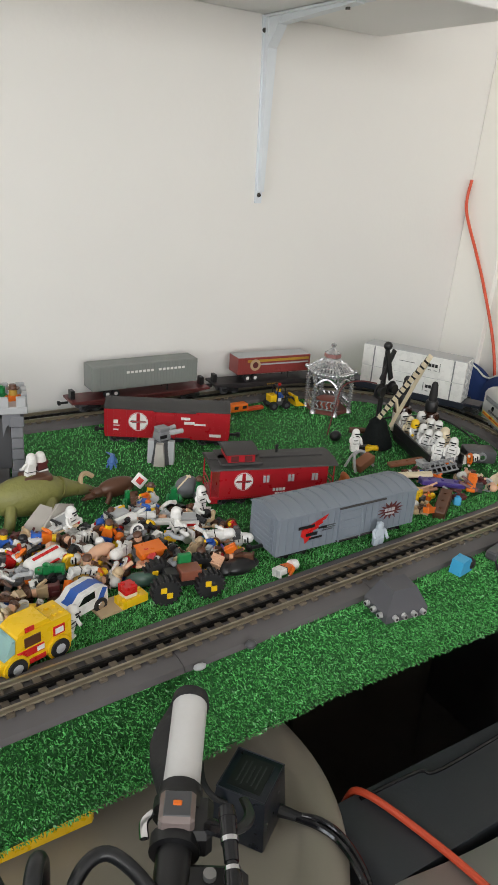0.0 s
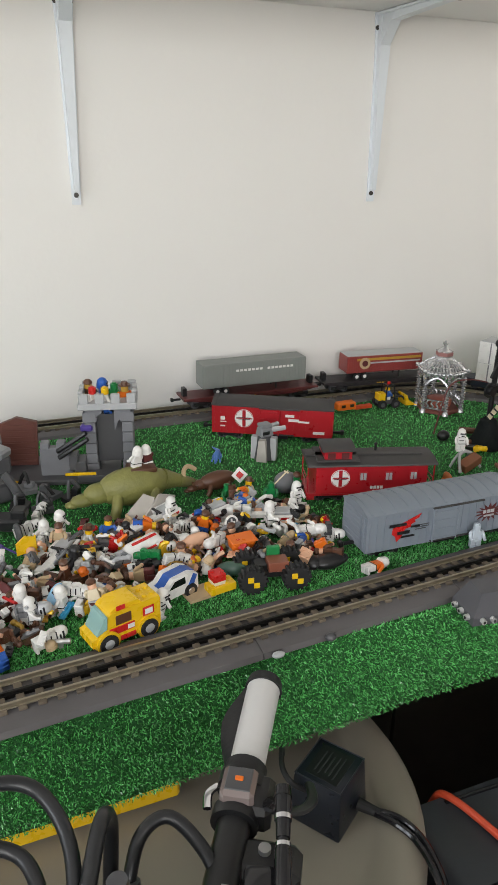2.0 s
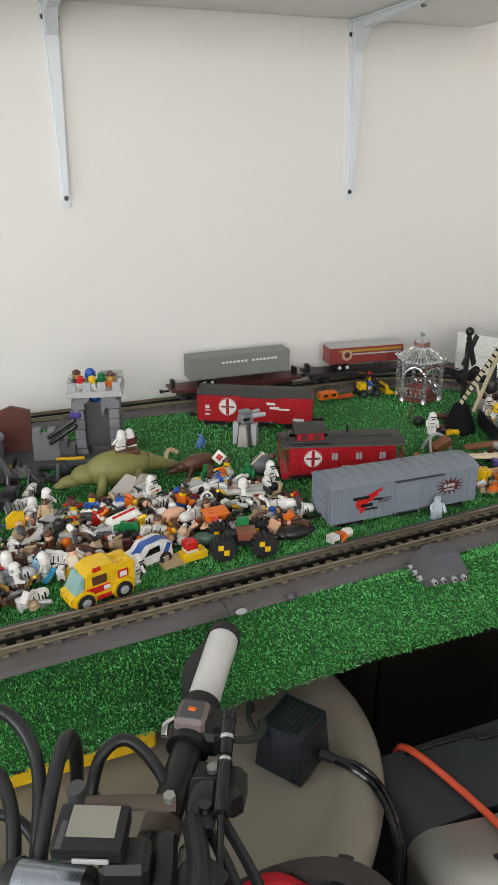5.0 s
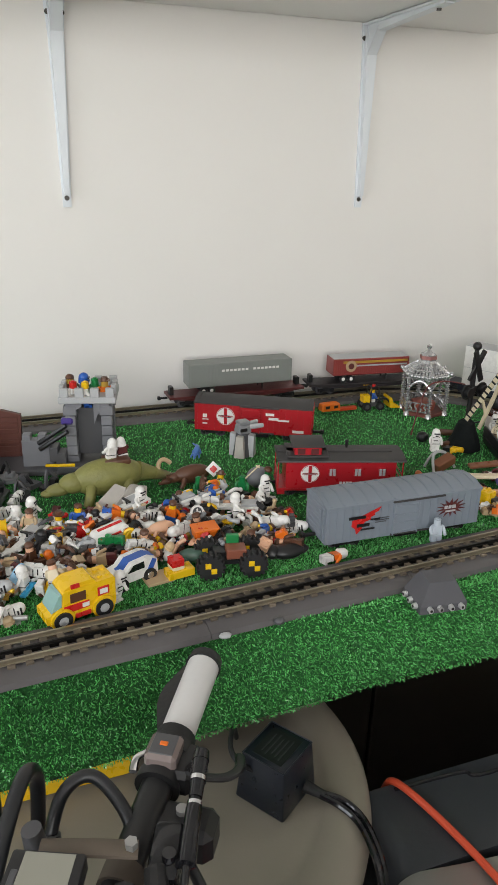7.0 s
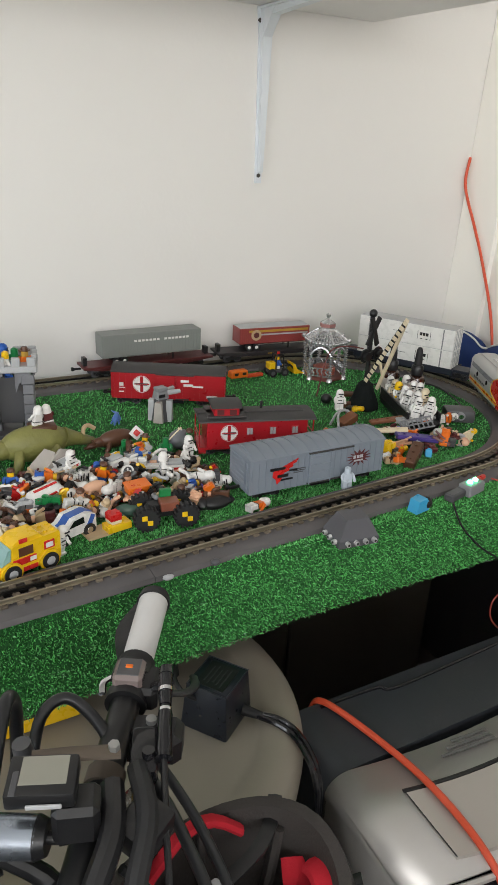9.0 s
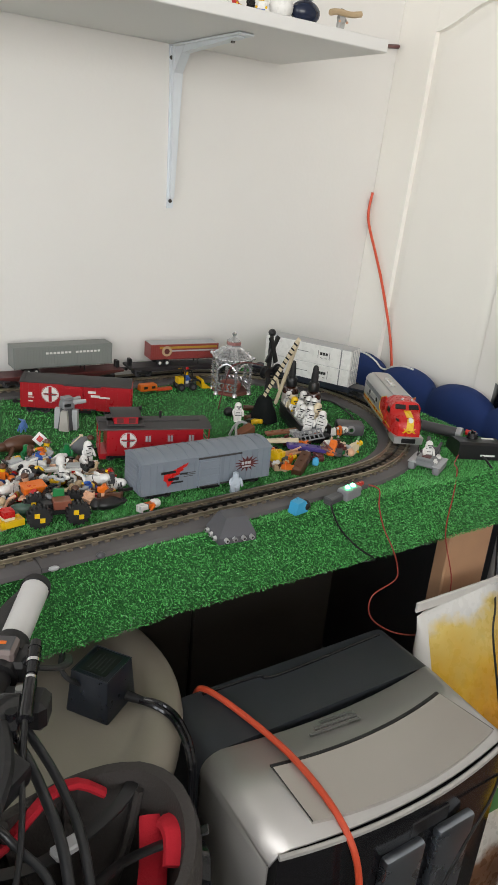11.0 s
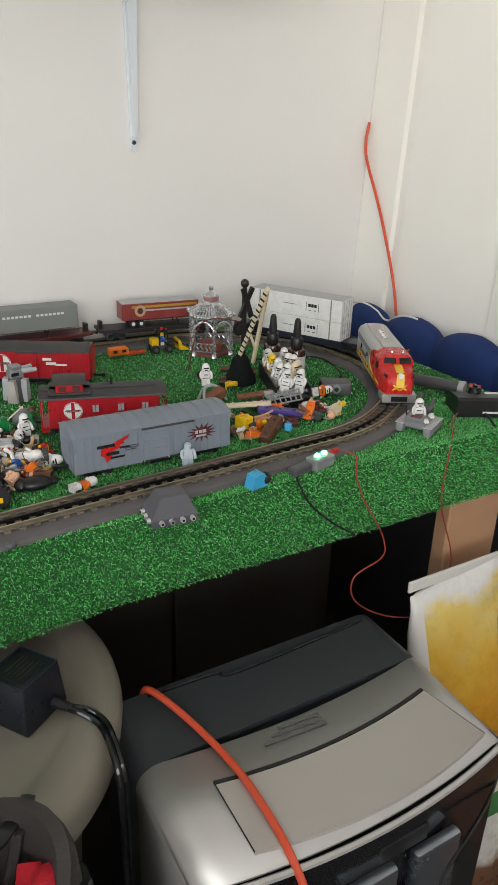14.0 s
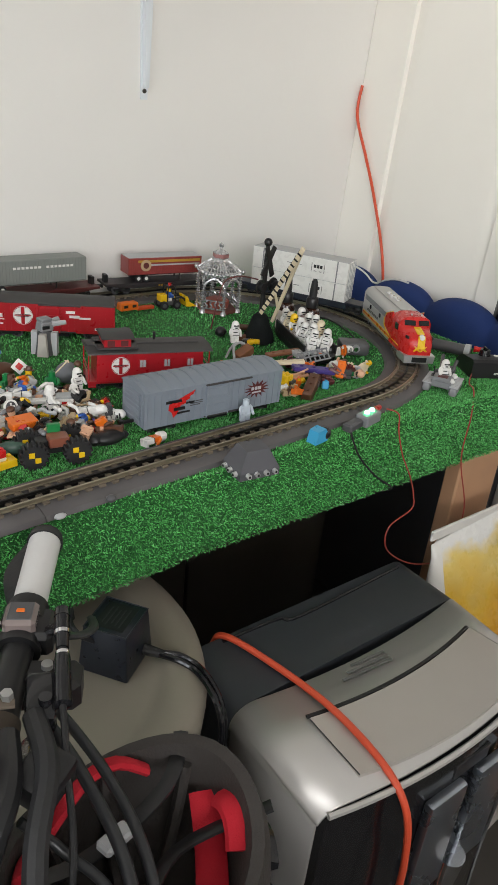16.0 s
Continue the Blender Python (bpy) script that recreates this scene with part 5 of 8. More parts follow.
# added black box that carries the helmet and fills the dark beneath it
b = thing("helmet_support_box", "added black box under the helmet, standing for the dark there", "storage box")
part("body", Form().box((-0.56, -1.02, 0.272), (0.26, 0.24, 0.544), 0.012, seg=2), BLACK, b)
part("lid", Form().box((-0.56, -1.02, 0.561), (0.275, 0.255, 0.034), 0.008, seg=2), BLACK, b)

# yellow tool beam lying under the turf edge, cabinet partly filling the dark below
y = thing("spirit_level", "yellow spirit level with black marks lying on the stool", "spirit level", pose(-0.742, -0.660, 0.6345, 0, 0, 1))
part("beam", Form().box((0, 0, 0.0), (0.36, 0.022, 0.044), 0.003), YELLOW, y)
for dx in (-0.06, 0.02, 0.11):
    part("print_bar", Form().box((dx, -0.0112, 0.004), (0.05, 0.001, 0.012)).box((dx, 0, 0.0222), (0.04, 0.010, 0.0008)), BLACK, y)
part("vial", Form().cyl((0.05, -0.006, 0.018), (0.09, -0.006, 0.018), 0.006, seg=12), LIME, y)
b = thing("shelf_support", "dark timber block standing under the table", "block")
part("block", Form().box((-0.93, -0.660, 0.306), (0.20, 0.05, 0.611), 0.003), DARKWOOD, b)
# right part stands for a dark panel; the left only fills the dark
c = thing("cabinet", "dark brown veneered cabinet, its left part filling the dark under the table", "cabinet")
part("carcass", Form().box((-0.45, -0.225, 0.34), (1.36, 0.31, 0.66), 0.003), DARKWOOD, c)
for k in range(4):
    part("door", Form().box((-0.96 + 0.34 * k, -0.3875, 0.33), (0.334, 0.014, 0.62), 0.002), DARKWOOD, c)


# ---- blue cushion, basket, bag, water ----
def cushion():
    c = thing("cushion", "blue fabric cushion with scalloped top and white piping", "cushion")
    f = Form()
    n, m = 60, 10
    y0, y1 = -0.045, -0.600
    rows = []
    for i in range(n + 1):
        q = i / n
        y = y0 + (y1 - y0) * q
        lob = abs(math.sin(math.pi * (q * 3.5 + 0.12)))
        top = 0.790 + 0.034 * lob ** 0.55 + 0.012 * q
        th = 0.020 + 0.016 * lob ** 0.6
        ed = min(1, min(q, 1 - q) * 14) ** 0.5
        ring = []
        for j in range(m * 2):
            a = 2 * math.pi * j / (m * 2)
            hz = (top - 0.70) / 2
            ring.append(f.bm.verts.new((0.495 - th * ed * math.cos(a) + 0.002 * noise.noise((y * 30, a, 0)), y, 0.70 + hz + hz * ed * (1 if math.sin(a) > 0 else -1) * abs(math.sin(a)) ** 0.6)))
        rows.append(ring)
    for a, b in zip(rows, rows[1:]):
        for j in range(m * 2):
            f.bm.faces.new((a[j], a[(j + 1) % (m * 2)], b[(j + 1) % (m * 2)], b[j]))
    f.bm.faces.new(rows[0]), f.bm.faces.new(rows[-1][::-1])
    bmesh.ops.recalc_face_normals(f.bm, faces=f.bm.faces)
    part("cover", f, BLUEFABRIC, c, smooth=80)
    pts = [(0.487, y0 + (y1 - y0) * q, 0.790 + 0.034 * abs(math.sin(math.pi * (q * 3.5 + 0.12))) ** 0.55 + 0.012 * q + 0.0005) for q in np.linspace(0.02, 0.42, 14)]
    part("piping", Form().tube(pts, 0.0022, 6, 2), WHITE, c)
    part("tie", Form().tube([(0.472, -0.585, 0.80), (0.462, -0.605, 0.775), (0.460, -0.605, 0.735), (0.464, -0.590, 0.70)], 0.0035, 6, 5), LGREY, c)


cushion()
b = thing("board", "grey board standing on edge behind the turf", "board")
part("panel", Form().box((0.474, -0.325, 0.352), (0.030, 0.56, 0.704), 0.003), DGREY, b)


def basket():
    c = thing("basket", "round woven straw basket tipped on its side", "basket", Matrix.Translation((0.492, -0.640, 0.960)) @ Matrix.Scale(1.20, 4) @ Vector((0.88, 0.06, -0.46)).to_track_quat("Z", "Y").to_matrix().to_4x4())
    R, H = 0.096, 0.150
    rng = random.Random(5)
    # woven wall: wavy hoops over uprights, every straw by itself
    n_up = 34
    for k in range(n_up):
        a = 2 * math.pi * k / n_up
        part("upright_straw", Form().tube([((R * (0.90 + 0.10 * q) + 0.002 * (1 if (k + int(q * 9)) % 2 else -1)) * math.cos(a + 0.3 * q), (R * (0.90 + 0.10 * q) + 0.002 * (1 if (k + int(q * 9)) % 2 else -1)) * math.sin(a + 0.3 * q), H * q) for q in np.linspace(0, 1, 8)], 0.0034, 5, 2, flat=0.35), STRAW, c)
    for k in range(18):
        q = (k + 0.5) / 18
        pts = []
        for i in range(n_up * 2 + 1):
            a = 2 * math.pi * i / (n_up * 2)
            rr = R * (0.90 + 0.10 * q) + 0.0030 * math.sin(math.pi * i / 2 + k * math.pi / 2) + rng.uniform(-0.0008, 0.0008)
            pts.append((rr * math.cos(a + 0.3 * q), rr * math.sin(a + 0.3 * q), H * q + rng.uniform(-0.0015, 0.0015)))
        part("hoop_straw", Form().tube(pts, 0.0034, 5, 1, flat=0.4), STRAW, c)
    # plaited base with gaps between the strips
    for k in range(-9, 10):
        u = k * 0.0092
        hw = math.sqrt(max(0, (R * 0.9) ** 2 - u * u))
        for axis in (0, 1):
            pts = []
            for j in range(17):
                v = -hw + 2 * hw * j / 16
                z = 0.0024 * (1 if (k + j + axis) % 2 else -1) - 0.012 * (1 - ((u * u + v * v) / (R * 0.9) ** 2)) + rng.uniform(-0.0006, 0.0006)
                du = rng.uniform(-0.0012, 0.0012)
                pts.append((u + du, v, z) if axis else (v, u + du, z))
            part("base_straw", Form().tube(pts, 0.0036 + rng.uniform(-0.0006, 0.0006), 5, 1, flat=0.3), STRAW, c)
    # dark sheet behind the weave puts shade into the gaps between straws
    part("lining", Form().lathe([(0, 0.004), (R * 0.86, 0.004), (R * 0.93, H * 0.98), (R * 0.90, H * 0.98), (R * 0.83, 0.008), (0, 0.008)], (0, 0, 0), 28), mat("straw_gap_shade", (0.20, 0.12, 0.05), 0.8, vary=0.3), c)
    part("rim", Form().tube([(R * 1.02 * math.cos(a), R * 1.02 * math.sin(a), H) for a in np.linspace(0, 2 * math.pi, 30)], 0.006, 6, 1), STRAW, c)


basket()
g = thing("waste_bin", "tall dark green bin beside the table", "bin", pose(0.640, -0.560, 0))
part("body", Form().lathe([(0.105, 0.0), (0.11, 0.01), (0.135, 0.80), (0.140, 0.845), (0.132, 0.845), (0.126, 0.80), (0.1, 0.02), (0, 0.02)], seg=36), mat("dark_green", (0.018, 0.040, 0.014), 0.55, vary=0.25, scale=20, bump=0.1), g, smooth=50)
part("liner", Form().lathe([(0.129, 0.838), (0.143, 0.850), (0.145, 0.80), (0.142, 0.60), (0.139, 0.60), (0.139, 0.84)], seg=36), BLACKGLOSS, g)
part("lid", Form().lathe([(0.0, 0.856), (0.12, 0.852), (0.14, 0.846), (0.14, 0.840), (0, 0.842)], seg=36), MATS["dark_green"], g)


def bag_print():
    """Printed foil: white ends, the lower one greyed as shade, golden middle, a brown picture low down, edges broken by
    noise.
    """
    m = mat("bag_print", (0.7, 0.7, 0.7), 0.28, bump=0.35, bump_scale=28)
    n, l = m.node_tree.nodes, m.node_tree.links
    co, ns, ad, rp = n.new("ShaderNodeTexCoord"), n.new("ShaderNodeTexNoise"), n.new("ShaderNodeMath"), n.new("ShaderNodeValToRGB")
    sep = n.new("ShaderNodeSeparateXYZ")
    ns.inputs["Scale"].default_value, ns.inputs["Detail"].default_value = 16, 6
    l.new(co.outputs["Object"], ns.inputs["Vector"])
    l.new(co.outputs["Generated"], sep.inputs[0])
    ad.operation, ad.inputs[1].default_value = "MULTIPLY_ADD", 0.26
    l.new(ns.outputs[0], ad.inputs[0])
    l.new(sep.outputs["Z"], ad.inputs[2])
    e = rp.color_ramp.elements
    stops = [(0.0, (0.60, 0.58, 0.55)), (0.20, (0.50, 0.48, 0.45)), (0.25, (0.13, 0.06, 0.03)), (0.36, (0.22, 0.11, 0.06)), (0.41, (0.70, 0.68, 0.64)), (0.64, (0.72, 0.70, 0.65)), (0.69, (0.30, 0.13, 0.015)), (0.78, (0.62, 0.30, 0.02)), (0.92, (0.72, 0.44, 0.045)), (1.02, (0.74, 0.56, 0.16)), (1.07, (0.74, 0.73, 0.70))]
    for k, (p, c) in enumerate(stops):
        el = e[k] if k < 2 else e.new(min(1.0, p / 1.13))
        el.position, el.color = min(1.0, p / 1.13), (*c, 1)
    sc = n.new("ShaderNodeMath")
    sc.operation, sc.inputs[1].default_value = "DIVIDE", 1.13
    l.new(ad.outputs[0], sc.inputs[0])
    l.new(sc.outputs[0], rp.inputs[0])
    l.new(rp.outputs[0], n["Principled BSDF"].inputs["Base Color"])
    return m


def feed_bag():
    c = thing("pet_food_bag", "white and golden printed pet food bag", "pet food bag")
    f = Form()
    n, m = 16, 28
    BAGM = [mat("bag_white", (0.74, 0.72, 0.68), 0.3, vary=0.06, scale=20, bump=0.3, bump_scale=30), bag_print(), mat("bag_green", (0.045, 0.20, 0.07), 0.3, vary=0.1, bump=0.3, bump_scale=28)]
    rings = []
    for i in range(n + 1):
        q = i / n
        z = 0.012 + 0.570 * q
        cx = 0.222 - 0.016 * q
        cy = -0.862 + 0.135 * q
        w = 0.112 * (0.86 + 0.17 * math.sin(math.pi * min(1, q * 1.05)) ** 0.8)
        th = 0.055 * max(0.05, (1 - q ** 4)) * (0.8 + 0.3 * math.sin(math.pi * q))
        ring = []
        for j in range(m):
            a = 2 * math.pi * j / m
            ca, sa = math.cos(a), math.sin(a)
            k = 1 + 0.04 * noise.noise((ca * 2, sa * 2, q * 7))
            ring.append(f.bm.verts.new((cx + w * k * (1 if ca > 0 else -1) * abs(ca) ** 0.7, cy + th * k * (1 if sa > 0 else -1) * abs(sa) ** 0.8 + 0.003 * noise.noise((ca * 5, q * 14, 3)), z + (0.014 * ca if i == n else 0))))
        rings.append(ring)
    for i, (a, b) in enumerate(zip(rings, rings[1:])):
        for j in range(m):
            fc = f.bm.faces.new((a[j], a[(j + 1) % m], b[(j + 1) % m], b[j]))
            front = m * 0.52 < j < m * 0.98
            fc.material_index = (2 if i == 6 else 1) if front and j > m * 0.60 else 0
    f.bm.faces.new(rings[0][::-1]), f.bm.faces.new(rings[-1])
    bmesh.ops.recalc_face_normals(f.bm, faces=f.bm.faces)
    part("sack", f, BAGM, c, smooth=70)
    part("top_seal", Form().box((0.206, -0.7280, 0.586), (0.206, 0.005, 0.018), 0.0012), BAGM[0], c, "white folded top seal")


feed_bag()


def bottle(parent, x, y, z, tall, r, body, cap):
    prof = [(r * 0.9, 0), (r, 0.006), (r, tall * 0.62), (r * 0.93, tall * 0.66), (r, tall * 0.70), (r * 0.75, tall * 0.82), (0.013, tall * 0.92), (0.0125, tall * 0.95)]
    b = part("bottle", Form().lathe(prof, (x, y, z), 14), body, parent, smooth=60)
    part("cap", Form().cyl((x, y, z + tall * 0.945), (x, y, z + tall), 0.0145, 0.014, 12), cap, b)


def water_pack(x, y, z, nx, ny, film, label, group, h=0.196, rz=0, cover=0.83):
    c = thing("water_pack", label, "bottled water", pose(x, y, z, 0, 0, rz), group=group)
    r = 0.031
    for i in range(nx):
        for j in range(ny):
            bottle(c, (i - (nx - 1) / 2) * r * 2.02, (j - (ny - 1) / 2) * r * 2.02, 0.002, h, r, CLEARFILM, WHITE)
    part("film", Form().box((0, 0, h * cover / 2), (nx * r * 2.06, ny * r * 2.06, h * cover), 0.016, seg=3), film, c, smooth=60)
    return c, nx * r * 2.06 / 2, ny * r * 2.06 / 2


def pack_print(c, hx, hy, z):
    for dx in (-0.098, 0.03):
        for row, wd in ((0.022, (0.017, 0.014, 0.014, 0.015)), (-0.004, (0.015, 0.019, 0.015, 0.016))):
            u = dx - 0.038 + (0.004 if row < 0 else 0)
            for k, w in enumerate(wd):
                part("print_bar", Form().box((u + w / 2, -hy, z + row), (w + 0.0015, 0.003, 0.0225 - 0.002 * (k % 2)), 0.001), WHITE, c)
                u += w + 0.0022
        antler = Form().tube([(dx - 0.030, -hy - 0.001, z + 0.075), (dx - 0.022, -hy - 0.0015, z + 0.060), (dx, -hy - 0.0015, z + 0.053), (dx + 0.022, -hy - 0.0015, z + 0.060), (dx + 0.030, -hy - 0.001, z + 0.075)], 0.0026, 6, 4)
        antler.prism([(dx - 0.010, z + 0.056), (dx + 0.010, z + 0.056), (dx + 0.004, z + 0.036), (dx - 0.004, z + 0.036)], -hy - 0.002, -hy + 0.002, "y")
        part("gold_mark", antler, GOLD, c)
        part("print_line", Form().box((dx, -hy, z - 0.022), (0.070, 0.0026, 0.003)), LGREY, c)


tote = thing("tote", "black storage tote with a yellow lid", "tote", pose(0.567, -0.830, 0, 0, 0, 3))
part("body", Form().box((0, 0, 0.054), (0.40, 0.34, 0.108), 0.01, seg=2, taper=(1.05, 1.05)), BLACK, tote)
part("lid", Form().box((0, 0, 0.121), (0.44, 0.38, 0.034), 0.008, seg=2).box((0, 0, 0.1405), (0.36, 0.30, 0.008), 0.003), YELLOW, tote, "yellow lid")
CLEARWHITE = plastic("white_film", (0.74, 0.77, 0.80), 0.15, vary=0.08, bump=0.3, glass=0.6)
wp, hx, hy = water_pack(0.612, -0.785, 0.145, 5, 4, CLEARWHITE, "clear wrapped pack of water bottles on the tote", "water packs", h=0.175, rz=-40, cover=0.76)
part("print_bar", Form().box((-0.112, -hy - 0.001, 0.088), (0.075, 0.003, 0.016), 0.001), DGREY, wp)
part("print_line", Form().box((-0.105, -hy - 0.001, 0.065), (0.05, 0.003, 0.004)).box((-0.105, -hy - 0.001, 0.056), (0.05, 0.003, 0.004)), MGREY, wp)
wp, hx, hy = water_pack(0.590, -0.762, 0.322, 5, 4, NAVYPRINT, "navy wrapped pack of water bottles under another pack", "water packs", h=0.180, rz=-40, cover=1.0)
pack_print(wp, hx, hy, 0.085)
wp, hx, hy = water_pack(0.575, -0.747, 0.503, 5, 3, NAVYPRINT, "navy wrapped pack of water bottles on the stack", "water packs", h=0.196, rz=-40, cover=0.92)
pack_print(wp, hx, hy, 0.085)
bb = thing("water_jug", "loose blue labelled water bottle on the yellow lid", "bottle", pose(0.490, -0.905, 0.139))
bottle(bb, 0, 0, 0, 0.17, 0.036, plastic("pale_blue_bottle", (0.20, 0.45, 0.75), 0.15, glass=0.3), WHITE)

# wire rack and boxes seen past the door post
r = thing("storage_rack", "wire storage rack with boxes behind the door", "storage rack")
for px, py in ((0.80, -0.24), (0.80, -0.70), (1.30, -0.24), (1.30, -0.70)):
    part("post", Form().cyl((px, py, 0), (px, py, 1.75), 0.012, seg=10), CHROME, r)
for z in (0.35, 1.064, 1.178, 1.62):
    f = Form()
    for k in range(16):
        f.cyl((0.80 + 0.5 * k / 15, -0.24, z), (0.80 + 0.5 * k / 15, -0.70, z), 0.0025, seg=5)
    f.cyl((0.80, -0.24, z), (1.30, -0.24, z), 0.005, seg=6).cyl((0.80, -0.70, z), (1.30, -0.70, z), 0.005, seg=6)
    part("wire_shelf", f, CHROME, r)
for nm, lab, z, h, m in (("storage_bin", "black bin on the wire rack", 1.182, 0.14, BLACK), ("paper_carton", "white carton on the wire rack", 1.067, 0.100, WHITE), ("storage_bin", "yellow bin on the wire rack", 0.354, 0.68, YELLOW)):
    c = thing(nm, lab, "bin", pose(1.04, -0.47, z + 0.002))
    part("body", Form().box((0, 0, h * 0.46), (0.40, 0.36, h * 0.92), 0.01, seg=2), m, c)
    part("rim", Form().box((0, 0, h * 0.95), (0.42, 0.38, h * 0.09), 0.006), m, c)
single("rug", Form().box((0.625, -1.260, 0.006), (0.55, 0.45, 0.012), 0.004), mat("brown_rug", (0.22, 0.11, 0.07), 0.95, vary=0.5, scale=120, bump=0.6, bump_scale=300), "brown shaggy floor rug", "rug")
f = Form().box((0, 0, 0.33), (0.03, 0.012, 0.66), 0.002)
single("metal_strip", f, ALU, "grey metal strip standing beside the table leg", "strip", pose(0.375, -0.672, 0.0))

# ---- toys on the turf ----
G = Z + 0.003      # toys stand in the turf
FIGS = {}


def figure_mesh(head, torso, legs, style):
    """A small blocky toy figure, 40 mm high, as one plain mesh."""
    key = (head.name, torso.name, legs.name, style)
    if key in FIGS:
        return FIGS[key]
    f = Form()
    f.use(2).box((0, 0, 0.0112), (0.0155, 0.0078, 0.0042), 0.0006)
    for sx in (-1, 1):
        f.box((sx * 0.0040, 0, 0.0050), (0.0074, 0.0074, 0.0100), 0.0007).box((sx * 0.0040, -0.0018, 0.0016), (0.0074, 0.0108, 0.0032), 0.0006)
    f.use(1).box((0, 0, 0.0197), (0.0155, 0.0078, 0.0130), 0.0006, taper=(0.74, 0.9))
    for sx in (-1, 1):
        f.tube([(sx * 0.0066, 0, 0.0246), (sx * 0.0092, -0.0008, 0.0222), (sx * 0.0098, -0.0034, 0.0180), (sx * 0.0094, -0.0066, 0.0158)], 0.0023, 6, 2)
    f.use(0)
    for sx in (-1, 1):
        f.cyl((sx * 0.0093, -0.0062, 0.0160), (sx * 0.0090, -0.0092, 0.0150), 0.0022, seg=8)
    if style == "helmet":
        f.ball((0, 0, 0.0330), 0.0074, 12, (0.95, 1.0, 0.98)).cyl((0, 0.0004, 0.0262), (0, 0.0004, 0.0320), 0.0077, 0.0072, 14)
        f.use(3).box((0, -0.0068, 0.0326), (0.0098, 0.0018, 0.0021), 0.0005).box((0, -0.0072, 0.0288), (0.0050, 0.0016, 0.0019), 0.0004).box((0, -0.0041, 0.0258), (0.0118, 0.0016, 0.0010))
        f.box((0, -0.0042, 0.0195), (0.0080, 0.0010, 0.0012)).box((0, 0, 0.0134), (0.0156, 0.0080, 0.0012))
    else:
        f.cyl((0, 0, 0.0262), (0, 0, 0.0348), 0.0051, 0.0050, 14).cyl((0, 0, 0.0346), (0, 0, 0.0364), 0.0025, seg=10)
        if style == "hair":
            f.use(3).ball((0, 0.0006, 0.0342), 0.0061, 10, (1.0, 1.05, 0.78))
        elif style == "hat":
            f.use(3).cyl((0, 0, 0.0342), (0, 0, 0.0352), 0.0082, seg=14).cyl((0, 0, 0.0350), (0, 0, 0.0395), 0.0050, 0.0042, 12)
    FIGS[key] = mesh_of("toy_figure", f, [head, torso, legs, BLACK if style == "helmet" else BROWN])
    return FIGS[key]


def _posed(head, torso, legs, style, m, label, group=""):
    ob = part("toy_figure", figure_mesh(head, torso, legs, style), None)
    ob.matrix_world = m @ Matrix.Scale(0.86, 4)
    return tagged(ob, label, "toy figure", group)


def trooper(x, y, rz=0, z=G, rx=0, ry=0):
    up = abs(rx) < 45 and abs(ry) < 45
    return _posed(WHITE, WHITE, WHITE, "helmet", pose(x, y, z + (0 if up else 0.006), rx, ry, rz), "white armoured toy figure standing upright" if up else "white armoured toy figure lying in the heap", "white toy figures")


PALE = plastic("pale_blue_grey", (0.50, 0.56, 0.62), 0.3)
# heap of jumbled figures and small parts
rng = random.Random(11)
HEAP = [(-0.720, -0.455), (-0.640, -0.415), (-0.575, -0.435), (-0.470, -0.430), (-0.375, -0.405), (-0.325, -0.470), (-0.330, -0.560), (-0.395, -0.585), (-0.455, -0.555), (-0.560, -0.560), (-0.620, -0.590), (-0.660, -0.632), (-0.760, -0.640), (-0.770, -0.500)]


def in_heap(x, y):
    c = False
    for (ax, ay), (bx, by) in zip(HEAP, HEAP[1:] + HEAP[:1]):
        if (ay > y) != (by > y) and x < (bx - ax) * (y - ay) / (by - ay) + ax:
            c = not c
    return c


LOOKS = [
    (WHITE, WHITE, WHITE, "helmet", "white armoured toy figure lying in the heap"),
    (YELLOW, ORANGE, BLUE, "hair", "toy figure with orange top and blue legs"),
    (YELLOW, BRED, DGREY, "hat", "toy figure with red top and grey legs"),
    (SKIN, BROWN, BROWN, "hair", "brown clad toy figure lying in the heap"),
    (BLACK, BLACK, BLACK, "helmet", "black toy figure lying in the heap"),
    (YELLOW, WHITE, BLUE, "hat", "toy figure with white top and blue legs"),
    (GREEN, GREEN, GREEN, "plain", "green toy figure lying in the heap"),
    (SKIN, TAN, MAROON, "hair", "tan clad toy figure lying in the heap"),
    (YELLOW, BLUE, LGREY, "hair", "toy figure with blue top and grey legs"),
    (LGREY, MGREY, MGREY, "helmet", "grey toy figure lying in the heap"),
    (YELLOW, YELLOW, BLACK, "hair", "toy figure with yellow top and black legs"),
]
WEIGHT = [34, 8, 6, 14, 10, 7, 5, 10, 6, 4, 6]
placed = 0
tries = 0
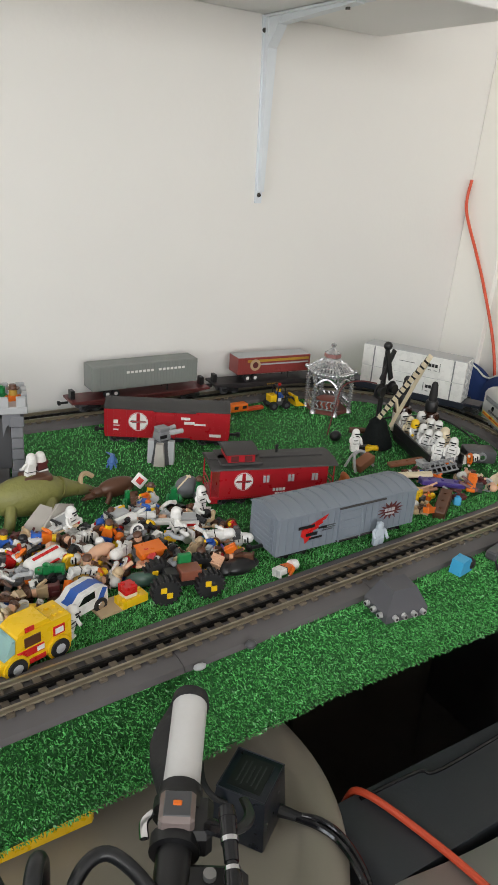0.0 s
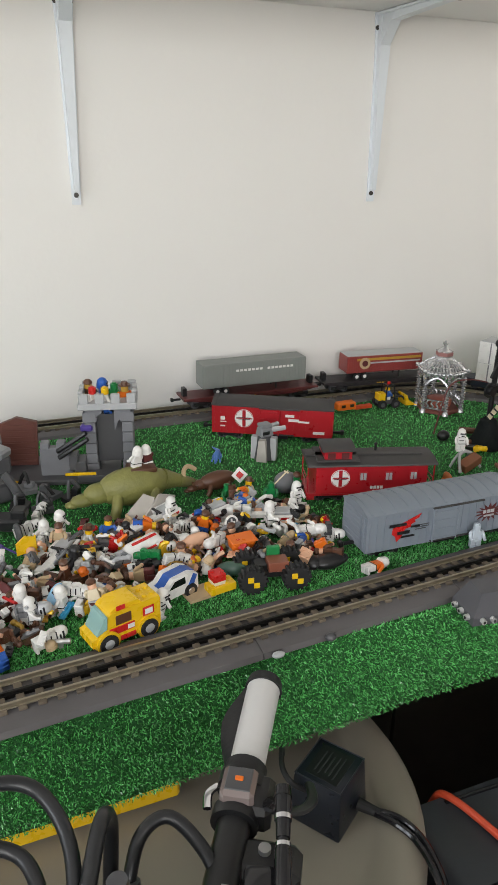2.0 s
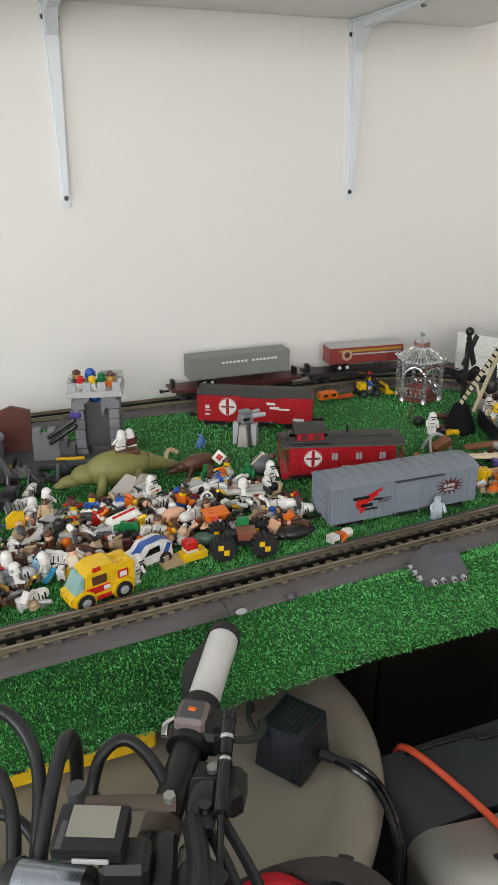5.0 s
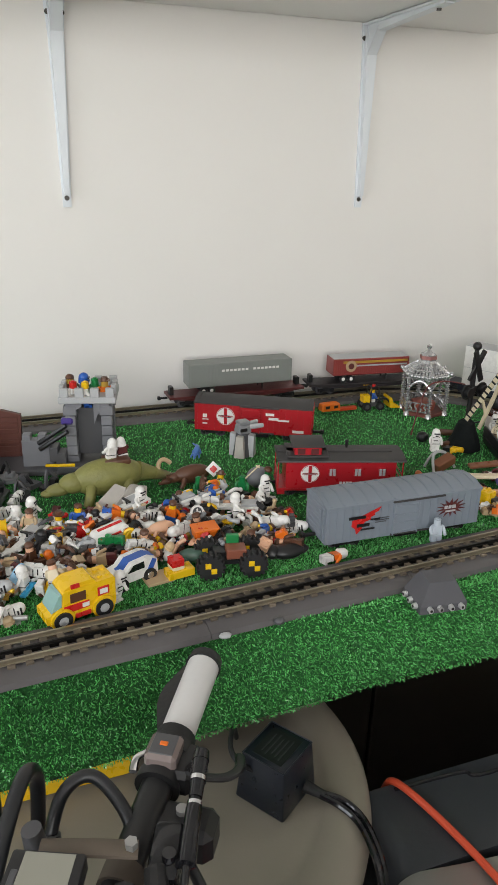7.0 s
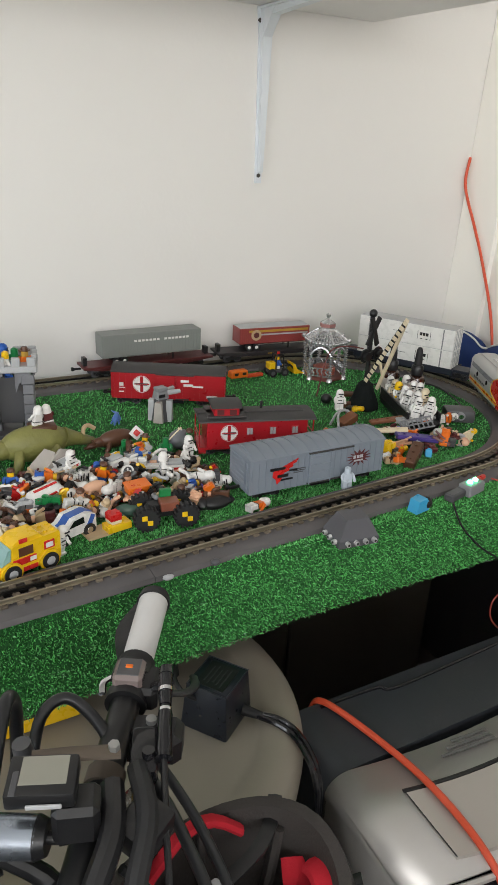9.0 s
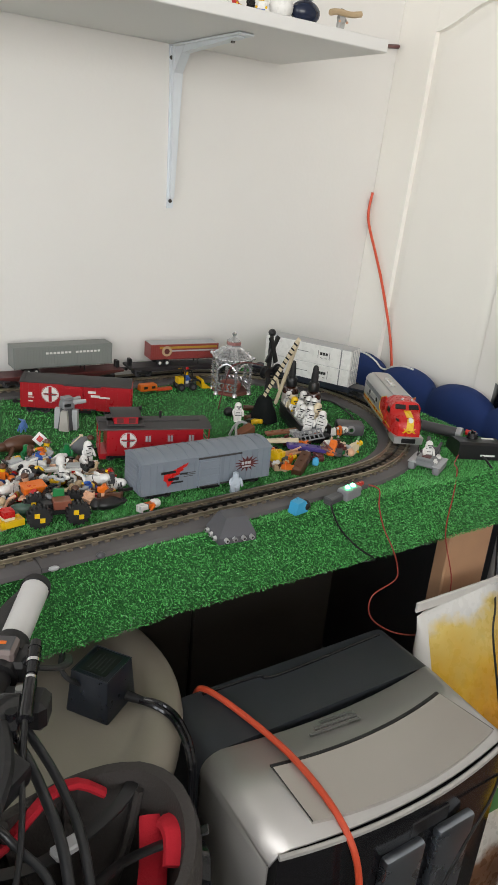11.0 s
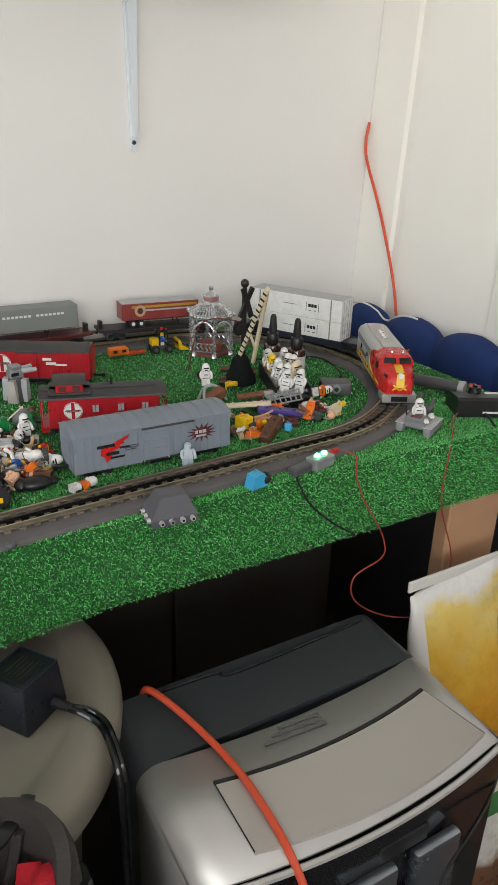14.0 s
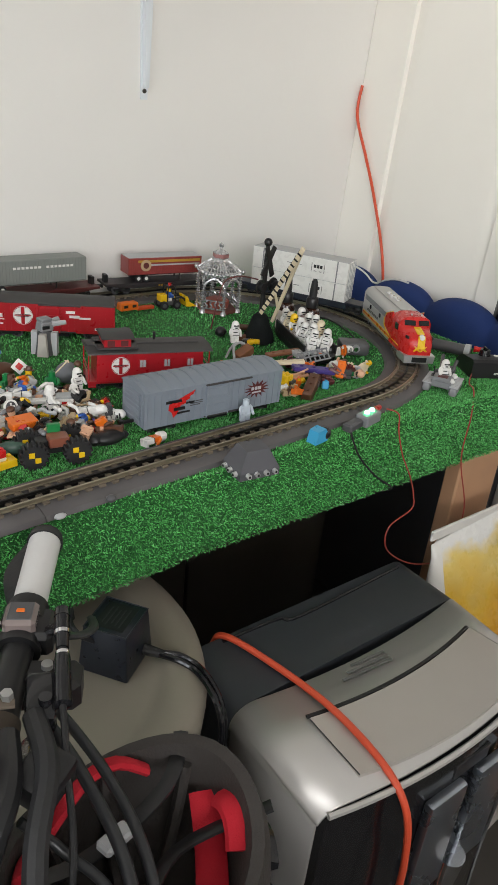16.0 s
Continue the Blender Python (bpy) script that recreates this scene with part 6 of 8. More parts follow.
while placed < 190 and tries < 9000:
    tries += 1
    x, y = rng.uniform(-0.78, -0.32), rng.uniform(-0.65, -0.40)
    if not in_heap(x, y) or float(off_track(x, y)) < 0.052:
        continue
    if -0.665 < x < -0.54 and y < -0.575:
        continue
    k = rng.choices(range(len(LOOKS)), WEIGHT)[0]
    if x > -0.46 and rng.random() < 0.45:
        k = rng.choice((0, 0, 3, 4, 3))
    h, t, l, st, lab = LOOKS[k]
    layer = rng.choice((0, 0, 0, 1, 1, 2))
    lift = 0.0045 + 0.0075 * layer
    ry, rx = rng.choice((-90, 90, 75, -105)) + rng.uniform(-18, 18), rng.uniform(-40, 40)
    if rng.random() < 0.07:
        rx, ry, lift = rng.uniform(-12, 12), rng.uniform(-12, 12), 0.003 * layer
        lab = lab.replace("lying in", "standing in")
    m = pose(x, y, G + lift, 0, 0, rng.uniform(0, 360)) @ pose(0, 0, 0, rx, ry, 0) @ pose(0, 0, -0.018 if abs(ry) > 45 else 0)
    _posed(h, t, l, st, m, lab, "figures in the heap")
    placed += 1


def bricks_scatter(n, seed):
    """Loose bricks, plates, limbs and tools between the figures."""
    r = random.Random(seed)
    cols = [WHITE, LGREY, DGREY, BROWN, BLACK, BRED, YELLOW, BLUE, TAN, ORANGE, GREEN, MGREY, SKIN, PURPLE, GOLD, AZURE]
    wts = [28, 6, 6, 12, 10, 5, 6, 4, 8, 5, 3, 4, 6, 2, 6, 2]
    made = 0
    while made < n:
        x, y = r.uniform(-0.78, -0.32), r.uniform(-0.65, -0.40)
        if not in_heap(x, y) or float(off_track(x, y)) < 0.046 or (-0.665 < x < -0.54 and y < -0.58):
            continue
        m = r.choices(cols, wts)[0]
        kind = r.random()
        f = Form()
        if kind < 0.45:
            L, W, H = r.choice((0.008, 0.016, 0.024)), r.choice((0.008, 0.016)), r.choice((0.0032, 0.0096))
            f.box((0, 0, H / 2), (L, W, H), 0.0004)
            for i in range(int(L / 0.008 + 0.5)):
                for j in range(int(W / 0.008 + 0.5)):
                    f.cyl((-L / 2 + 0.004 + 0.008 * i, -W / 2 + 0.004 + 0.008 * j, H), (-L / 2 + 0.004 + 0.008 * i, -W / 2 + 0.004 + 0.008 * j, H + 0.0017), 0.0024, seg=8)
            name, lab, cat = "toy_brick", "loose plastic toy brick in the heap", "toy brick"
        elif kind < 0.72:
            f.tube([(-0.012, 0, 0.003), (-0.004, 0.003, 0.006), (0.004, -0.002, 0.006), (0.013, 0.003, 0.003)], 0.0028, 6, 3).ball((0.013, 0.003, 0.0035), 0.0038, 8)
            name, lab, cat = "toy_limb", "loose toy part lying in the heap", "toy part"
        elif kind < 0.88:
            f.cyl((-0.016, 0, 0.002), (0.016, 0, 0.002), 0.0014, seg=6).box((0.013, 0, 0.002), (0.007, 0.006, 0.003), 0.0006)
            name, lab, cat = "toy_tool", "small toy tool lying in the heap", "toy tool"
        else:
            f.ball((0, 0, 0.005), 0.0062, 10, (1, 1, 0.9)).cyl((0, 0, 0), (0, 0, 0.003), 0.0066, seg=10)
            name, lab, cat = "toy_helmet", "loose toy helmet lying in the heap", "toy helmet"
        single(name, f, m, lab, cat, pose(x, y, G + r.uniform(0.0, 0.022), r.uniform(-50, 50), r.uniform(-50, 50), r.uniform(0, 360)) @ Matrix.Scale(0.86, 4), group="loose pieces in the heap")
        made += 1


bricks_scatter(250, 21)


def wheel(parent, x, y, z, r, w, hub, tyre=None):
    t = part("wheel", Form().cyl((x, y - w / 2, z), (x, y + w / 2, z), r, seg=18), tyre or RUBBER, parent)
    f = Form()
    for s in (-1, 1):
        f.cyl((x, y + s * w * 0.44, z), (x, y + s * w * 0.54, z), r * 0.58, r * 0.5, 14).cyl((x, y + s * w * 0.5, z), (x, y + s * w * 0.6, z), r * 0.2, seg=8)
    part("rim", f, hub, t)
    return t


def stud(f, pts, z):
    for x, y in pts:
        f.cyl((x, y, z), (x, y, z + 0.0017), 0.0024, seg=8)
    return f


# yellow delivery van
v = thing("toy_van", "yellow toy van with red stickers beside the track", "toy vehicle", pose(-0.601, -0.617, G, 0, 0, 16))
part("chassis", Form().box((0, 0, 0.0075), (0.066, 0.026, 0.005), 0.0006), YELLOW, v)
part("cabin", Form().prism([(-0.036, 0.008), (-0.036, 0.016), (-0.024, 0.020), (-0.020, 0.022), (-0.019, 0.036), (-0.016, 0.0385), (0.034, 0.0385), (0.035, 0.036), (0.035, 0.008)], -0.0135, 0.0135, "y"), YELLOW, v)
part("roof", stud(Form().prism([(-0.018, 0.0385), (-0.010, 0.043), (0.012, 0.043), (0.016, 0.0385)], -0.0125, 0.0125, "y"), [(0.022, -0.006), (0.022, 0.006), (0.030, -0.006), (0.030, 0.006)], 0.0385), YELLOW, v)
part("windscreen", Form().prism([(-0.031, 0.0185), (-0.0205, 0.0225), (-0.0195, 0.0355), (-0.0225, 0.0345)], -0.0125, 0.0125, "y"), CLEAR, v, "teal clear windscreen")
for sy in (-1, 1):
    for x in (-0.021, 0.021):
        part("wheel_arch", Form().lathe([(0.0097, -0.002), (0.0118, -0.002), (0.0118, 0.002), (0.0097, 0.002)], (0, 0, 0), 18, m=pose(0, 0, 0, 90, 0, 0)), YELLOW, v).location = (x, sy * 0.0138, 0.0095)
        wheel(v, x, sy * 0.0146, 0.0092, 0.0092, 0.006, LGREY)
    part("side_window", Form().box((-0.004, sy * 0.0137, 0.029), (0.016, 0.0010, 0.010), 0.0004), BROWN, v)
    part("sticker", Form().box((-0.006, sy * 0.0138, 0.0185), (0.026, 0.0010, 0.0075), 0.0003), BRED, v, "red sticker")
    s = part("sticker", Form().box((0.022, sy * 0.0138, 0.027), (0.012, 0.0010, 0.0095), 0.0003), BRED, v, "red sticker")
    part("sticker_label", Form().box((0.022, sy * 0.0144, 0.027), (0.008, 0.0008, 0.0055)).box((0.003, sy * 0.0144, 0.0185), (0.007, 0.0008, 0.0045)), WHITE, s)
    part("door_step", Form().box((0.0, sy * 0.0130, 0.0085), (0.016, 0.0030, 0.0050), 0.0004), BRED, v)
part("roof_sticker", Form().box((-0.006, -0.0128, 0.041), (0.009, 0.0010, 0.0045), 0.0002, m=pose(0, 0, 0, -8, 0, 0)), BRED, v)
trooper(-0.563, -0.604, 40, G, 8, 10)
_posed(SKIN, CREAM, LGREY, "hair", pose(-0.617, -0.585, G + 0.010, 20, 15, 160), "toy figure with cream top behind the van", "figures in the heap")

# white and blue car
v = thing("toy_car", "white and blue toy car beside the van", "toy vehicle", pose(-0.541, -0.572, G, 0, 0, 22))
part("body", Form().prism([(-0.028, 0.006), (-0.030, 0.013), (-0.022, 0.0165), (-0.012, 0.0185), (-0.004, 0.0265), (0.018, 0.0275), (0.027, 0.023), (0.028, 0.006)], -0.0125, 0.0125, "y"), WHITE, v)
part("roof_stripe", Form().prism([(-0.029, 0.0135), (-0.012, 0.0190), (-0.004, 0.0270), (0.018, 0.0280), (0.0275, 0.0235), (0.0275, 0.0228), (0.018, 0.0272), (-0.004, 0.0262), (-0.012, 0.0182), (-0.029, 0.0127)], -0.0055, 0.0055, "y"), BLUE, v, "blue roof stripe")
for sy in (-1, 1):
    part("side_window", Form().prism([(-0.010, 0.0175), (-0.003, 0.0248), (0.010, 0.0255), (0.011, 0.0178)], sy * 0.0126, sy * 0.0130, "y"), BLACKGLOSS, v)
    part("side_stripe", Form().prism([(0.012, 0.0100), (0.021, 0.0255), (0.026, 0.0225), (0.020, 0.0100)], sy * 0.0126, sy * 0.0131, "y"), BLUE, v)
    for x in (-0.018, 0.017):
        wheel(v, x, sy * 0.0126, 0.0070, 0.0076, 0.005, CHROME)

# plates and bricks beside the car
b = thing("toy_plate", "tan plate carrying yellow, white and red toy bricks", "toy brick", pose(-0.498, -0.580, G, 0, 0, 10))
part("plate", Form().box((-0.014, 0.004, 0.0016), (0.030, 0.024, 0.0032), 0.0003), TAN, b)
part("yellow_brick", stud(Form().box((0.009, -0.002, 0.0065), (0.030, 0.016, 0.0085), 0.0004), [(-0.002, -0.006), (0.014, -0.006), (0.020, 0.002)], 0.0107), YELLOW, b)
part("white_brick", Form().box((0.006, 0.0, 0.0128), (0.014, 0.014, 0.0040), 0.0004), CREAM, b)
part("red_brick", stud(Form().box((0.006, 0.0, 0.0190), (0.014, 0.014, 0.0085), 0.0004), [(0.002, 0.003), (0.010, -0.003)], 0.0232), BRED, b)

# buggy with chequered wheels
v = thing("toy_buggy", "brown toy buggy with large black wheels", "toy vehicle", pose(-0.432, -0.583, G, 0, 0, -10))
part("frame", Form().box((0, 0.004, 0.013), (0.044, 0.022, 0.006), 0.0006).box((-0.012, 0.006, 0.019), (0.014, 0.016, 0.008), 0.001), BLACK, v)
part("bonnet", Form().box((0.006, 0.0, 0.0225), (0.022, 0.018, 0.011), 0.0008), plastic("reddish_brown", (0.23, 0.075, 0.045), 0.35), v)
part("seat", Form().box((0.004, 0.012, 0.031), (0.014, 0.006, 0.012), 0.0008), GREEN, v)
for x in (-0.023, 0.024):
    for y in (-0.013, 0.020):
        w = part("wheel", Form().cyl((x, y - 0.006, 0.0135), (x, y + 0.006, 0.0135), 0.0132, seg=20), RUBBER, v)
        f = Form()
        for k in range(16):
            a = 2 * math.pi * k / 16
            f.box((x + 0.0142 * math.cos(a), y, 0.0135 + 0.0142 * math.sin(a)), (0.003, 0.012, 0.003), 0.0004, m=pose(0, 0, 0, 0, -math.degrees(a), 0))
        part("tread", f, RUBBER, w)
        part("rim", Form().box((x - 0.0032, y - 0.0064, 0.0168), (0.0062, 0.0014, 0.0062), 0.0003).box((x + 0.0032, y - 0.0064, 0.0102), (0.0062, 0.0014, 0.0062), 0.0003), YELLOW, w, "yellow chequered hub")

# orange bin, target wheel
b = thing("toy_bin", "orange plastic toy bin in the heap", "toy bin", pose(-0.446, -0.530, G + 0.016, 6, 0, 4))
part("tub", Form().box((0, 0, 0.006), (0.026, 0.016, 0.012), 0.002, taper=(1.12, 1.1)), ORANGE, b)
part("rim", Form().box((0, 0, 0.0125), (0.031, 0.020, 0.002), 0.0006), ORANGE, b)
b = thing("toy_shield", "round white toy shield with dark hub in the heap", "toy shield", pose(-0.444, -0.492, G + 0.028, 78, 0, 6))
part("ring", Form().lathe([(0.0062, -0.001), (0.0085, -0.001), (0.0085, 0.001), (0.0062, 0.001), (0.0062, -0.001)], seg=22), WHITE, b)
part("hub", Form().cyl((0, 0, -0.001), (0, 0, 0.001), 0.006, seg=16), DGREY, b)
part("spoke", Form().box((0, 0, 0.0012), (0.009, 0.002, 0.0008)).box((0, 0, 0.0012), (0.002, 0.009, 0.0008)), WHITE, b)


def beast(name, label, m, body, L, R, tail):
    """A lizard-like or cattle-like toy animal: trunk, neck, head, legs, tail, in one mesh."""
    f = Form()
    f.ball((0, 0, R * 1.0), R, 18, (L / R / 2, 0.78, 0.92))
    f.ball((-L * 0.46, 0, R * 0.92), R * 0.62, 14, (1.15, 0.8, 0.8)).ball((-L * 0.66, 0, R * 0.70), R * 0.44, 12, (1.4, 0.85, 0.7)).ball((-L * 0.80, 0, R * 0.58), R * 0.28, 10, (1.3, 0.95, 0.6))
    for sx in (-0.26, 0.24):
        for sy in (-1, 1):
            f.tube([(L * sx, sy * R * 0.55, R * 0.85), (L * sx - 0.004, sy * R * 0.95, R * 0.5), (L * sx - 0.007, sy * R * 0.98, 0.002)], R * 0.24, 8, 3)
    if tail:
        pts = [(L * 0.40, 0, R * 1.05), (L * 0.62, 0.003, R * 0.80), (L * 0.85, 0.008, R * 0.45), (L * 1.05, 0.012, R * 0.2)]
        for (a, b), rr in zip(zip(pts, pts[1:]), (0.52, 0.34, 0.18)):
            f.cyl(a, b, R * rr, R * rr * 0.62, 12)
            f.ball(b, R * rr * 0.62, 10)
    else:
        for sy in (-1, 1):
            f.tube([(-L * 0.60, sy * R * 0.3, R * 1.05), (-L * 0.66, sy * R * 0.75, R * 1.15), (-L * 0.74, sy * R * 0.72, R * 1.5)], R * 0.11, 6, 3)
    return single(name, f, body, label, "toy animal", m, smooth=70)


LIZARD = plastic("olive_hide", (0.21, 0.205, 0.060), 0.5, vary=0.45, scale=70, dirt=0.5, bump=0.4, bump_scale=260)
beast("toy_lizard", "large olive toy lizard lying beside the heap", pose(-0.528, -0.358, G, 0, 0, 4) @ Matrix.Scale(1.12, 4), LIZARD, 0.088, 0.025, True)
trooper(-0.524, -0.356, 200, G + 0.046, 0, -8)
_posed(WHITE, MAROON, WHITE, "helmet", pose(-0.505, -0.348, G + 0.044, 0, 6, 190), "white and maroon toy rider on the lizard")
single("toy_saddle", Form().box((-0.516, -0.353, G + 0.0490), (0.036, 0.028, 0.008), 0.003, seg=2), BROWN, "brown toy saddle on the lizard", "toy saddle")
beast("toy_ox", "dark brown toy ox with tan horns", pose(-0.412, -0.352, G, 0, 0, 8), BROWN, 0.056, 0.0145, False)
single("toy_horn", Form().tube([(-0.012, 0, 0.002), (-0.008, 0.006, 0.008), (0.0, 0.008, 0.010), (0.010, 0.004, 0.004)], 0.0032, 7, 3), TAN, "tan curved toy horns near the ox", "toy horn", pose(-0.448, -0.345, G + 0.024, 20, 0, 20))
beast("toy_dinosaur", "small blue toy dinosaur on the turf", pose(-0.376, -0.249, G, 0, -20, 60), plastic("mid_blue", (0.08, 0.19, 0.50), 0.4), 0.020, 0.0062, True)
beast("toy_creature", "peach coloured toy animal in the heap", pose(-0.491, -0.505, G + 0.012, 0, 0, 12), SKIN, 0.034, 0.009, False)
beast("toy_creature", "dark green toy animal in the heap", pose(-0.468, -0.560, G + 0.002, 0, 0, 160), plastic("sea_green", (0.05, 0.10, 0.075), 0.4), 0.034, 0.009, False)
beast("toy_creature", "mustard toy animal in the heap", pose(-0.524, -0.536, G + 0.004, 0, 0, 30), GOLD, 0.032, 0.009, True)
beast("toy_creature", "orange toy animal beside a brown crate", pose(-0.103, -0.437, G, 0, -50, 100), plastic("burnt_orange", (0.50, 0.14, 0.03), 0.4), 0.026, 0.008, False)


def plates(name, label, m, parts_):
    c = thing(name, label, "toy vehicle", m)
    for nm, mt, boxes in parts_:
        f = Form()
        for ctr, size, rot in boxes:
            f.box(ctr, size, min(size) * 0.12, m=pose(0, 0, 0, *rot))
        part(nm, f, mt, c)
    return c


# pale wing plates, red striped hull, speeders
WEATHER = plastic("weathered_white", (0.46, 0.43, 0.39), 0.5, vary=0.2, dirt=0.2)
c = thing("toy_wing", "weathered grey toy wing with a dark red cross", "toy vehicle", pose(-0.545, -0.432, G + 0.018, 32, -12, 22))
part("plate", Form().prism([(-0.032, -0.018), (0.004, -0.020), (0.038, 0.010), (0.030, 0.022), (-0.006, 0.010)], 0, 0.004, "z"), WEATHER, c)
part("red_cross", Form().box((-0.010, -0.006, 0.0044), (0.034, 0.0026, 0.0008), m=pose(0, 0, 0, 0, 0, 28)).box((-0.010, -0.006, 0.0046), (0.026, 0.0026, 0.0008), m=pose(0, 0, 0, 0, 0, -50)), MAROON, c)
c = thing("toy_wing", "weathered grey toy wing standing against the lizard", "toy vehicle", pose(-0.512, -0.418, G + 0.020, 62, 10, 30))
part("plate", Form().prism([(-0.030, -0.016), (0.020, -0.014), (0.030, 0.012), (0.006, 0.018), (-0.024, -0.002)], 0, 0.005, "z"), WEATHER, c)
c = thing("toy_hull", "white toy hull with a red stripe in the heap", "toy vehicle", pose(-0.549, -0.497, G + 0.012, 8, -10, 14))
part("shell", Form().box((0, 0, 0.009), (0.048, 0.026, 0.018), 0.006, seg=3, taper=(0.86, 0.7)), WHITE, c)
part("stripe", Form().box((0.002, -0.0118, 0.0135), (0.034, 0.0016, 0.0030), 0.0004, m=pose(0, 0, 0, 14, 0, 0)), BRED, c)
part("lid_stripe", Form().box((0.002, 0, 0.0183), (0.030, 0.004, 0.0010), 0.0003), BRED, c)
part("nose", Form().box((-0.026, 0, 0.008), (0.010, 0.018, 0.009), 0.002), LGREY, c)
for x, y, rz, dz in ((-0.458, -0.440, 14, 0.014), (-0.420, -0.428, 20, 0.010), (-0.520, -0.440, 24, 0.018), (-0.385, -0.470, -30, 0.012), (-0.640, -0.470, 50, 0.008)):
    plates("toy_speeder", "long white toy speeder in the heap", pose(x, y, G + dz, 0, -6, rz), [
        ("nose_plank", WHITE, [((-0.012, 0, 0.004), (0.040, 0.010, 0.005), (0, 0, 0)), ((-0.030, 0, 0.006), (0.010, 0.014, 0.003), (0, 0, 0))]),
        ("engine_block", LGREY, [((0.016, 0, 0.006), (0.020, 0.016, 0.010), (0, 0, 0))]),
        ("side_pod", WHITE, [((0.016, 0.011, 0.005), (0.026, 0.005, 0.007), (0, 0, 0)), ((0.016, -0.011, 0.005), (0.026, 0.005, 0.007), (0, 0, 0))]),
        ("red_mark", BRED, [((0.020, -0.0137, 0.005), (0.010, 0.0006, 0.003), (0, 0, 0))]),
        ("handlebar", BLACK, [((0.002, 0, 0.012), (0.003, 0.016, 0.002), (0, 0, 0)), ((0.002, 0, 0.009), (0.002, 0.002, 0.006), (0, 0, 0))])])
for x, y, rz in ((-0.502, -0.440, 30), (-0.342, -0.452, 10), (-0.395, -0.490, 80), (-0.630, -0.430, 60)):
    trooper(x, y, rz, G + 0.012)
_posed(GREEN, GREEN, GREEN, "plain", pose(-0.416, -0.400, G, 0, 0, 20), "all green toy figure standing by the ox", "green figures")
_posed(GREEN, GREEN, GREEN, "plain", pose(-0.360, -0.414, G, 0, 0, -30), "all green toy figure standing by the caboose", "green figures")
_posed(YELLOW, CREAM, BLUE, "hat", pose(-0.388, -0.398, G, 0, 10, 30), "toy figure with cream top and blue hat", "figures in the heap")
single("toy_boulder", Form().ball((0, 0, 0.013), 0.017, 16, (1.1, 0.95, 0.85)), STONE, "grey round toy boulder beside the caboose", "toy boulder", pose(-0.327, -0.385, G, 8, 0, 30))
_posed(GREEN, GREEN, MGREY, "hair", pose(-0.322, -0.402, G + 0.006, 10, -15, 60), "green clad toy figure holding a pale sword", "figures in the heap")
single("toy_sword", Form().box((0, 0, 0), (0.030, 0.0024, 0.0012), 0.0004).box((0.012, 0, 0), (0.002, 0.008, 0.002), 0.0004), CREAM, "pale toy sword leaning in the heap", "toy sword", pose(-0.343, -0.405, G + 0.030, 0, -28, 20))
single("toy_sign", Form().box((0, 0, 0), (0.016, 0.0016, 0.016), 0.0004, m=pose(0, 0, 0, 0, 45, 0)).use(1).box((0, -0.001, 0), (0.008, 0.001, 0.008), 0, m=pose(0, 0, 0, 0, 45, 0)), [WHITE, BRED], "white diamond toy sign with red centre", "toy sign", pose(-0.384, -0.362, G + 0.022, -20, 0, -10))
single("toy_flag", Form().prism([(-0.010, 0), (0.010, 0.002), (0.012, 0.018), (0.0, 0.022), (-0.010, 0.014)], -0.001, 0.001, "y").cyl((0.011, 0, -0.016), (0.011, 0, 0.02), 0.0012, seg=6), YELLOW, "yellow toy flag standing in the heap", "toy flag", pose(-0.672, -0.462, G + 0.016, 0, 0, 10))
single("toy_surfboard", Form().ball((0, 0, 0), 0.016, 14, (1, 0.42, 0.10)), plastic("pale_blue", (0.28, 0.50, 0.70), 0.3), "pale blue toy surfboard in the heap", "toy surfboard", pose(-0.655, -0.560, G + 0.018, 35, -55, 30))
single("toy_bowl", Form().lathe([(0.006, 0), (0.018, 0.008), (0.022, 0.016), (0.020, 0.016), (0.016, 0.009), (0, 0.003)], seg=20), MAROON, "maroon toy bowl in the heap", "toy bowl", pose(-0.715, -0.540, G + 0.008, 25, 10, 0))
single("toy_blaster", Form().cyl((-0.014, 0, 0), (0.014, 0, 0), 0.0035, 0.0025, 10).box((0.004, 0, -0.004), (0.006, 0.004, 0.008), 0.0008).ball((-0.015, 0, 0), 0.005, 8), SILVER, "silver toy blaster on the turf", "toy blaster", pose(-0.662, -0.612, G + 0.005, 0, 0, -15))
for x, y, rz, ry in ((-0.682, -0.616, 20, 84), (-0.672, -0.583, 130, 88), (-0.636, -0.576, 60, 80), (-0.700, -0.600, 200, 95)):
    trooper(x, y, rz, G + 0.002, 0, ry)
_posed(WHITE, ORANGE, WHITE, "helmet", pose(-0.312, -0.6005, G + 0.006, 0, 0, 10) @ pose(0, 0, 0, 80, 0, 0) @ pose(0, 0, 0, 0, 90, 0) @ pose(0, 0, -0.018), "white and orange toy figure lying on the turf")
single("toy_shrub", Form().ball((0, 0, 0.008), 0.012, 12, (1.8, 1, 0.7)).ball((0.016, 0.004, 0.006), 0.009, 10, (1.4, 1, 0.6)).ball((-0.018, 0.002, 0.009), 0.010, 10, (1, 1.1, 0.8)), BLACK, "dark crumpled toy foliage beside the box car", "toy foliage", pose(-0.362, -0.578, G))
_posed(PALE, PALE, PALE, "plain", pose(-0.178, -0.598, G, 0, 0, -10), "all grey toy figure standing in front of the box car")

# gun turret
c = thing("toy_turret", "grey toy gun turret with a slanted base", "toy turret", pose(-0.310, -0.272, G, 0, 0, 10))
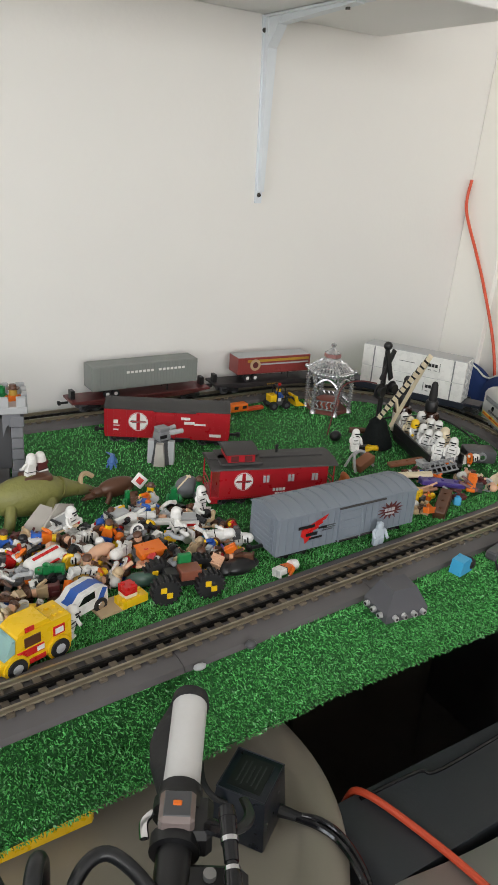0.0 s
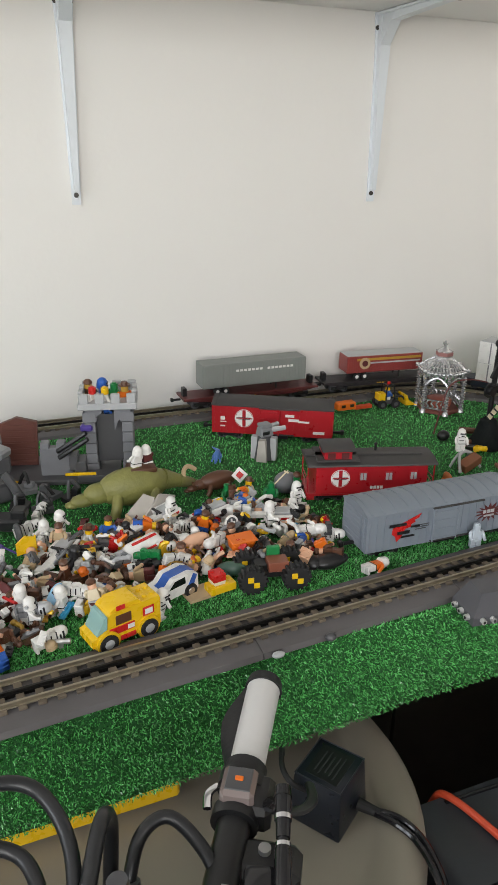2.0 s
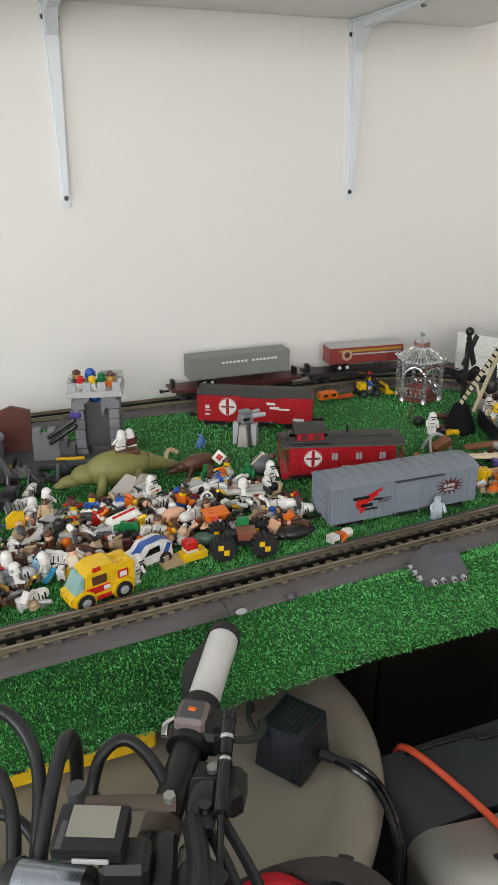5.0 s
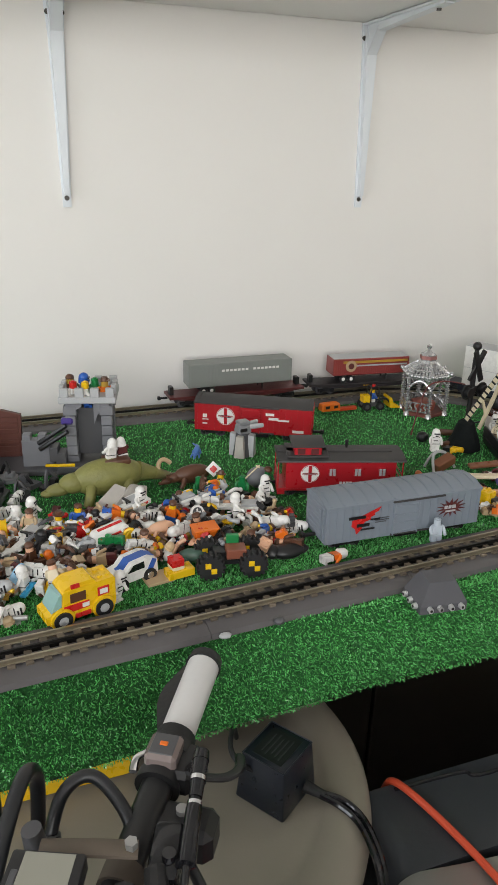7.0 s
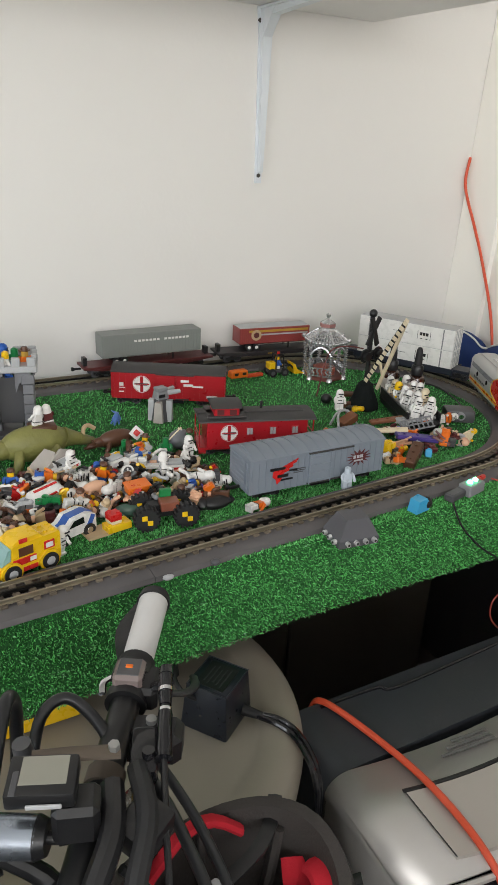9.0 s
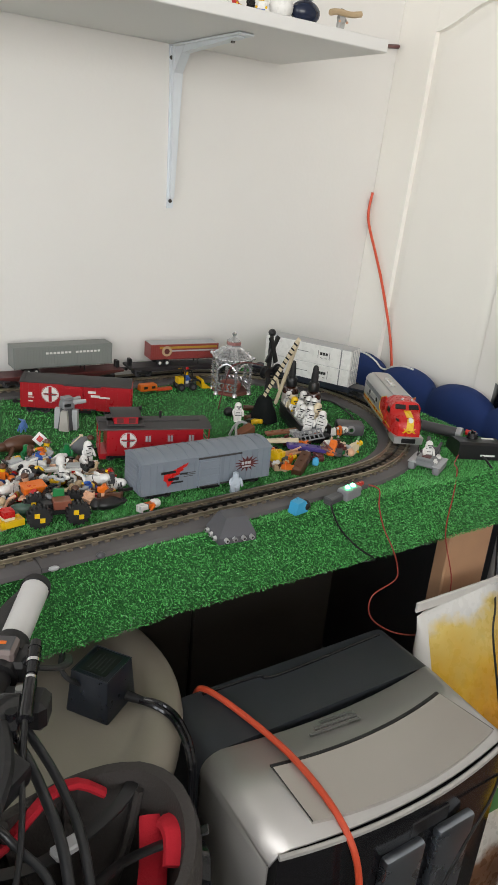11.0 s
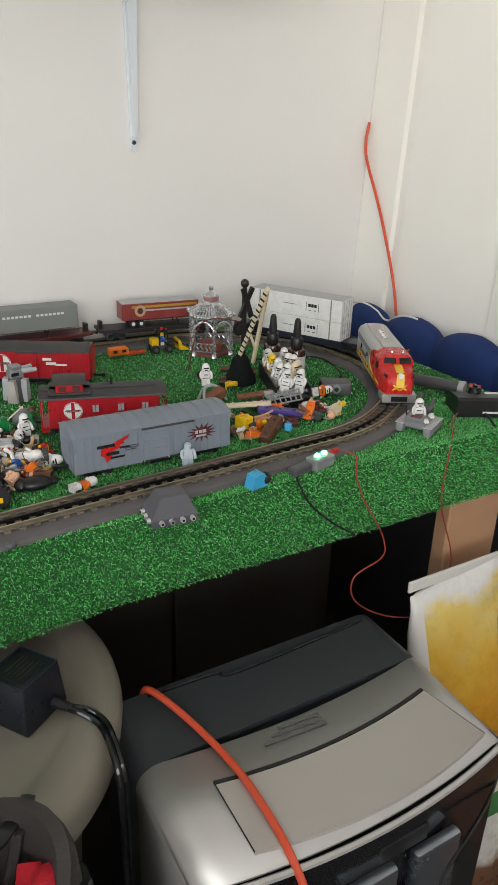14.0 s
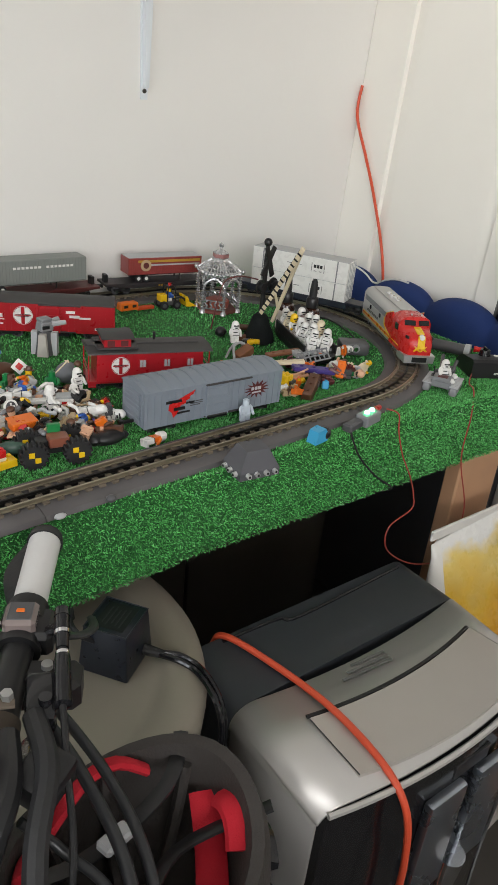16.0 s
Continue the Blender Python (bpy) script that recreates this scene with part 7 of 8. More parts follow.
for a in range(4):
    part("buttress", Form().prism([(-0.008, 0), (0.008, 0), (0.005, 0.034), (-0.005, 0.034)], -0.019, -0.010, "y"), LGREY if a % 2 == 0 else WEATHER, c).rotation_euler = (radians(0), 0, radians(90 * a + 45))
part("core", Form().lathe([(0.016, 0), (0.010, 0.036), (0.0, 0.036)], seg=12), DGREY, c)
part("turret_head", Form().box((0, 0, 0.043), (0.022, 0.020, 0.014), 0.002, taper=(0.85, 0.8)).box((0, 0, 0.0525), (0.018, 0.016, 0.005), 0.001), MGREY, c)
part("barrel", Form().cyl((0.006, -0.004, 0.045), (0.030, -0.010, 0.046), 0.0045, 0.0035, 10).cyl((0.006, 0.004, 0.045), (0.030, 0.010, 0.046), 0.0045, 0.0035, 10), LGREY, c)
part("visor", Form().box((-0.004, -0.0105, 0.043), (0.012, 0.002, 0.005), 0.0006), BLACK, c)


# castle with a tower
def castle():
    c = thing("toy_castle", "grey toy castle tower with brown wall and figures on top", "toy castle", pose(-0.566, -0.232, G, 0, 0, -14) @ Matrix.Scale(1.20, 4))
    part("base_plate", Form().box((-0.035, 0.0, 0.003), (0.15, 0.075, 0.006), 0.001).box((0.020, -0.034, 0.009), (0.055, 0.018, 0.008), 0.001), DGREY, c)
    part("yellow_edge", Form().box((-0.004, -0.040, 0.0145), (0.034, 0.003, 0.003), 0.0004), YELLOW, c)
    part("yellow_edge", Form().box((-0.085, -0.0385, 0.0065), (0.030, 0.003, 0.003), 0.0004), YELLOW, c)
    for x, y in ((0.008, -0.014), (0.050, -0.014), (0.008, 0.022), (0.050, 0.022)):
        for k in range(6):
            z = 0.012 + k * 0.0125
            part("pillar_block", Form().box((x, y, z), (0.013 + (0.003 if k in (0, 5) else 0), 0.013, 0.0120), 0.0008, taper=(0.92, 1)), STONE, c)
        part("arch", Form().prism([(-0.0085, 0.058), (-0.004, 0.070), (0.010, 0.080), (0.010, 0.084), (-0.0085, 0.084)], y - 0.0062, y + 0.0062, "y"), STONE, c).location = (x + (0.004 if x < 0.03 else -0.006), 0, 0)
    part("battlement_floor", Form().box((0.029, 0.004, 0.088), (0.066, 0.056, 0.008), 0.001), LGREY, c)
    for k in range(4):
        for y in (-0.021, 0.029):
            part("merlon", Form().box((0.003 + 0.0175 * k, y, 0.097), (0.010, 0.006, 0.011), 0.0008), LGREY, c)
    for y in (-0.006, 0.012):
        for x in (-0.001, 0.059):
            part("merlon", Form().box((x, y, 0.097), (0.006, 0.010, 0.011), 0.0008), LGREY, c)
    # solid dark block stands for the shade between the pillars
    part("dark_niche", Form().box((0.029, 0.006, 0.045), (0.030, 0.026, 0.06), 0.001), DGREY, c)
    part("low_wall", Form().box((-0.032, -0.016, 0.022), (0.036, 0.012, 0.034), 0.001).box((-0.044, -0.016, 0.042), (0.010, 0.012, 0.008), 0.001).box((-0.026, -0.016, 0.042), (0.010, 0.012, 0.008), 0.001), STONE, c)
    part("stair", Form().box((-0.004, -0.022, 0.016), (0.012, 0.02, 0.02), 0.0008).box((-0.012, -0.022, 0.024), (0.010, 0.02, 0.018), 0.0008), DGREY, c)
    part("brown_wall", Form().prism([(-0.095, 0.004), (-0.058, 0.004), (-0.055, 0.060), (-0.078, 0.066), (-0.098, 0.058)], 0.010, 0.016, "y"), plastic("brick_brown", (0.10, 0.030, 0.020), 0.5), c, "dark brown brick wall panel")
    for k in range(7):
        part("wall_course", Form().box((-0.077, 0.0096, 0.010 + 0.0074 * k), (0.036, 0.0012, 0.0052), 0.0003), MATS["brick_brown"], c)
    part("broken_wall", Form().box((-0.105, -0.010, 0.018), (0.022, 0.02, 0.03), 0.003, m=pose(0, 0, 0, 6, 10, 20)).box((-0.112, -0.018, 0.040), (0.016, 0.014, 0.020), 0.002, m=pose(0, 0, 0, 0, 20, 40)), MGREY, c)
    part("rail", Form().cyl((-0.03, -0.024, 0.036), (0.004, -0.030, 0.060), 0.0028, seg=8).cyl((-0.028, -0.028, 0.030), (0.006, -0.034, 0.054), 0.0028, seg=8), BLACK, c)
    part("blue_roof", Form().box((0.004, -0.018, 0.062), (0.014, 0.010, 0.008), 0.002), PURPLE, c)


castle()
mt = pose(-0.566, -0.232, G, 0, 0, -14) @ Matrix.Scale(1.20, 4)
for dx, dy, cols, st in ((0.012, -0.006, (BRED, WHITE, WHITE), "plain"), (0.026, -0.008, (YELLOW, WHITE, BLUE), "plain"), (0.036, 0.006, (GREEN, GREEN, GREEN), "plain"), (0.048, 0.0, (GOLD, ORANGE, BROWN), "hat"), (0.006, 0.014, (GOLD, BROWN, BROWN), "hair"), (0.022, 0.016, (BLUE, BLUE, DGREY), "helmet")):
    _posed(*cols, st, mt @ pose(dx, dy, 0.076, 0, 0, dx * 4000), "toy figure standing on the castle tower", "figures on the tower")
c = thing("toy_cannon", "dark grey toy walker beside the castle", "toy cannon", pose(-0.690, -0.285, G, 0, 0, 20))
part("mount", Form().box((0, 0, 0.012), (0.03, 0.03, 0.024), 0.003, taper=(0.7, 0.7)), DGREY, c)
part("leg", Form().tube([(0.006, -0.010, 0.04), (0.014, -0.02, 0.02), (0.02, -0.028, 0.0)], 0.006, 8, 3), DGREY, c)
part("leg", Form().tube([(-0.006, 0.010, 0.04), (-0.014, 0.02, 0.02), (-0.02, 0.026, 0.0)], 0.006, 8, 3), DGREY, c)
part("gun_body", Form().box((0, 0, 0.050), (0.036, 0.024, 0.026), 0.004).cyl((-0.01, -0.01, 0.055), (-0.03, -0.035, 0.06), 0.004, seg=8), DGREY, c)
part("armour", Form().box((0.006, -0.006, 0.068), (0.024, 0.020, 0.012), 0.003, m=pose(0, 0, 0, 10, 0, 30)), MGREY, c)
for x, y, rz in ((-0.655, -0.372, 60), (-0.700, -0.365, 150), (-0.680, -0.400, 20)):
    trooper(x, y, rz, G + 0.002, 0, 80)
c = thing("toy_walker", "dark broken toy walker beyond the heap", "toy vehicle", pose(-0.690, -0.375, G, 0, 0, -20))
part("hull", Form().box((0, 0, 0.014), (0.05, 0.026, 0.016), 0.003).box((0.02, 0.0, 0.026), (0.018, 0.018, 0.012), 0.002), BLACK, c)
part("leg", Form().tube([(-0.018, -0.012, 0.014), (-0.026, -0.026, 0.02), (-0.03, -0.036, 0.0)], 0.004, 6, 3), DGREY, c)
part("leg", Form().tube([(0.018, -0.012, 0.014), (0.024, -0.026, 0.02), (0.03, -0.034, 0.0)], 0.004, 6, 3), DGREY, c)

# dark wreckage round the castle and beyond the lizard
rw = random.Random(8)
for x, y, rz, m in ((-0.640, -0.338, 20, DGREY), (-0.668, -0.322, 70, BLACK), (-0.715, -0.330, -30, BLACK), (-0.628, -0.300, 130, DGREY), (-0.742, -0.392, 10, BLACK), (-0.655, -0.268, -50, MGREY), (-0.600, -0.318, 40, BLACK), (-0.735, -0.300, 95, DGREY)):
    c = thing("toy_wreck", "dark broken toy vehicle piece near the castle", "toy part", pose(x, y, G, rw.uniform(-6, 6), rw.uniform(-6, 6), rz), group="dark pieces near the castle")
    w = rw.uniform(0.026, 0.042)
    part("plate", Form().prism([(-w / 2, -0.010), (w * 0.3, -0.012), (w / 2, 0.002), (w * 0.2, 0.013), (-w * 0.45, 0.009)], 0.001, 0.007, "z"), m, c)
    part("strut", Form().tube([(-w * 0.3, 0, 0.004), (-w * 0.1, 0.004, rw.uniform(0.016, 0.030)), (w * 0.25, -0.003, rw.uniform(0.012, 0.022))], 0.0026, 6, 3), BLACK if m is not BLACK else DGREY, c)
    part("block", Form().box((w * 0.18, 0, 0.011), (0.012, 0.010, rw.uniform(0.008, 0.014)), 0.0012, m=pose(0, 0, 0, 0, 0, 20)), m, c)

# digger, orange sledge
c = thing("toy_digger", "yellow toy loader with raised front bucket", "toy vehicle", pose(-0.012, -0.130, G, 0, 0, -4))
part("chassis", Form().box((0, 0, 0.010), (0.034, 0.020, 0.007), 0.001), DGREY, c)
part("bonnet", Form().box((-0.010, 0, 0.020), (0.016, 0.018, 0.013), 0.001), YELLOW, c)
part("cab_frame", Form().tube([(-0.004, -0.009, 0.014), (-0.003, -0.009, 0.040), (0.010, -0.009, 0.040), (0.013, -0.009, 0.014)], 0.0014, 6, 3).tube([(-0.004, 0.009, 0.014), (-0.003, 0.009, 0.040), (0.010, 0.009, 0.040), (0.013, 0.009, 0.014)], 0.0014, 6, 3).box((0.004, 0, 0.041), (0.016, 0.020, 0.002), 0.0004), BLACK, c)
part("beacon", Form().cyl((0.004, 0, 0.042), (0.004, 0, 0.046), 0.003, seg=10), BRED, c)
for x in (-0.012, 0.014):
    for y in (-0.011, 0.011):
        wheel(c, x, y, 0.0075, 0.0078, 0.007, DGREY)
part("arm", Form().tube([(0.006, -0.008, 0.018), (0.026, -0.008, 0.020), (0.036, -0.008, 0.010)], 0.002, 6, 3).tube([(0.006, 0.008, 0.018), (0.026, 0.008, 0.020), (0.036, 0.008, 0.010)], 0.002, 6, 3), BLACK, c)
part("bucket", Form().prism([(0.034, 0.003), (0.058, 0.002), (0.050, 0.006), (0.040, 0.012), (0.036, 0.022), (0.032, 0.022)], -0.014, 0.014, "y"), YELLOW, c, "yellow bucket")
_posed(YELLOW, BLUE, WHITE, "hat", pose(-0.009, -0.130, G + 0.008, 0, 0, 90), "toy driver figure seated in the loader")
c = thing("toy_trolley", "orange toy trolley behind the loader", "toy vehicle", pose(-0.090, -0.132, G, 0, 0, 2))
part("tub", Form().box((-0.006, 0, 0.012), (0.038, 0.018, 0.014), 0.002, taper=(0.94, 0.9)), ORANGE, c)
part("tow_bar", Form().box((0.030, 0, 0.005), (0.036, 0.010, 0.006), 0.001), plastic("red_orange", (0.55, 0.07, 0.02), 0.35), c)
part("slot", Form().box((-0.014, -0.0088, 0.013), (0.008, 0.001, 0.005)).box((0.003, -0.0088, 0.013), (0.008, 0.001, 0.005)), BLACK, c)


# lattice gazebo
def gazebo():
    c = thing("toy_gazebo", "silver lattice toy gazebo with a pointed roof", "toy gazebo", pose(0.073, -0.172, G, 0, 0, 12) @ Matrix.Scale(1.03, 4))
    GAZ = mat("silver_lattice", (0.56, 0.56, 0.57), 0.26, 0.7, vary=0.2, scale=80)
    part("floor", Form().lathe([(0.039, 0), (0.039, 0.004), (0.036, 0.006), (0, 0.006)], seg=6), plastic("brick_red", (0.17, 0.055, 0.042), 0.5), c)
    part("bench", Form().lathe([(0.020, 0.006), (0.022, 0.020), (0.017, 0.022), (0, 0.022)], seg=6), plastic("bench_red", (0.30, 0.075, 0.05), 0.5), c)
    R = 0.0385
    for k in range(6):
        a, b = 2 * math.pi * k / 6, 2 * math.pi * (k + 1) / 6
        x, y, x2, y2 = R * math.cos(a), R * math.sin(a), R * math.cos(b), R * math.sin(b)

        def on(q, z, out=1.0):
            return ((x + (x2 - x) * q) * out, (y + (y2 - y) * q) * out, z)

        f = Form().cyl((x, y, 0), (x, y, 0.070), 0.0020, seg=7)
        for j in range(13):
            f.lathe([(0.0020, 0), (0.0047, 0.0013), (0.0020, 0.0027)], (x, y, 0.008 + 0.0043 * j), 9)
        f.lathe([(0.0060, 0), (0.0050, 0.005), (0.0022, 0.008)], (x, y, 0), 9)
        part("column", f, GAZ, c)
        if k != 4:
            part("railing", Form().cyl(on(0, 0.024), on(1, 0.024), 0.0013, seg=6).cyl(on(0, 0.009), on(1, 0.009), 0.0013, seg=6), GAZ, c)
            for q in (0.12, 0.34, 0.56, 0.78):
                part("railing_scroll", Form().tube([on(q, 0.009), on(q + 0.10, 0.013), on(q, 0.018), on(q + 0.10, 0.024)], 0.0015, 5, 3), GAZ, c)
        part("arch_band", Form().tube([on(q, 0.050 + 0.014 * math.sin(math.pi * q)) for q in np.linspace(0, 1, 7)], 0.0024, 6, 1), GAZ, c)
        part("arch_scroll", Form().tube([on(0.08, 0.056), on(0.20, 0.060), on(0.12, 0.066), on(0.26, 0.067)], 0.0016, 5, 3).tube([on(0.92, 0.056), on(0.80, 0.060), on(0.88, 0.066), on(0.74, 0.067)], 0.0016, 5, 3), GAZ, c)
        part("eave", Form().cyl(on(0, 0.068), on(1, 0.068), 0.0021, seg=6).cyl(on(0, 0.074, 1.05), on(1, 0.074, 1.05), 0.0018, seg=6), GAZ, c)
        for q in (0.10, 0.26, 0.42, 0.58, 0.74, 0.90):
            part("eave_bead", Form().ball(on(q, 0.071, 1.05), 0.0036, 7), GAZ, c)
            part("roof_bar", Form().tube([on(q, 0.074), on(q, 0.083, 0.72), on(q, 0.089, 0.42)], 0.0018, 5, 2), GAZ, c)
        for zz, o in ((0.079, 0.84), (0.0845, 0.64)):
            part("roof_ring", Form().tube([on(q, zz + 0.0015 * (j % 2), o) for j, q in enumerate(np.linspace(0, 1, 9))], 0.0017, 5, 1), GAZ, c)
        part("roof_rib", Form().cyl((x * 1.08, y * 1.08, 0.073), (x * 0.40, y * 0.40, 0.091), 0.0024, seg=7).ball((x * 1.13, y * 1.13, 0.0745), 0.0040, 9), GAZ, c)
    part("roof", Form().lathe([(0.036, 0.0700), (0.016, 0.0855), (0.015, 0.0865), (0, 0.0865)], seg=6), mat("grey_lattice_roof", (0.26, 0.25, 0.245), 0.45, 0.3, vary=0.6, scale=220), c)
    part("cupola", Form().lathe([(0.017, 0.088), (0.013, 0.094), (0.014, 0.096), (0.0135, 0.103), (0.015, 0.104), (0.006, 0.109), (0.0025, 0.113), (0.0045, 0.116), (0.0045, 0.119), (0.0, 0.122)], seg=6), GAZ, c)
    part("cupola_band", Form().lathe([(0.0140, 0.0965), (0.0148, 0.0965), (0.0148, 0.1025), (0.0140, 0.1025)], seg=6), plastic("rose_red", (0.32, 0.14, 0.13), 0.5), c)


gazebo()

# crossing gate, signal, dropper bottles
c = thing("crossing_gate", "black and cream striped toy crossing gate, raised", "toy crossing gate", pose(0.040, -0.345, G))
f = Form()
rings = []
for k, (r, z) in enumerate(((0.027, 0), (0.026, 0.006), (0.021, 0.018), (0.016, 0.032), (0.013, 0.042), (0.007, 0.047))):
    rings.append([f.bm.verts.new((r * math.cos(a) * (1 + 0.14 * noise.noise((k * 1.7, a * 2, 4))), r * math.sin(a) * (1 + 0.14 * noise.noise((k * 1.3, a * 2, 9))), z)) for a in np.linspace(0, 2 * math.pi, 17)[:-1]])
for p, q in zip(rings, rings[1:]):
    for j in range(16):
        f.bm.faces.new((p[j], p[(j + 1) % 16], q[(j + 1) % 16], q[j]))
f.bm.faces.new(rings[-1]), f.bm.faces.new(rings[0][::-1])
bmesh.ops.recalc_face_normals(f.bm, faces=f.bm.faces)
part("base", f, plastic("dark_rock", (0.006, 0.008, 0.008), 0.85, bump=0.5, spec=0.2), c, "black rock shaped base", smooth=30)
a0, a1 = Vector((-0.002, 0.004, 0.040)), Vector((-0.016, -0.102, 0.177))
d = (a1 - a0).normalized()
boom = part("boom", Form().tube([a0, (a0 + a1) / 2, a1], 0.0042, 4, 2, flat=1.3), CREAM, c)
for k in range(13):
    p = a0 + (a1 - a0) * (0.05 + 0.0735 * k)
    part("boom_stripe", Form().tube([p, p + d * 0.0018, p + d * 0.0036], 0.0047, 4, 1, flat=1.27), BLACK, boom)
a2 = Vector((0.018, -0.010, 0.034))
part("brace", Form().tube([a2, (a2 + a1) / 2, a1], 0.0036, 4, 2, flat=1.2), CREAM, c)
part("brace", Form().tube([a0 * 0.6 + a1 * 0.4, a2 * 0.8 + a1 * 0.2], 0.0026, 4, 1), CREAM, c)
c = thing("crossing_signal", "black toy crossbuck signal on a post", "toy signal", pose(0.054, -0.328, G, 0, 0, 12) @ Matrix.Scale(1.16, 4))
part("post", Form().cyl((0, 0, 0), (0, 0, 0.122), 0.0036, seg=10).lathe([(0.012, 0), (0.011, 0.014), (0.005, 0.02)], seg=12), BLACK, c)
for t, dy in ((30, -0.004), (-22, -0.006)):
    part("cross_board", Form().box((0, 0, 0), (0.0085, 0.003, 0.046), 0.0006), BLACK, c).matrix_local = pose(0, dy, 0.112, 0, t, 0)
part("lamp_bar", Form().box((0, -0.002, 0.078), (0.034, 0.006, 0.009), 0.002), BLACK, c)
for x in (-0.014, 0.014):
    part("lamp", Form().cyl((x, -0.004, 0.077), (x, -0.006, 0.077), 0.0105, seg=16).cyl((x, -0.005, 0.077), (x, -0.012, 0.077), 0.0070, seg=14), BLACK, c)
part("bell", Form().ball((0, 0, 0.138), 0.0062, 10).cyl((0, 0, 0.12), (0, 0, 0.134), 0.003, seg=8), BLACK, c)
part("lead", Form().tube([(-0.012, 0.002, 0.086), (-0.040, 0.010, 0.092), (-0.062, 0.020, 0.086), (-0.075, 0.02, 0.060), (-0.085, 0.02, 0.02)], 0.0010, 5, 5), MAROON, c)
AMBER = plastic("amber_glass", (0.040, 0.014, 0.008), 0.10, spec=0.8)
for x, y, lab in ((0.118, -0.318, TAN), (0.140, -0.360, LGREY)):
    c = thing("dropper_bottle", "amber glass dropper bottle with pale label, black cap", "bottle", pose(x, y, G) @ Matrix.Scale(1.12, 4))
    part("glass", Form().lathe([(0.0130, 0), (0.0138, 0.002), (0.0138, 0.038), (0.0120, 0.043), (0.0075, 0.046), (0, 0.046)], seg=20), AMBER, c, "amber brown glass")
    part("paper_label", Form().lathe([(0.0142, 0.004), (0.0144, 0.004), (0.0144, 0.034), (0.0142, 0.034)], seg=20), mat("paper_" + lab.name, (0.60, 0.55, 0.50) if lab is TAN else (0.64, 0.63, 0.62), 0.7, vary=0.3, scale=90), c, "pale paper label")
    cap = part("cap", Form().lathe([(0.0090, 0.046), (0.0094, 0.047), (0.0094, 0.060), (0.0080, 0.062), (0, 0.062)], seg=18), BLACK, c)
    part("bulb", Form().lathe([(0.0060, 0.062), (0.0062, 0.070), (0.0052, 0.080), (0.0048, 0.086), (0.0030, 0.090), (0, 0.091)], seg=16), RUBBER, cap)
# troop boat: black tray with packed white figures
c = thing("toy_tray", "black toy tray packed with white toy figures", "toy vehicle", pose(0.079, -0.418, G, 0, 0, 70) @ Matrix.Scale(1.12, 4))
part("hull", Form().box((0, 0, 0.009), (0.125, 0.046, 0.016), 0.003, taper=(1.06, 1.1)), BLACK, c)
for sy in (-1, 1):
    part("side_board", Form().box((0, sy * 0.024, 0.022), (0.120, 0.003, 0.014), 0.0006), BLACK, c)
mt = pose(0.079, -0.418, G + 0.019, 0, 0, 70) @ Matrix.Scale(1.10, 4)
rr = random.Random(3)
for i in range(7):
    for j in range(2):
        h, t, l = (WHITE, WHITE, WHITE) if rr.random() < 0.72 else rr.choice(((WHITE, ORANGE, WHITE), (CREAM, CREAM, TAN), (YELLOW, WHITE, WHITE)))
        _posed(h, t, l, "helmet", mt @ pose(-0.052 + 0.0172 * i, -0.011 + 0.022 * j + rr.uniform(-0.002, 0.002), rr.uniform(-0.002, 0.005), rr.uniform(-10, 10), rr.uniform(-10, 10), -100 + rr.uniform(-30, 30)), "white toy figure standing packed in the black tray", "figures in the tray")
c = thing("toy_tank_car", "dark grey toy tank turret beside the tray", "toy vehicle", pose(0.150, -0.462, G, 0, 0, -30))
part("hull", Form().box((0, 0, 0.012), (0.05, 0.034, 0.022), 0.005, seg=2), DGREY, c)
part("port", Form().cyl((0, -0.017, 0.014), (0, -0.020, 0.014), 0.007, seg=14), MGREY, c)
part("port_eye", Form().cyl((0, -0.0195, 0.014), (0, -0.021, 0.014), 0.0038, seg=12), CHROME, c)

# crate, trooper, logs and the colourful jumble behind the box car
trooper(-0.050, -0.395, -20, G + 0.024)
c = thing("toy_crate", "brown open toy crate with grey stand", "toy crate", pose(-0.046, -0.404, G, 0, 0, 10))
part("stand", Form().tube([(-0.020, -0.012, 0), (-0.012, 0, 0.022), (0.010, 0, 0.022), (0.022, -0.012, 0)], 0.0022, 6, 3).tube([(-0.016, 0.012, 0), (-0.010, 0.004, 0.022), (0.010, 0.004, 0.022), (0.018, 0.012, 0)], 0.0022, 6, 3), LGREY, c)
part("crate_board", Form().box((0.002, -0.008, 0.010), (0.034, 0.016, 0.014), 0.001, m=pose(0, 0, 0, 10, -18, 0)), plastic("rust_brown", (0.22, 0.085, 0.04), 0.5), c)
_posed(YELLOW, YELLOW, BLACK, "plain", pose(0.000, -0.352, G + 0.005, 80, 0, 30), "small yellow toy figure lying behind the crate")
for x, y, rz, L in ((0.040, -0.335, 6, 0.07), (0.060, -0.300, -30, 0.06), (0.020, -0.470, -25, 0.06)):
    single("toy_log", Form().cyl((-L / 2, 0, 0.005), (L / 2, 0, 0.005), 0.0055, 0.005, 9), BROWN, "brown toy log lying on the turf", "toy log", pose(x, y, G, 0, 0, rz), group="logs")
single("toy_rubble", Form().ball((0, 0, 0.006), 0.010, 9, (1.1, 0.9, 0.9)).ball((0.008, 0.004, 0.004), 0.006, 8), BLACK, "small black toy lump on the turf", "toy lump", pose(-0.008, -0.300, G))
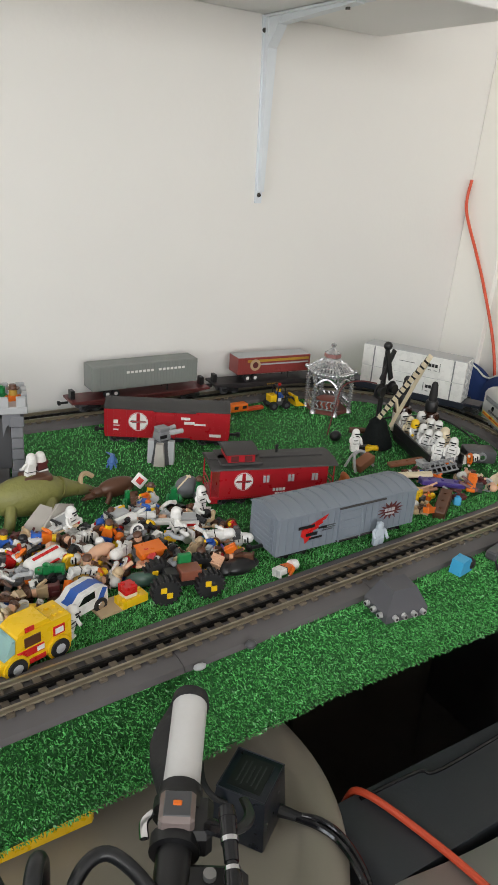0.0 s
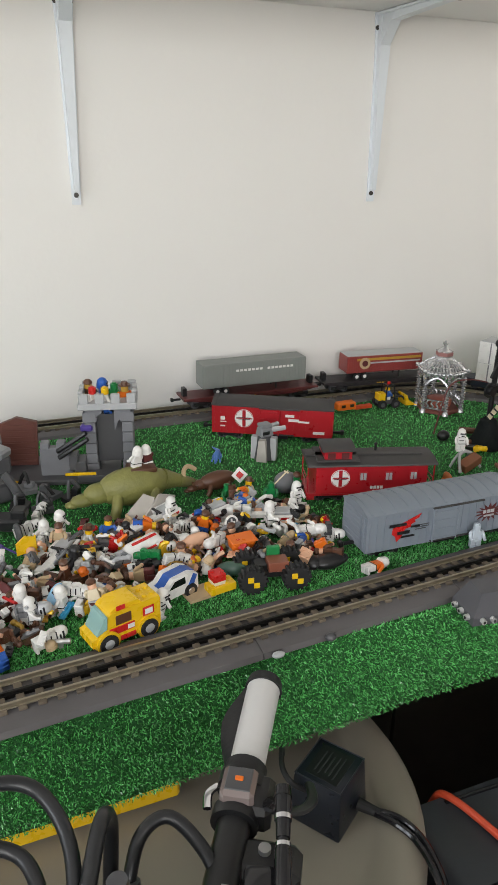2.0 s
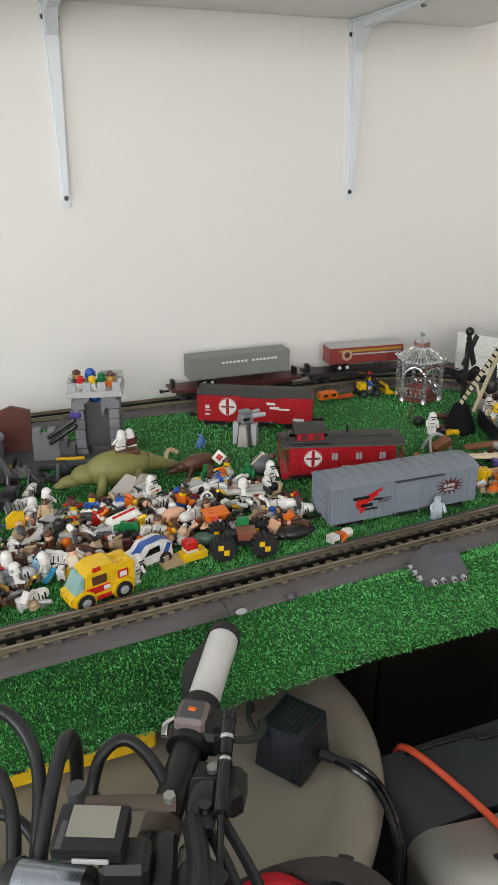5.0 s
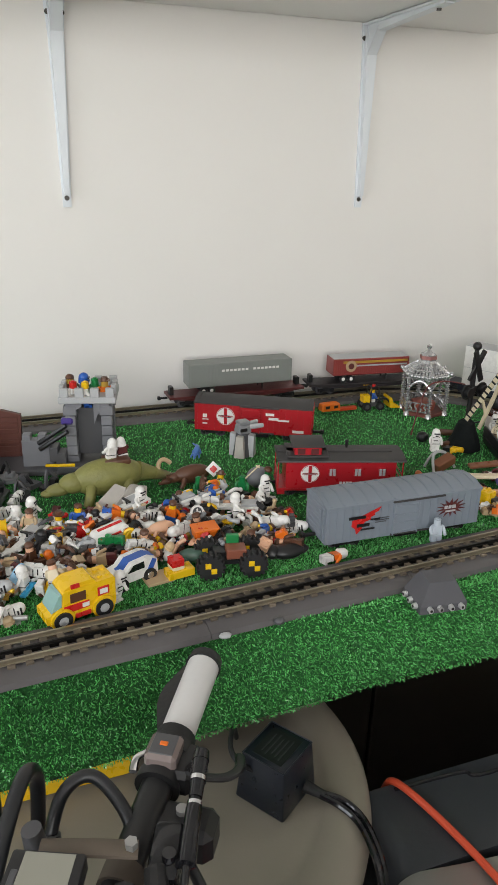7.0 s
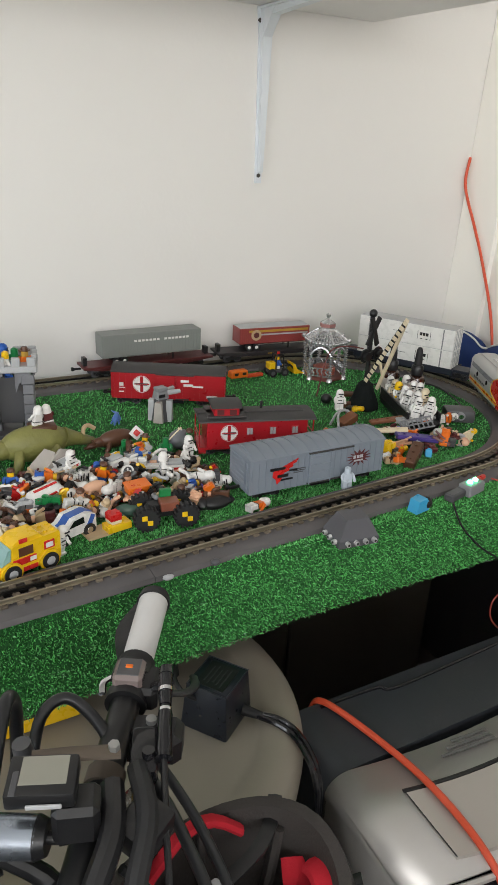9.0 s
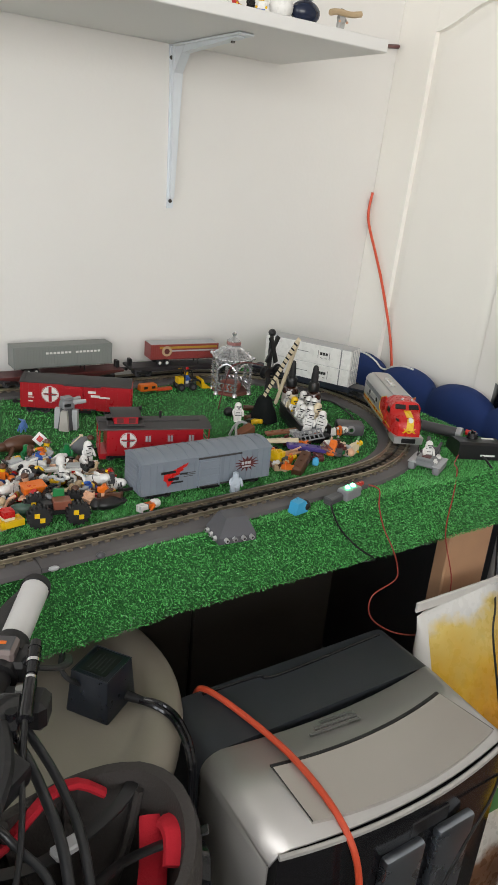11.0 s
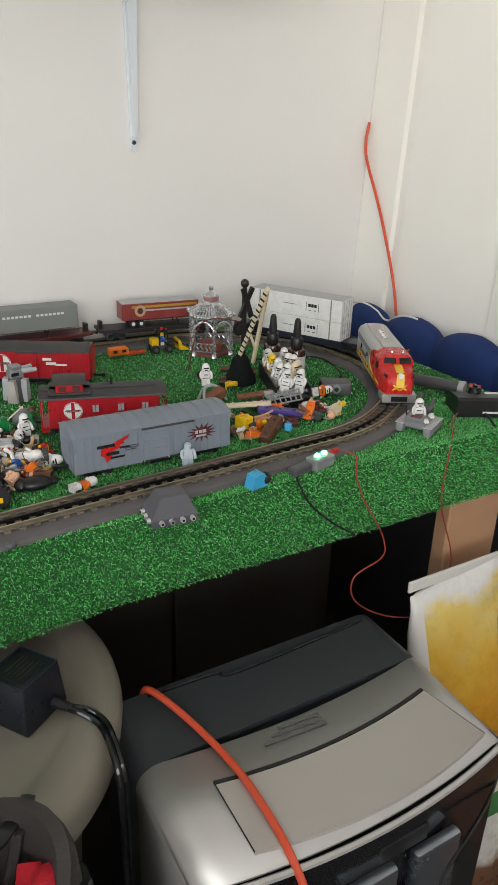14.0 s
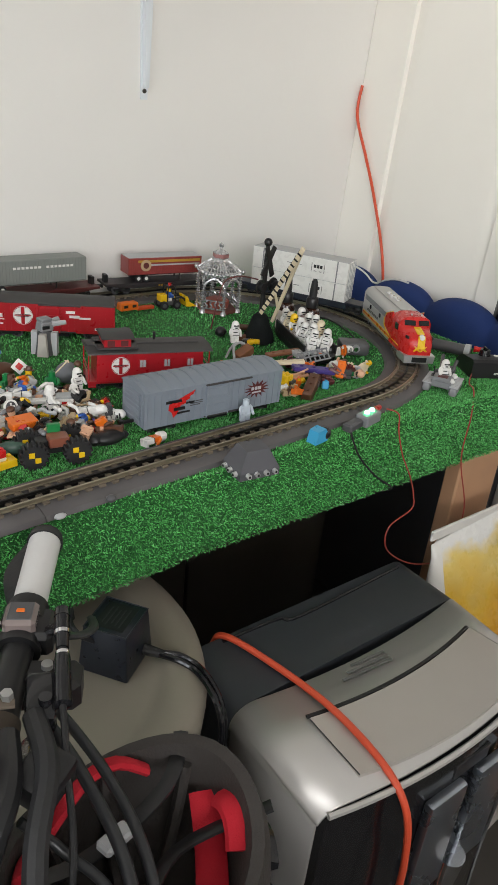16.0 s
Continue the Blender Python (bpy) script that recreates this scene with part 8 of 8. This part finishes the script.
JUNK = [("toy_wing", "cream toy plank", CREAM, (0.07, 0.012, 0.005), (-0.030, -0.490, 0.020, -8, -36)), ("toy_wing", "purple toy wing", PURPLE, (0.066, 0.018, 0.007), (0.005, -0.524, 0.016, 6, -24)), ("toy_wing", "orange toy wing", ORANGE, (0.030, 0.012, 0.004), (0.042, -0.545, 0.018, -40, 40)),
        ("toy_block", "yellow toy block", YELLOW, (0.020, 0.018, 0.024), (-0.062, -0.536, 0.012, 6, 20)), ("toy_block", "brown toy log piece", BROWN, (0.050, 0.016, 0.016), (-0.035, -0.565, 0.009, -18, 34)), ("toy_block", "azure toy block", AZURE, (0.016, 0.010, 0.012), (-0.004, -0.562, 0.008, 10, 50)),
        ("toy_ladder", "grey toy ladder", LGREY, (0.046, 0.020, 0.008), (0.040, -0.468, 0.018, 0, -10)), ("toy_girder", "grey toy girder", MGREY, (0.020, 0.014, 0.030), (0.068, -0.462, 0.018, 0, 12)), ("toy_plank", "rust toy plank", MATS["rust_brown"], (0.060, 0.014, 0.005), (0.010, -0.448, 0.016, -6, -16)),
        ("toy_block", "cream toy block", CREAM, (0.030, 0.014, 0.010), (0.085, -0.543, 0.007, 4, 14)), ("toy_block", "green toy block", GREEN, (0.022, 0.010, 0.008), (0.062, -0.540, 0.006, 0, -10)), ("toy_block", "tan toy block", TAN, (0.024, 0.012, 0.008), (-0.070, -0.560, 0.006, 0, -20))]
for nm, lab, m, s, (x, y, z, tilt, rz) in JUNK:
    f = Form().box((0, 0, 0), s, 0.0012)
    stud(f, [(-s[0] * 0.3, 0), (0, 0), (s[0] * 0.3, 0)], s[2] / 2)
    f.box((s[0] * 0.2, -s[1] * 0.5, 0), (s[0] * 0.3, 0.002, s[2] * 0.6), 0.0003)
    single(nm, f, m, lab + " in the jumble beside the box car", "toy part", pose(x, y, G + z, 0, tilt, rz), group="jumble beside the box car")
_posed(WHITE, ORANGE, WHITE, "helmet", pose(0.098, -0.470, G + 0.012, 0, 80, -20), "white and orange toy figure lying in the jumble")
_posed(YELLOW, CREAM, CREAM, "plain", pose(0.078, -0.548, G + 0.012, 0, 78, 10), "cream toy figure lying in the jumble")

rj = random.Random(17)
for k in range(34):
    x, y = rj.uniform(-0.085, 0.085), rj.uniform(-0.575, -0.470)
    if float(off_track(x, y)) < 0.050:
        continue
    m = rj.choice((BROWN, DGREY, MGREY, TAN, CREAM, BLUE, ORANGE, BLACK, BLACK, MAROON, LGREY, WHITE, SKIN))
    if k % 4 == 0:
        _posed(rj.choice((WHITE, SKIN, YELLOW)), m, rj.choice((BROWN, DGREY, WHITE)), rj.choice(("hair", "helmet", "plain")), pose(x, y, G + 0.010, 0, 0, rj.uniform(0, 360)) @ pose(0, 0, 0, rj.uniform(-30, 30), 85, 0) @ pose(0, 0, -0.018), "small toy figure lying in the jumble", "figures in the jumble")
        continue
    L = rj.uniform(0.012, 0.030)
    f = Form().box((0, 0, 0), (L, rj.uniform(0.006, 0.012), rj.uniform(0.003, 0.009)), 0.0008)
    f.cyl((-L * 0.45, 0, 0.002), (L * 0.5, rj.uniform(-0.006, 0.006), rj.uniform(0.004, 0.010)), 0.0016, seg=6).cyl((L * 0.2, 0, 0), (L * 0.2, 0, 0.008), 0.0026, seg=8)
    single("toy_scrap", f, m, "small toy piece lying in the jumble", "toy part", pose(x, y, G + rj.uniform(0.004, 0.014), rj.uniform(-35, 35), rj.uniform(-25, 25), rj.uniform(0, 360)), group="jumble beside the box car")
f = Form()
for dy in (-0.009, 0.0, 0.009):
    f.cyl((-0.026, dy, 0), (0.026, dy, 0), 0.0014, seg=6)
for k in range(7):
    f.cyl((-0.024 + 0.008 * k, -0.009, 0), (-0.024 + 0.008 * k, 0.009, 0), 0.0012, seg=6)
single("toy_lattice", f, MGREY, "grey lattice toy panel leaning in the jumble", "toy part", pose(0.034, -0.492, G + 0.022, 40, -8, -14), group="jumble beside the box car")

# bunker, blue scrap, lamp box, crawler, controller
c = thing("toy_bunker", "dark grey wedge shaped toy bunker with chrome lamps", "toy bunker", pose(-0.252, -0.710, G + 0.002, 0, 0, -2) @ Matrix.Diagonal((0.80, 0.86, 0.88, 1)))
BUNK = plastic("bunker_grey", (0.085, 0.085, 0.095), 0.5)
f = Form()
lo = [(-0.034, -0.020), (0.030, -0.024), (0.036, 0.022), (-0.030, 0.026)]
hi = [(-0.018, -0.010), (0.018, -0.012), (0.022, 0.015), (-0.014, 0.018)]
V = [f.bm.verts.new((x, y, 0)) for x, y in lo] + [f.bm.verts.new((x, y, 0.010)) for x, y in lo] + [f.bm.verts.new((x, y, 0.034)) for x, y in hi]
for k in range(4):
    n = (k + 1) % 4
    f.bm.faces.new((V[k], V[n], V[4 + n], V[4 + k])), f.bm.faces.new((V[4 + k], V[4 + n], V[8 + n], V[8 + k]))
f.bm.faces.new(V[8:12]), f.bm.faces.new(V[3::-1])
bmesh.ops.recalc_face_normals(f.bm, faces=f.bm.faces)
part("body", f, BUNK, c, smooth=0)
for x, y in ((-0.022, -0.0208), (-0.008, -0.0217), (0.007, -0.0226), (0.021, -0.0234), (-0.0335, -0.010), (-0.0325, 0.003), (-0.0315, 0.016)):
    n = Vector((0, -1, 0)) if y < -0.02 else Vector((-1, 0, 0))
    p = Vector((x, y, 0.0068))
    l = part("lamp", Form().cyl(p, p + n * 0.005, 0.0037, 0.0034, 14), mat("bright_chrome", (0.66, 0.66, 0.66), 0.28, 0.6), c, "chrome lamp")
    part("lens", Form().cyl(p + n * 0.0046, p + n * 0.0056, 0.0018, seg=10), BLACK, l)
single("toy_shell", Form().prism([(-0.014, 0), (0.010, 0), (0.013, 0.006), (0.004, 0.018), (-0.010, 0.016)], -0.009, 0.006, "y").use(1).ball((0.010, -0.003, 0.008), 0.0085, 10), [AZURE, BLACK], "small azure and black toy piece on the turf", "toy piece", pose(-0.128, -0.684, G, 0, 0, 10))
c = thing("lamp_box", "grey track terminal box with two green lights", "terminal box", pose(-0.030, -0.676, G, 0, 0, 14))
part("housing", Form().box((0, 0, 0.008), (0.036, 0.020, 0.016), 0.002), MGREY, c)
part("side_block", Form().box((-0.034, 0.003, 0.006), (0.032, 0.014, 0.011), 0.002), DGREY, c)
for x in (-0.006, 0.007):
    part("green_light", Form().ball((x, 0, 0.0165), 0.0040, 12), glow("green_led", (0.10, 1.0, 0.35), 14.0), c, "lit green light")
part("red_plug", Form().cyl((0.018, 0.004, 0.010), (0.044, 0.008, 0.008), 0.0052, 0.0036, 10), BRED, c)
single("pebble", Form().ball((0, 0, 0.002), 0.006, 8, (1, 0.8, 0.7)), DGREY, "small dark lump at the track edge", "pebble", pose(-0.418, -0.694, G + 0.002))
single("pebble", Form().ball((0, 0, 0.002), 0.005, 8, (1.3, 0.8, 0.6)), LGREY, "small pale lump at the track edge", "pebble", pose(-0.475, -0.700, G + 0.002))
c = thing("toy_crawler", "white and grey tracked toy crawler", "toy vehicle", pose(0.168, -0.640, G, 0, 0, 28))
for sy in (-1, 1):
    part("track_unit", Form().box((0, sy * 0.020, 0.008), (0.052, 0.012, 0.014), 0.004, seg=2), MGREY, c)
    for k in range(9):
        part("track_shoe", Form().box((-0.024 + 0.006 * k, sy * 0.020, 0.0155), (0.0042, 0.0135, 0.0018), 0.0004), LGREY, c)
part("hull", Form().box((-0.002, 0, 0.016), (0.044, 0.030, 0.012), 0.002).box((-0.016, 0, 0.024), (0.020, 0.026, 0.006), 0.001), MGREY, c)
for x, sy in ((-0.016, -1), (-0.004, 1), (0.008, -1), (0.014, 1)):
    part("side_block", Form().box((x, sy * 0.0135, 0.0225), (0.008, 0.006, 0.006), 0.0008).cyl((x, sy * 0.0165, 0.0215), (x, sy * 0.0185, 0.0215), 0.0026, seg=8), DGREY if sy > 0 else WHITE, c)
part("red_panel", Form().box((-0.018, -0.001, 0.0275), (0.012, 0.014, 0.0012), 0.0003), MAROON, c)
part("gun", Form().cyl((0.010, 0.008, 0.030), (0.030, 0.012, 0.044), 0.003, seg=8).cyl((0.006, -0.008, 0.028), (0.028, -0.010, 0.040), 0.0026, seg=8).box((0.018, 0, 0.026), (0.016, 0.024, 0.012), 0.002), DGREY, c)
part("aerial", Form().cyl((-0.020, 0.012, 0.02), (-0.024, 0.014, 0.042), 0.0008, seg=5), BLACK, c)
trooper(0.162, -0.642, -30, G + 0.016)
c = thing("controller", "black train controller with a knob and small yellow light", "controller", pose(0.305, -0.620, G, 0, 0, -28))
part("case", Form().prism([(-0.030, 0), (0.030, 0), (0.030, 0.014), (0.012, 0.026), (-0.026, 0.030), (-0.030, 0.026)], -0.040, 0.040, "x"), BLACK, c)
part("knob", Form().cyl((-0.006, 0.004, 0.026), (-0.006, 0.004, 0.037), 0.010, 0.008, 16).box((-0.006, 0.004, 0.039), (0.003, 0.014, 0.004), 0.0008), BLACKGLOSS, c)
part("indicator", Form().ball((0.016, -0.014, 0.0215), 0.0018, 8), glow("yellow_led", (1.0, 0.75, 0.1), 5.0), c)
part("print_bar", Form().box((0.020, 0.0, 0.0285), (0.022, 0.005, 0.0008), 0, m=pose(0, 0, 0, 6, 0, 0)).box((0.012, -0.0306, 0.008), (0.026, 0.0006, 0.003)), WHITE, c)
c = thing("torch", "dark grey cylindrical torch with red plug on the turf", "torch", pose(0.318, -0.520, G + 0.010, 0, 0, -62))
part("barrel", Form().cyl((-0.045, 0, 0), (0.040, 0, 0), 0.0095, 0.0105, 16), DGREY, c)
part("end_ring", Form().cyl((0.036, 0, 0), (0.046, 0, 0), 0.0120, 0.0125, 16), LGREY, c)
part("red_plug", Form().cyl((0.050, 0.008, 0.004), (0.068, 0.012, 0.004), 0.0055, 0.004, 10), BRED, c)


def wire(name, label, m, pts, r=0.0011):
    return single(name, Form().tube(pts, r, 6, 6), m, label, "wire", group="wires")


WRED = plastic("rust_red_wire", (0.32, 0.045, 0.03), 0.45)
YF = TY0 - 0.009
wire("wire", "rust red wire running over the turf edge", WRED, [(0.014, -0.668, G + 0.009), (0.022, -0.684, G + 0.006), (0.016, YF + 0.004, Z - 0.012), (0.030, YF, Z - 0.05), (0.055, YF - 0.002, Z - 0.09), (0.072, YF - 0.002, Z - 0.125), (0.060, -0.712, 0.64), (0.012, -0.715, 0.625), (0.018, -0.715, 0.585), (0.075, -0.715, 0.54), (0.145, -0.715, 0.515), (0.185, -0.715, 0.535), (0.198, -0.712, 0.60), (0.172, YF - 0.002, Z - 0.09), (0.176, YF + 0.002, Z - 0.02), (0.205, -0.672, G + 0.004), (0.225, -0.648, G + 0.004), (0.270, -0.62, G + 0.008)])
wire("wire", "black wire running over the turf edge", BLACK, [(-0.062, -0.676, G + 0.006), (-0.075, -0.690, G + 0.003), (-0.060, YF, Z - 0.03), (-0.020, YF - 0.002, Z - 0.07), (0.015, YF - 0.002, Z - 0.095), (0.020, YF + 0.006, Z - 0.106), (0.0, YF + 0.02, Z - 0.11)], 0.0014)
wire("wire", "black power cord hanging from the controller", BLACK, [(0.290, -0.652, G + 0.008), (0.282, -0.672, G + 0.005), (0.296, YF, Z - 0.03), (0.310, YF - 0.004, Z - 0.12), (0.318, -0.712, 0.575), (0.270, -0.757, 0.555), (0.215, -0.800, 0.545), (0.101, -0.915, 0.512), (0.012, -0.985, 0.508), (-0.108, -1.030, 0.498), (-0.165, -1.050, 0.477), (-0.21, -1.07, 0.40), (-0.23, -1.08, 0.15), (-0.25, -1.10, 0.006)], 0.0019)
wire("wire", "dark cord lying on the turf inside the curve", BLACK, [(0.10, -0.26, G + 0.003), (0.18, -0.262, G + 0.003), (0.235, -0.30, G + 0.003), (0.225, -0.37, G + 0.003), (0.20, -0.42, G + 0.004)], 0.0016)

# ---- on the wall shelf ----
ZS = 1.443
for x, y, rz, lk in ((-0.10, -0.235, 10, 3), (-0.075, -0.24, 50, 6), (-0.05, -0.25, -20, 0), (-0.030, -0.255, 40, 2), (-0.005, -0.262, 10, 4), (0.010, -0.27, -30, 5)):
    h, t, l, st, lab = LOOKS[lk]
    _posed(h, t, l, st, pose(x, y, ZS, 0, 0, rz), lab.replace("lying in the heap", "standing on the shelf"), "figures on the shelf")
single("toy_ball", Form().ball((0, 0, 0.020), 0.020, 18), WHITE, "white round ball on the wall shelf", "ball", pose(0.045, -0.275, ZS))
b = thing("toy_football", "dark navy egg shaped football on the shelf", "ball", pose(0.088, -0.283, ZS + 0.018))
part("ball", Form().ball((0, 0, 0), 0.020, 18, (1.35, 0.9, 0.92)), plastic("navy_vinyl", (0.010, 0.016, 0.040), 0.25), b)
part("lace", Form().box((0, -0.004, 0.0182), (0.018, 0.006, 0.001), 0.0003), LGREY, b)
_posed(SKIN, SILVER, SILVER, "hair", pose(0.150, -0.300, ZS, 0, 0, 0), "silver clad toy figure on the shelf end")
single("toy_plane", Form().tube([(-0.030, 0, 0), (-0.014, 0.002, 0.004), (0.014, 0.002, 0.004), (0.034, 0, 0.008)], 0.005, 8, 4), TAN, "tan toy plane body held by the figure", "toy part", pose(0.152, -0.306, ZS + 0.0225))
single("red_rod", Form().cyl((0.225, -0.170, 1.4475), (0.5550, -0.0032, 1.5031), 0.0045, seg=12), MAROON, "dark red rod between the shelf end and the door", "rod")

# ---- ties of the track, one by one ----
tie_f = Form().box((0, 0, 0.0015), (0.0070, 0.040, 0.0030), 0.0004)
tie_me = mesh_of("tie", tie_f, TIE)
s = S_FRONT + 0.008
while s < S_END - 0.004:
    p, hd = on_track(s)
    o = new("tie", tie_me)
    o.parent = track
    o.matrix_world = pose(p.x, p.y, Z + 0.0083, 0, 0, math.degrees(hd))
    s += 0.0157
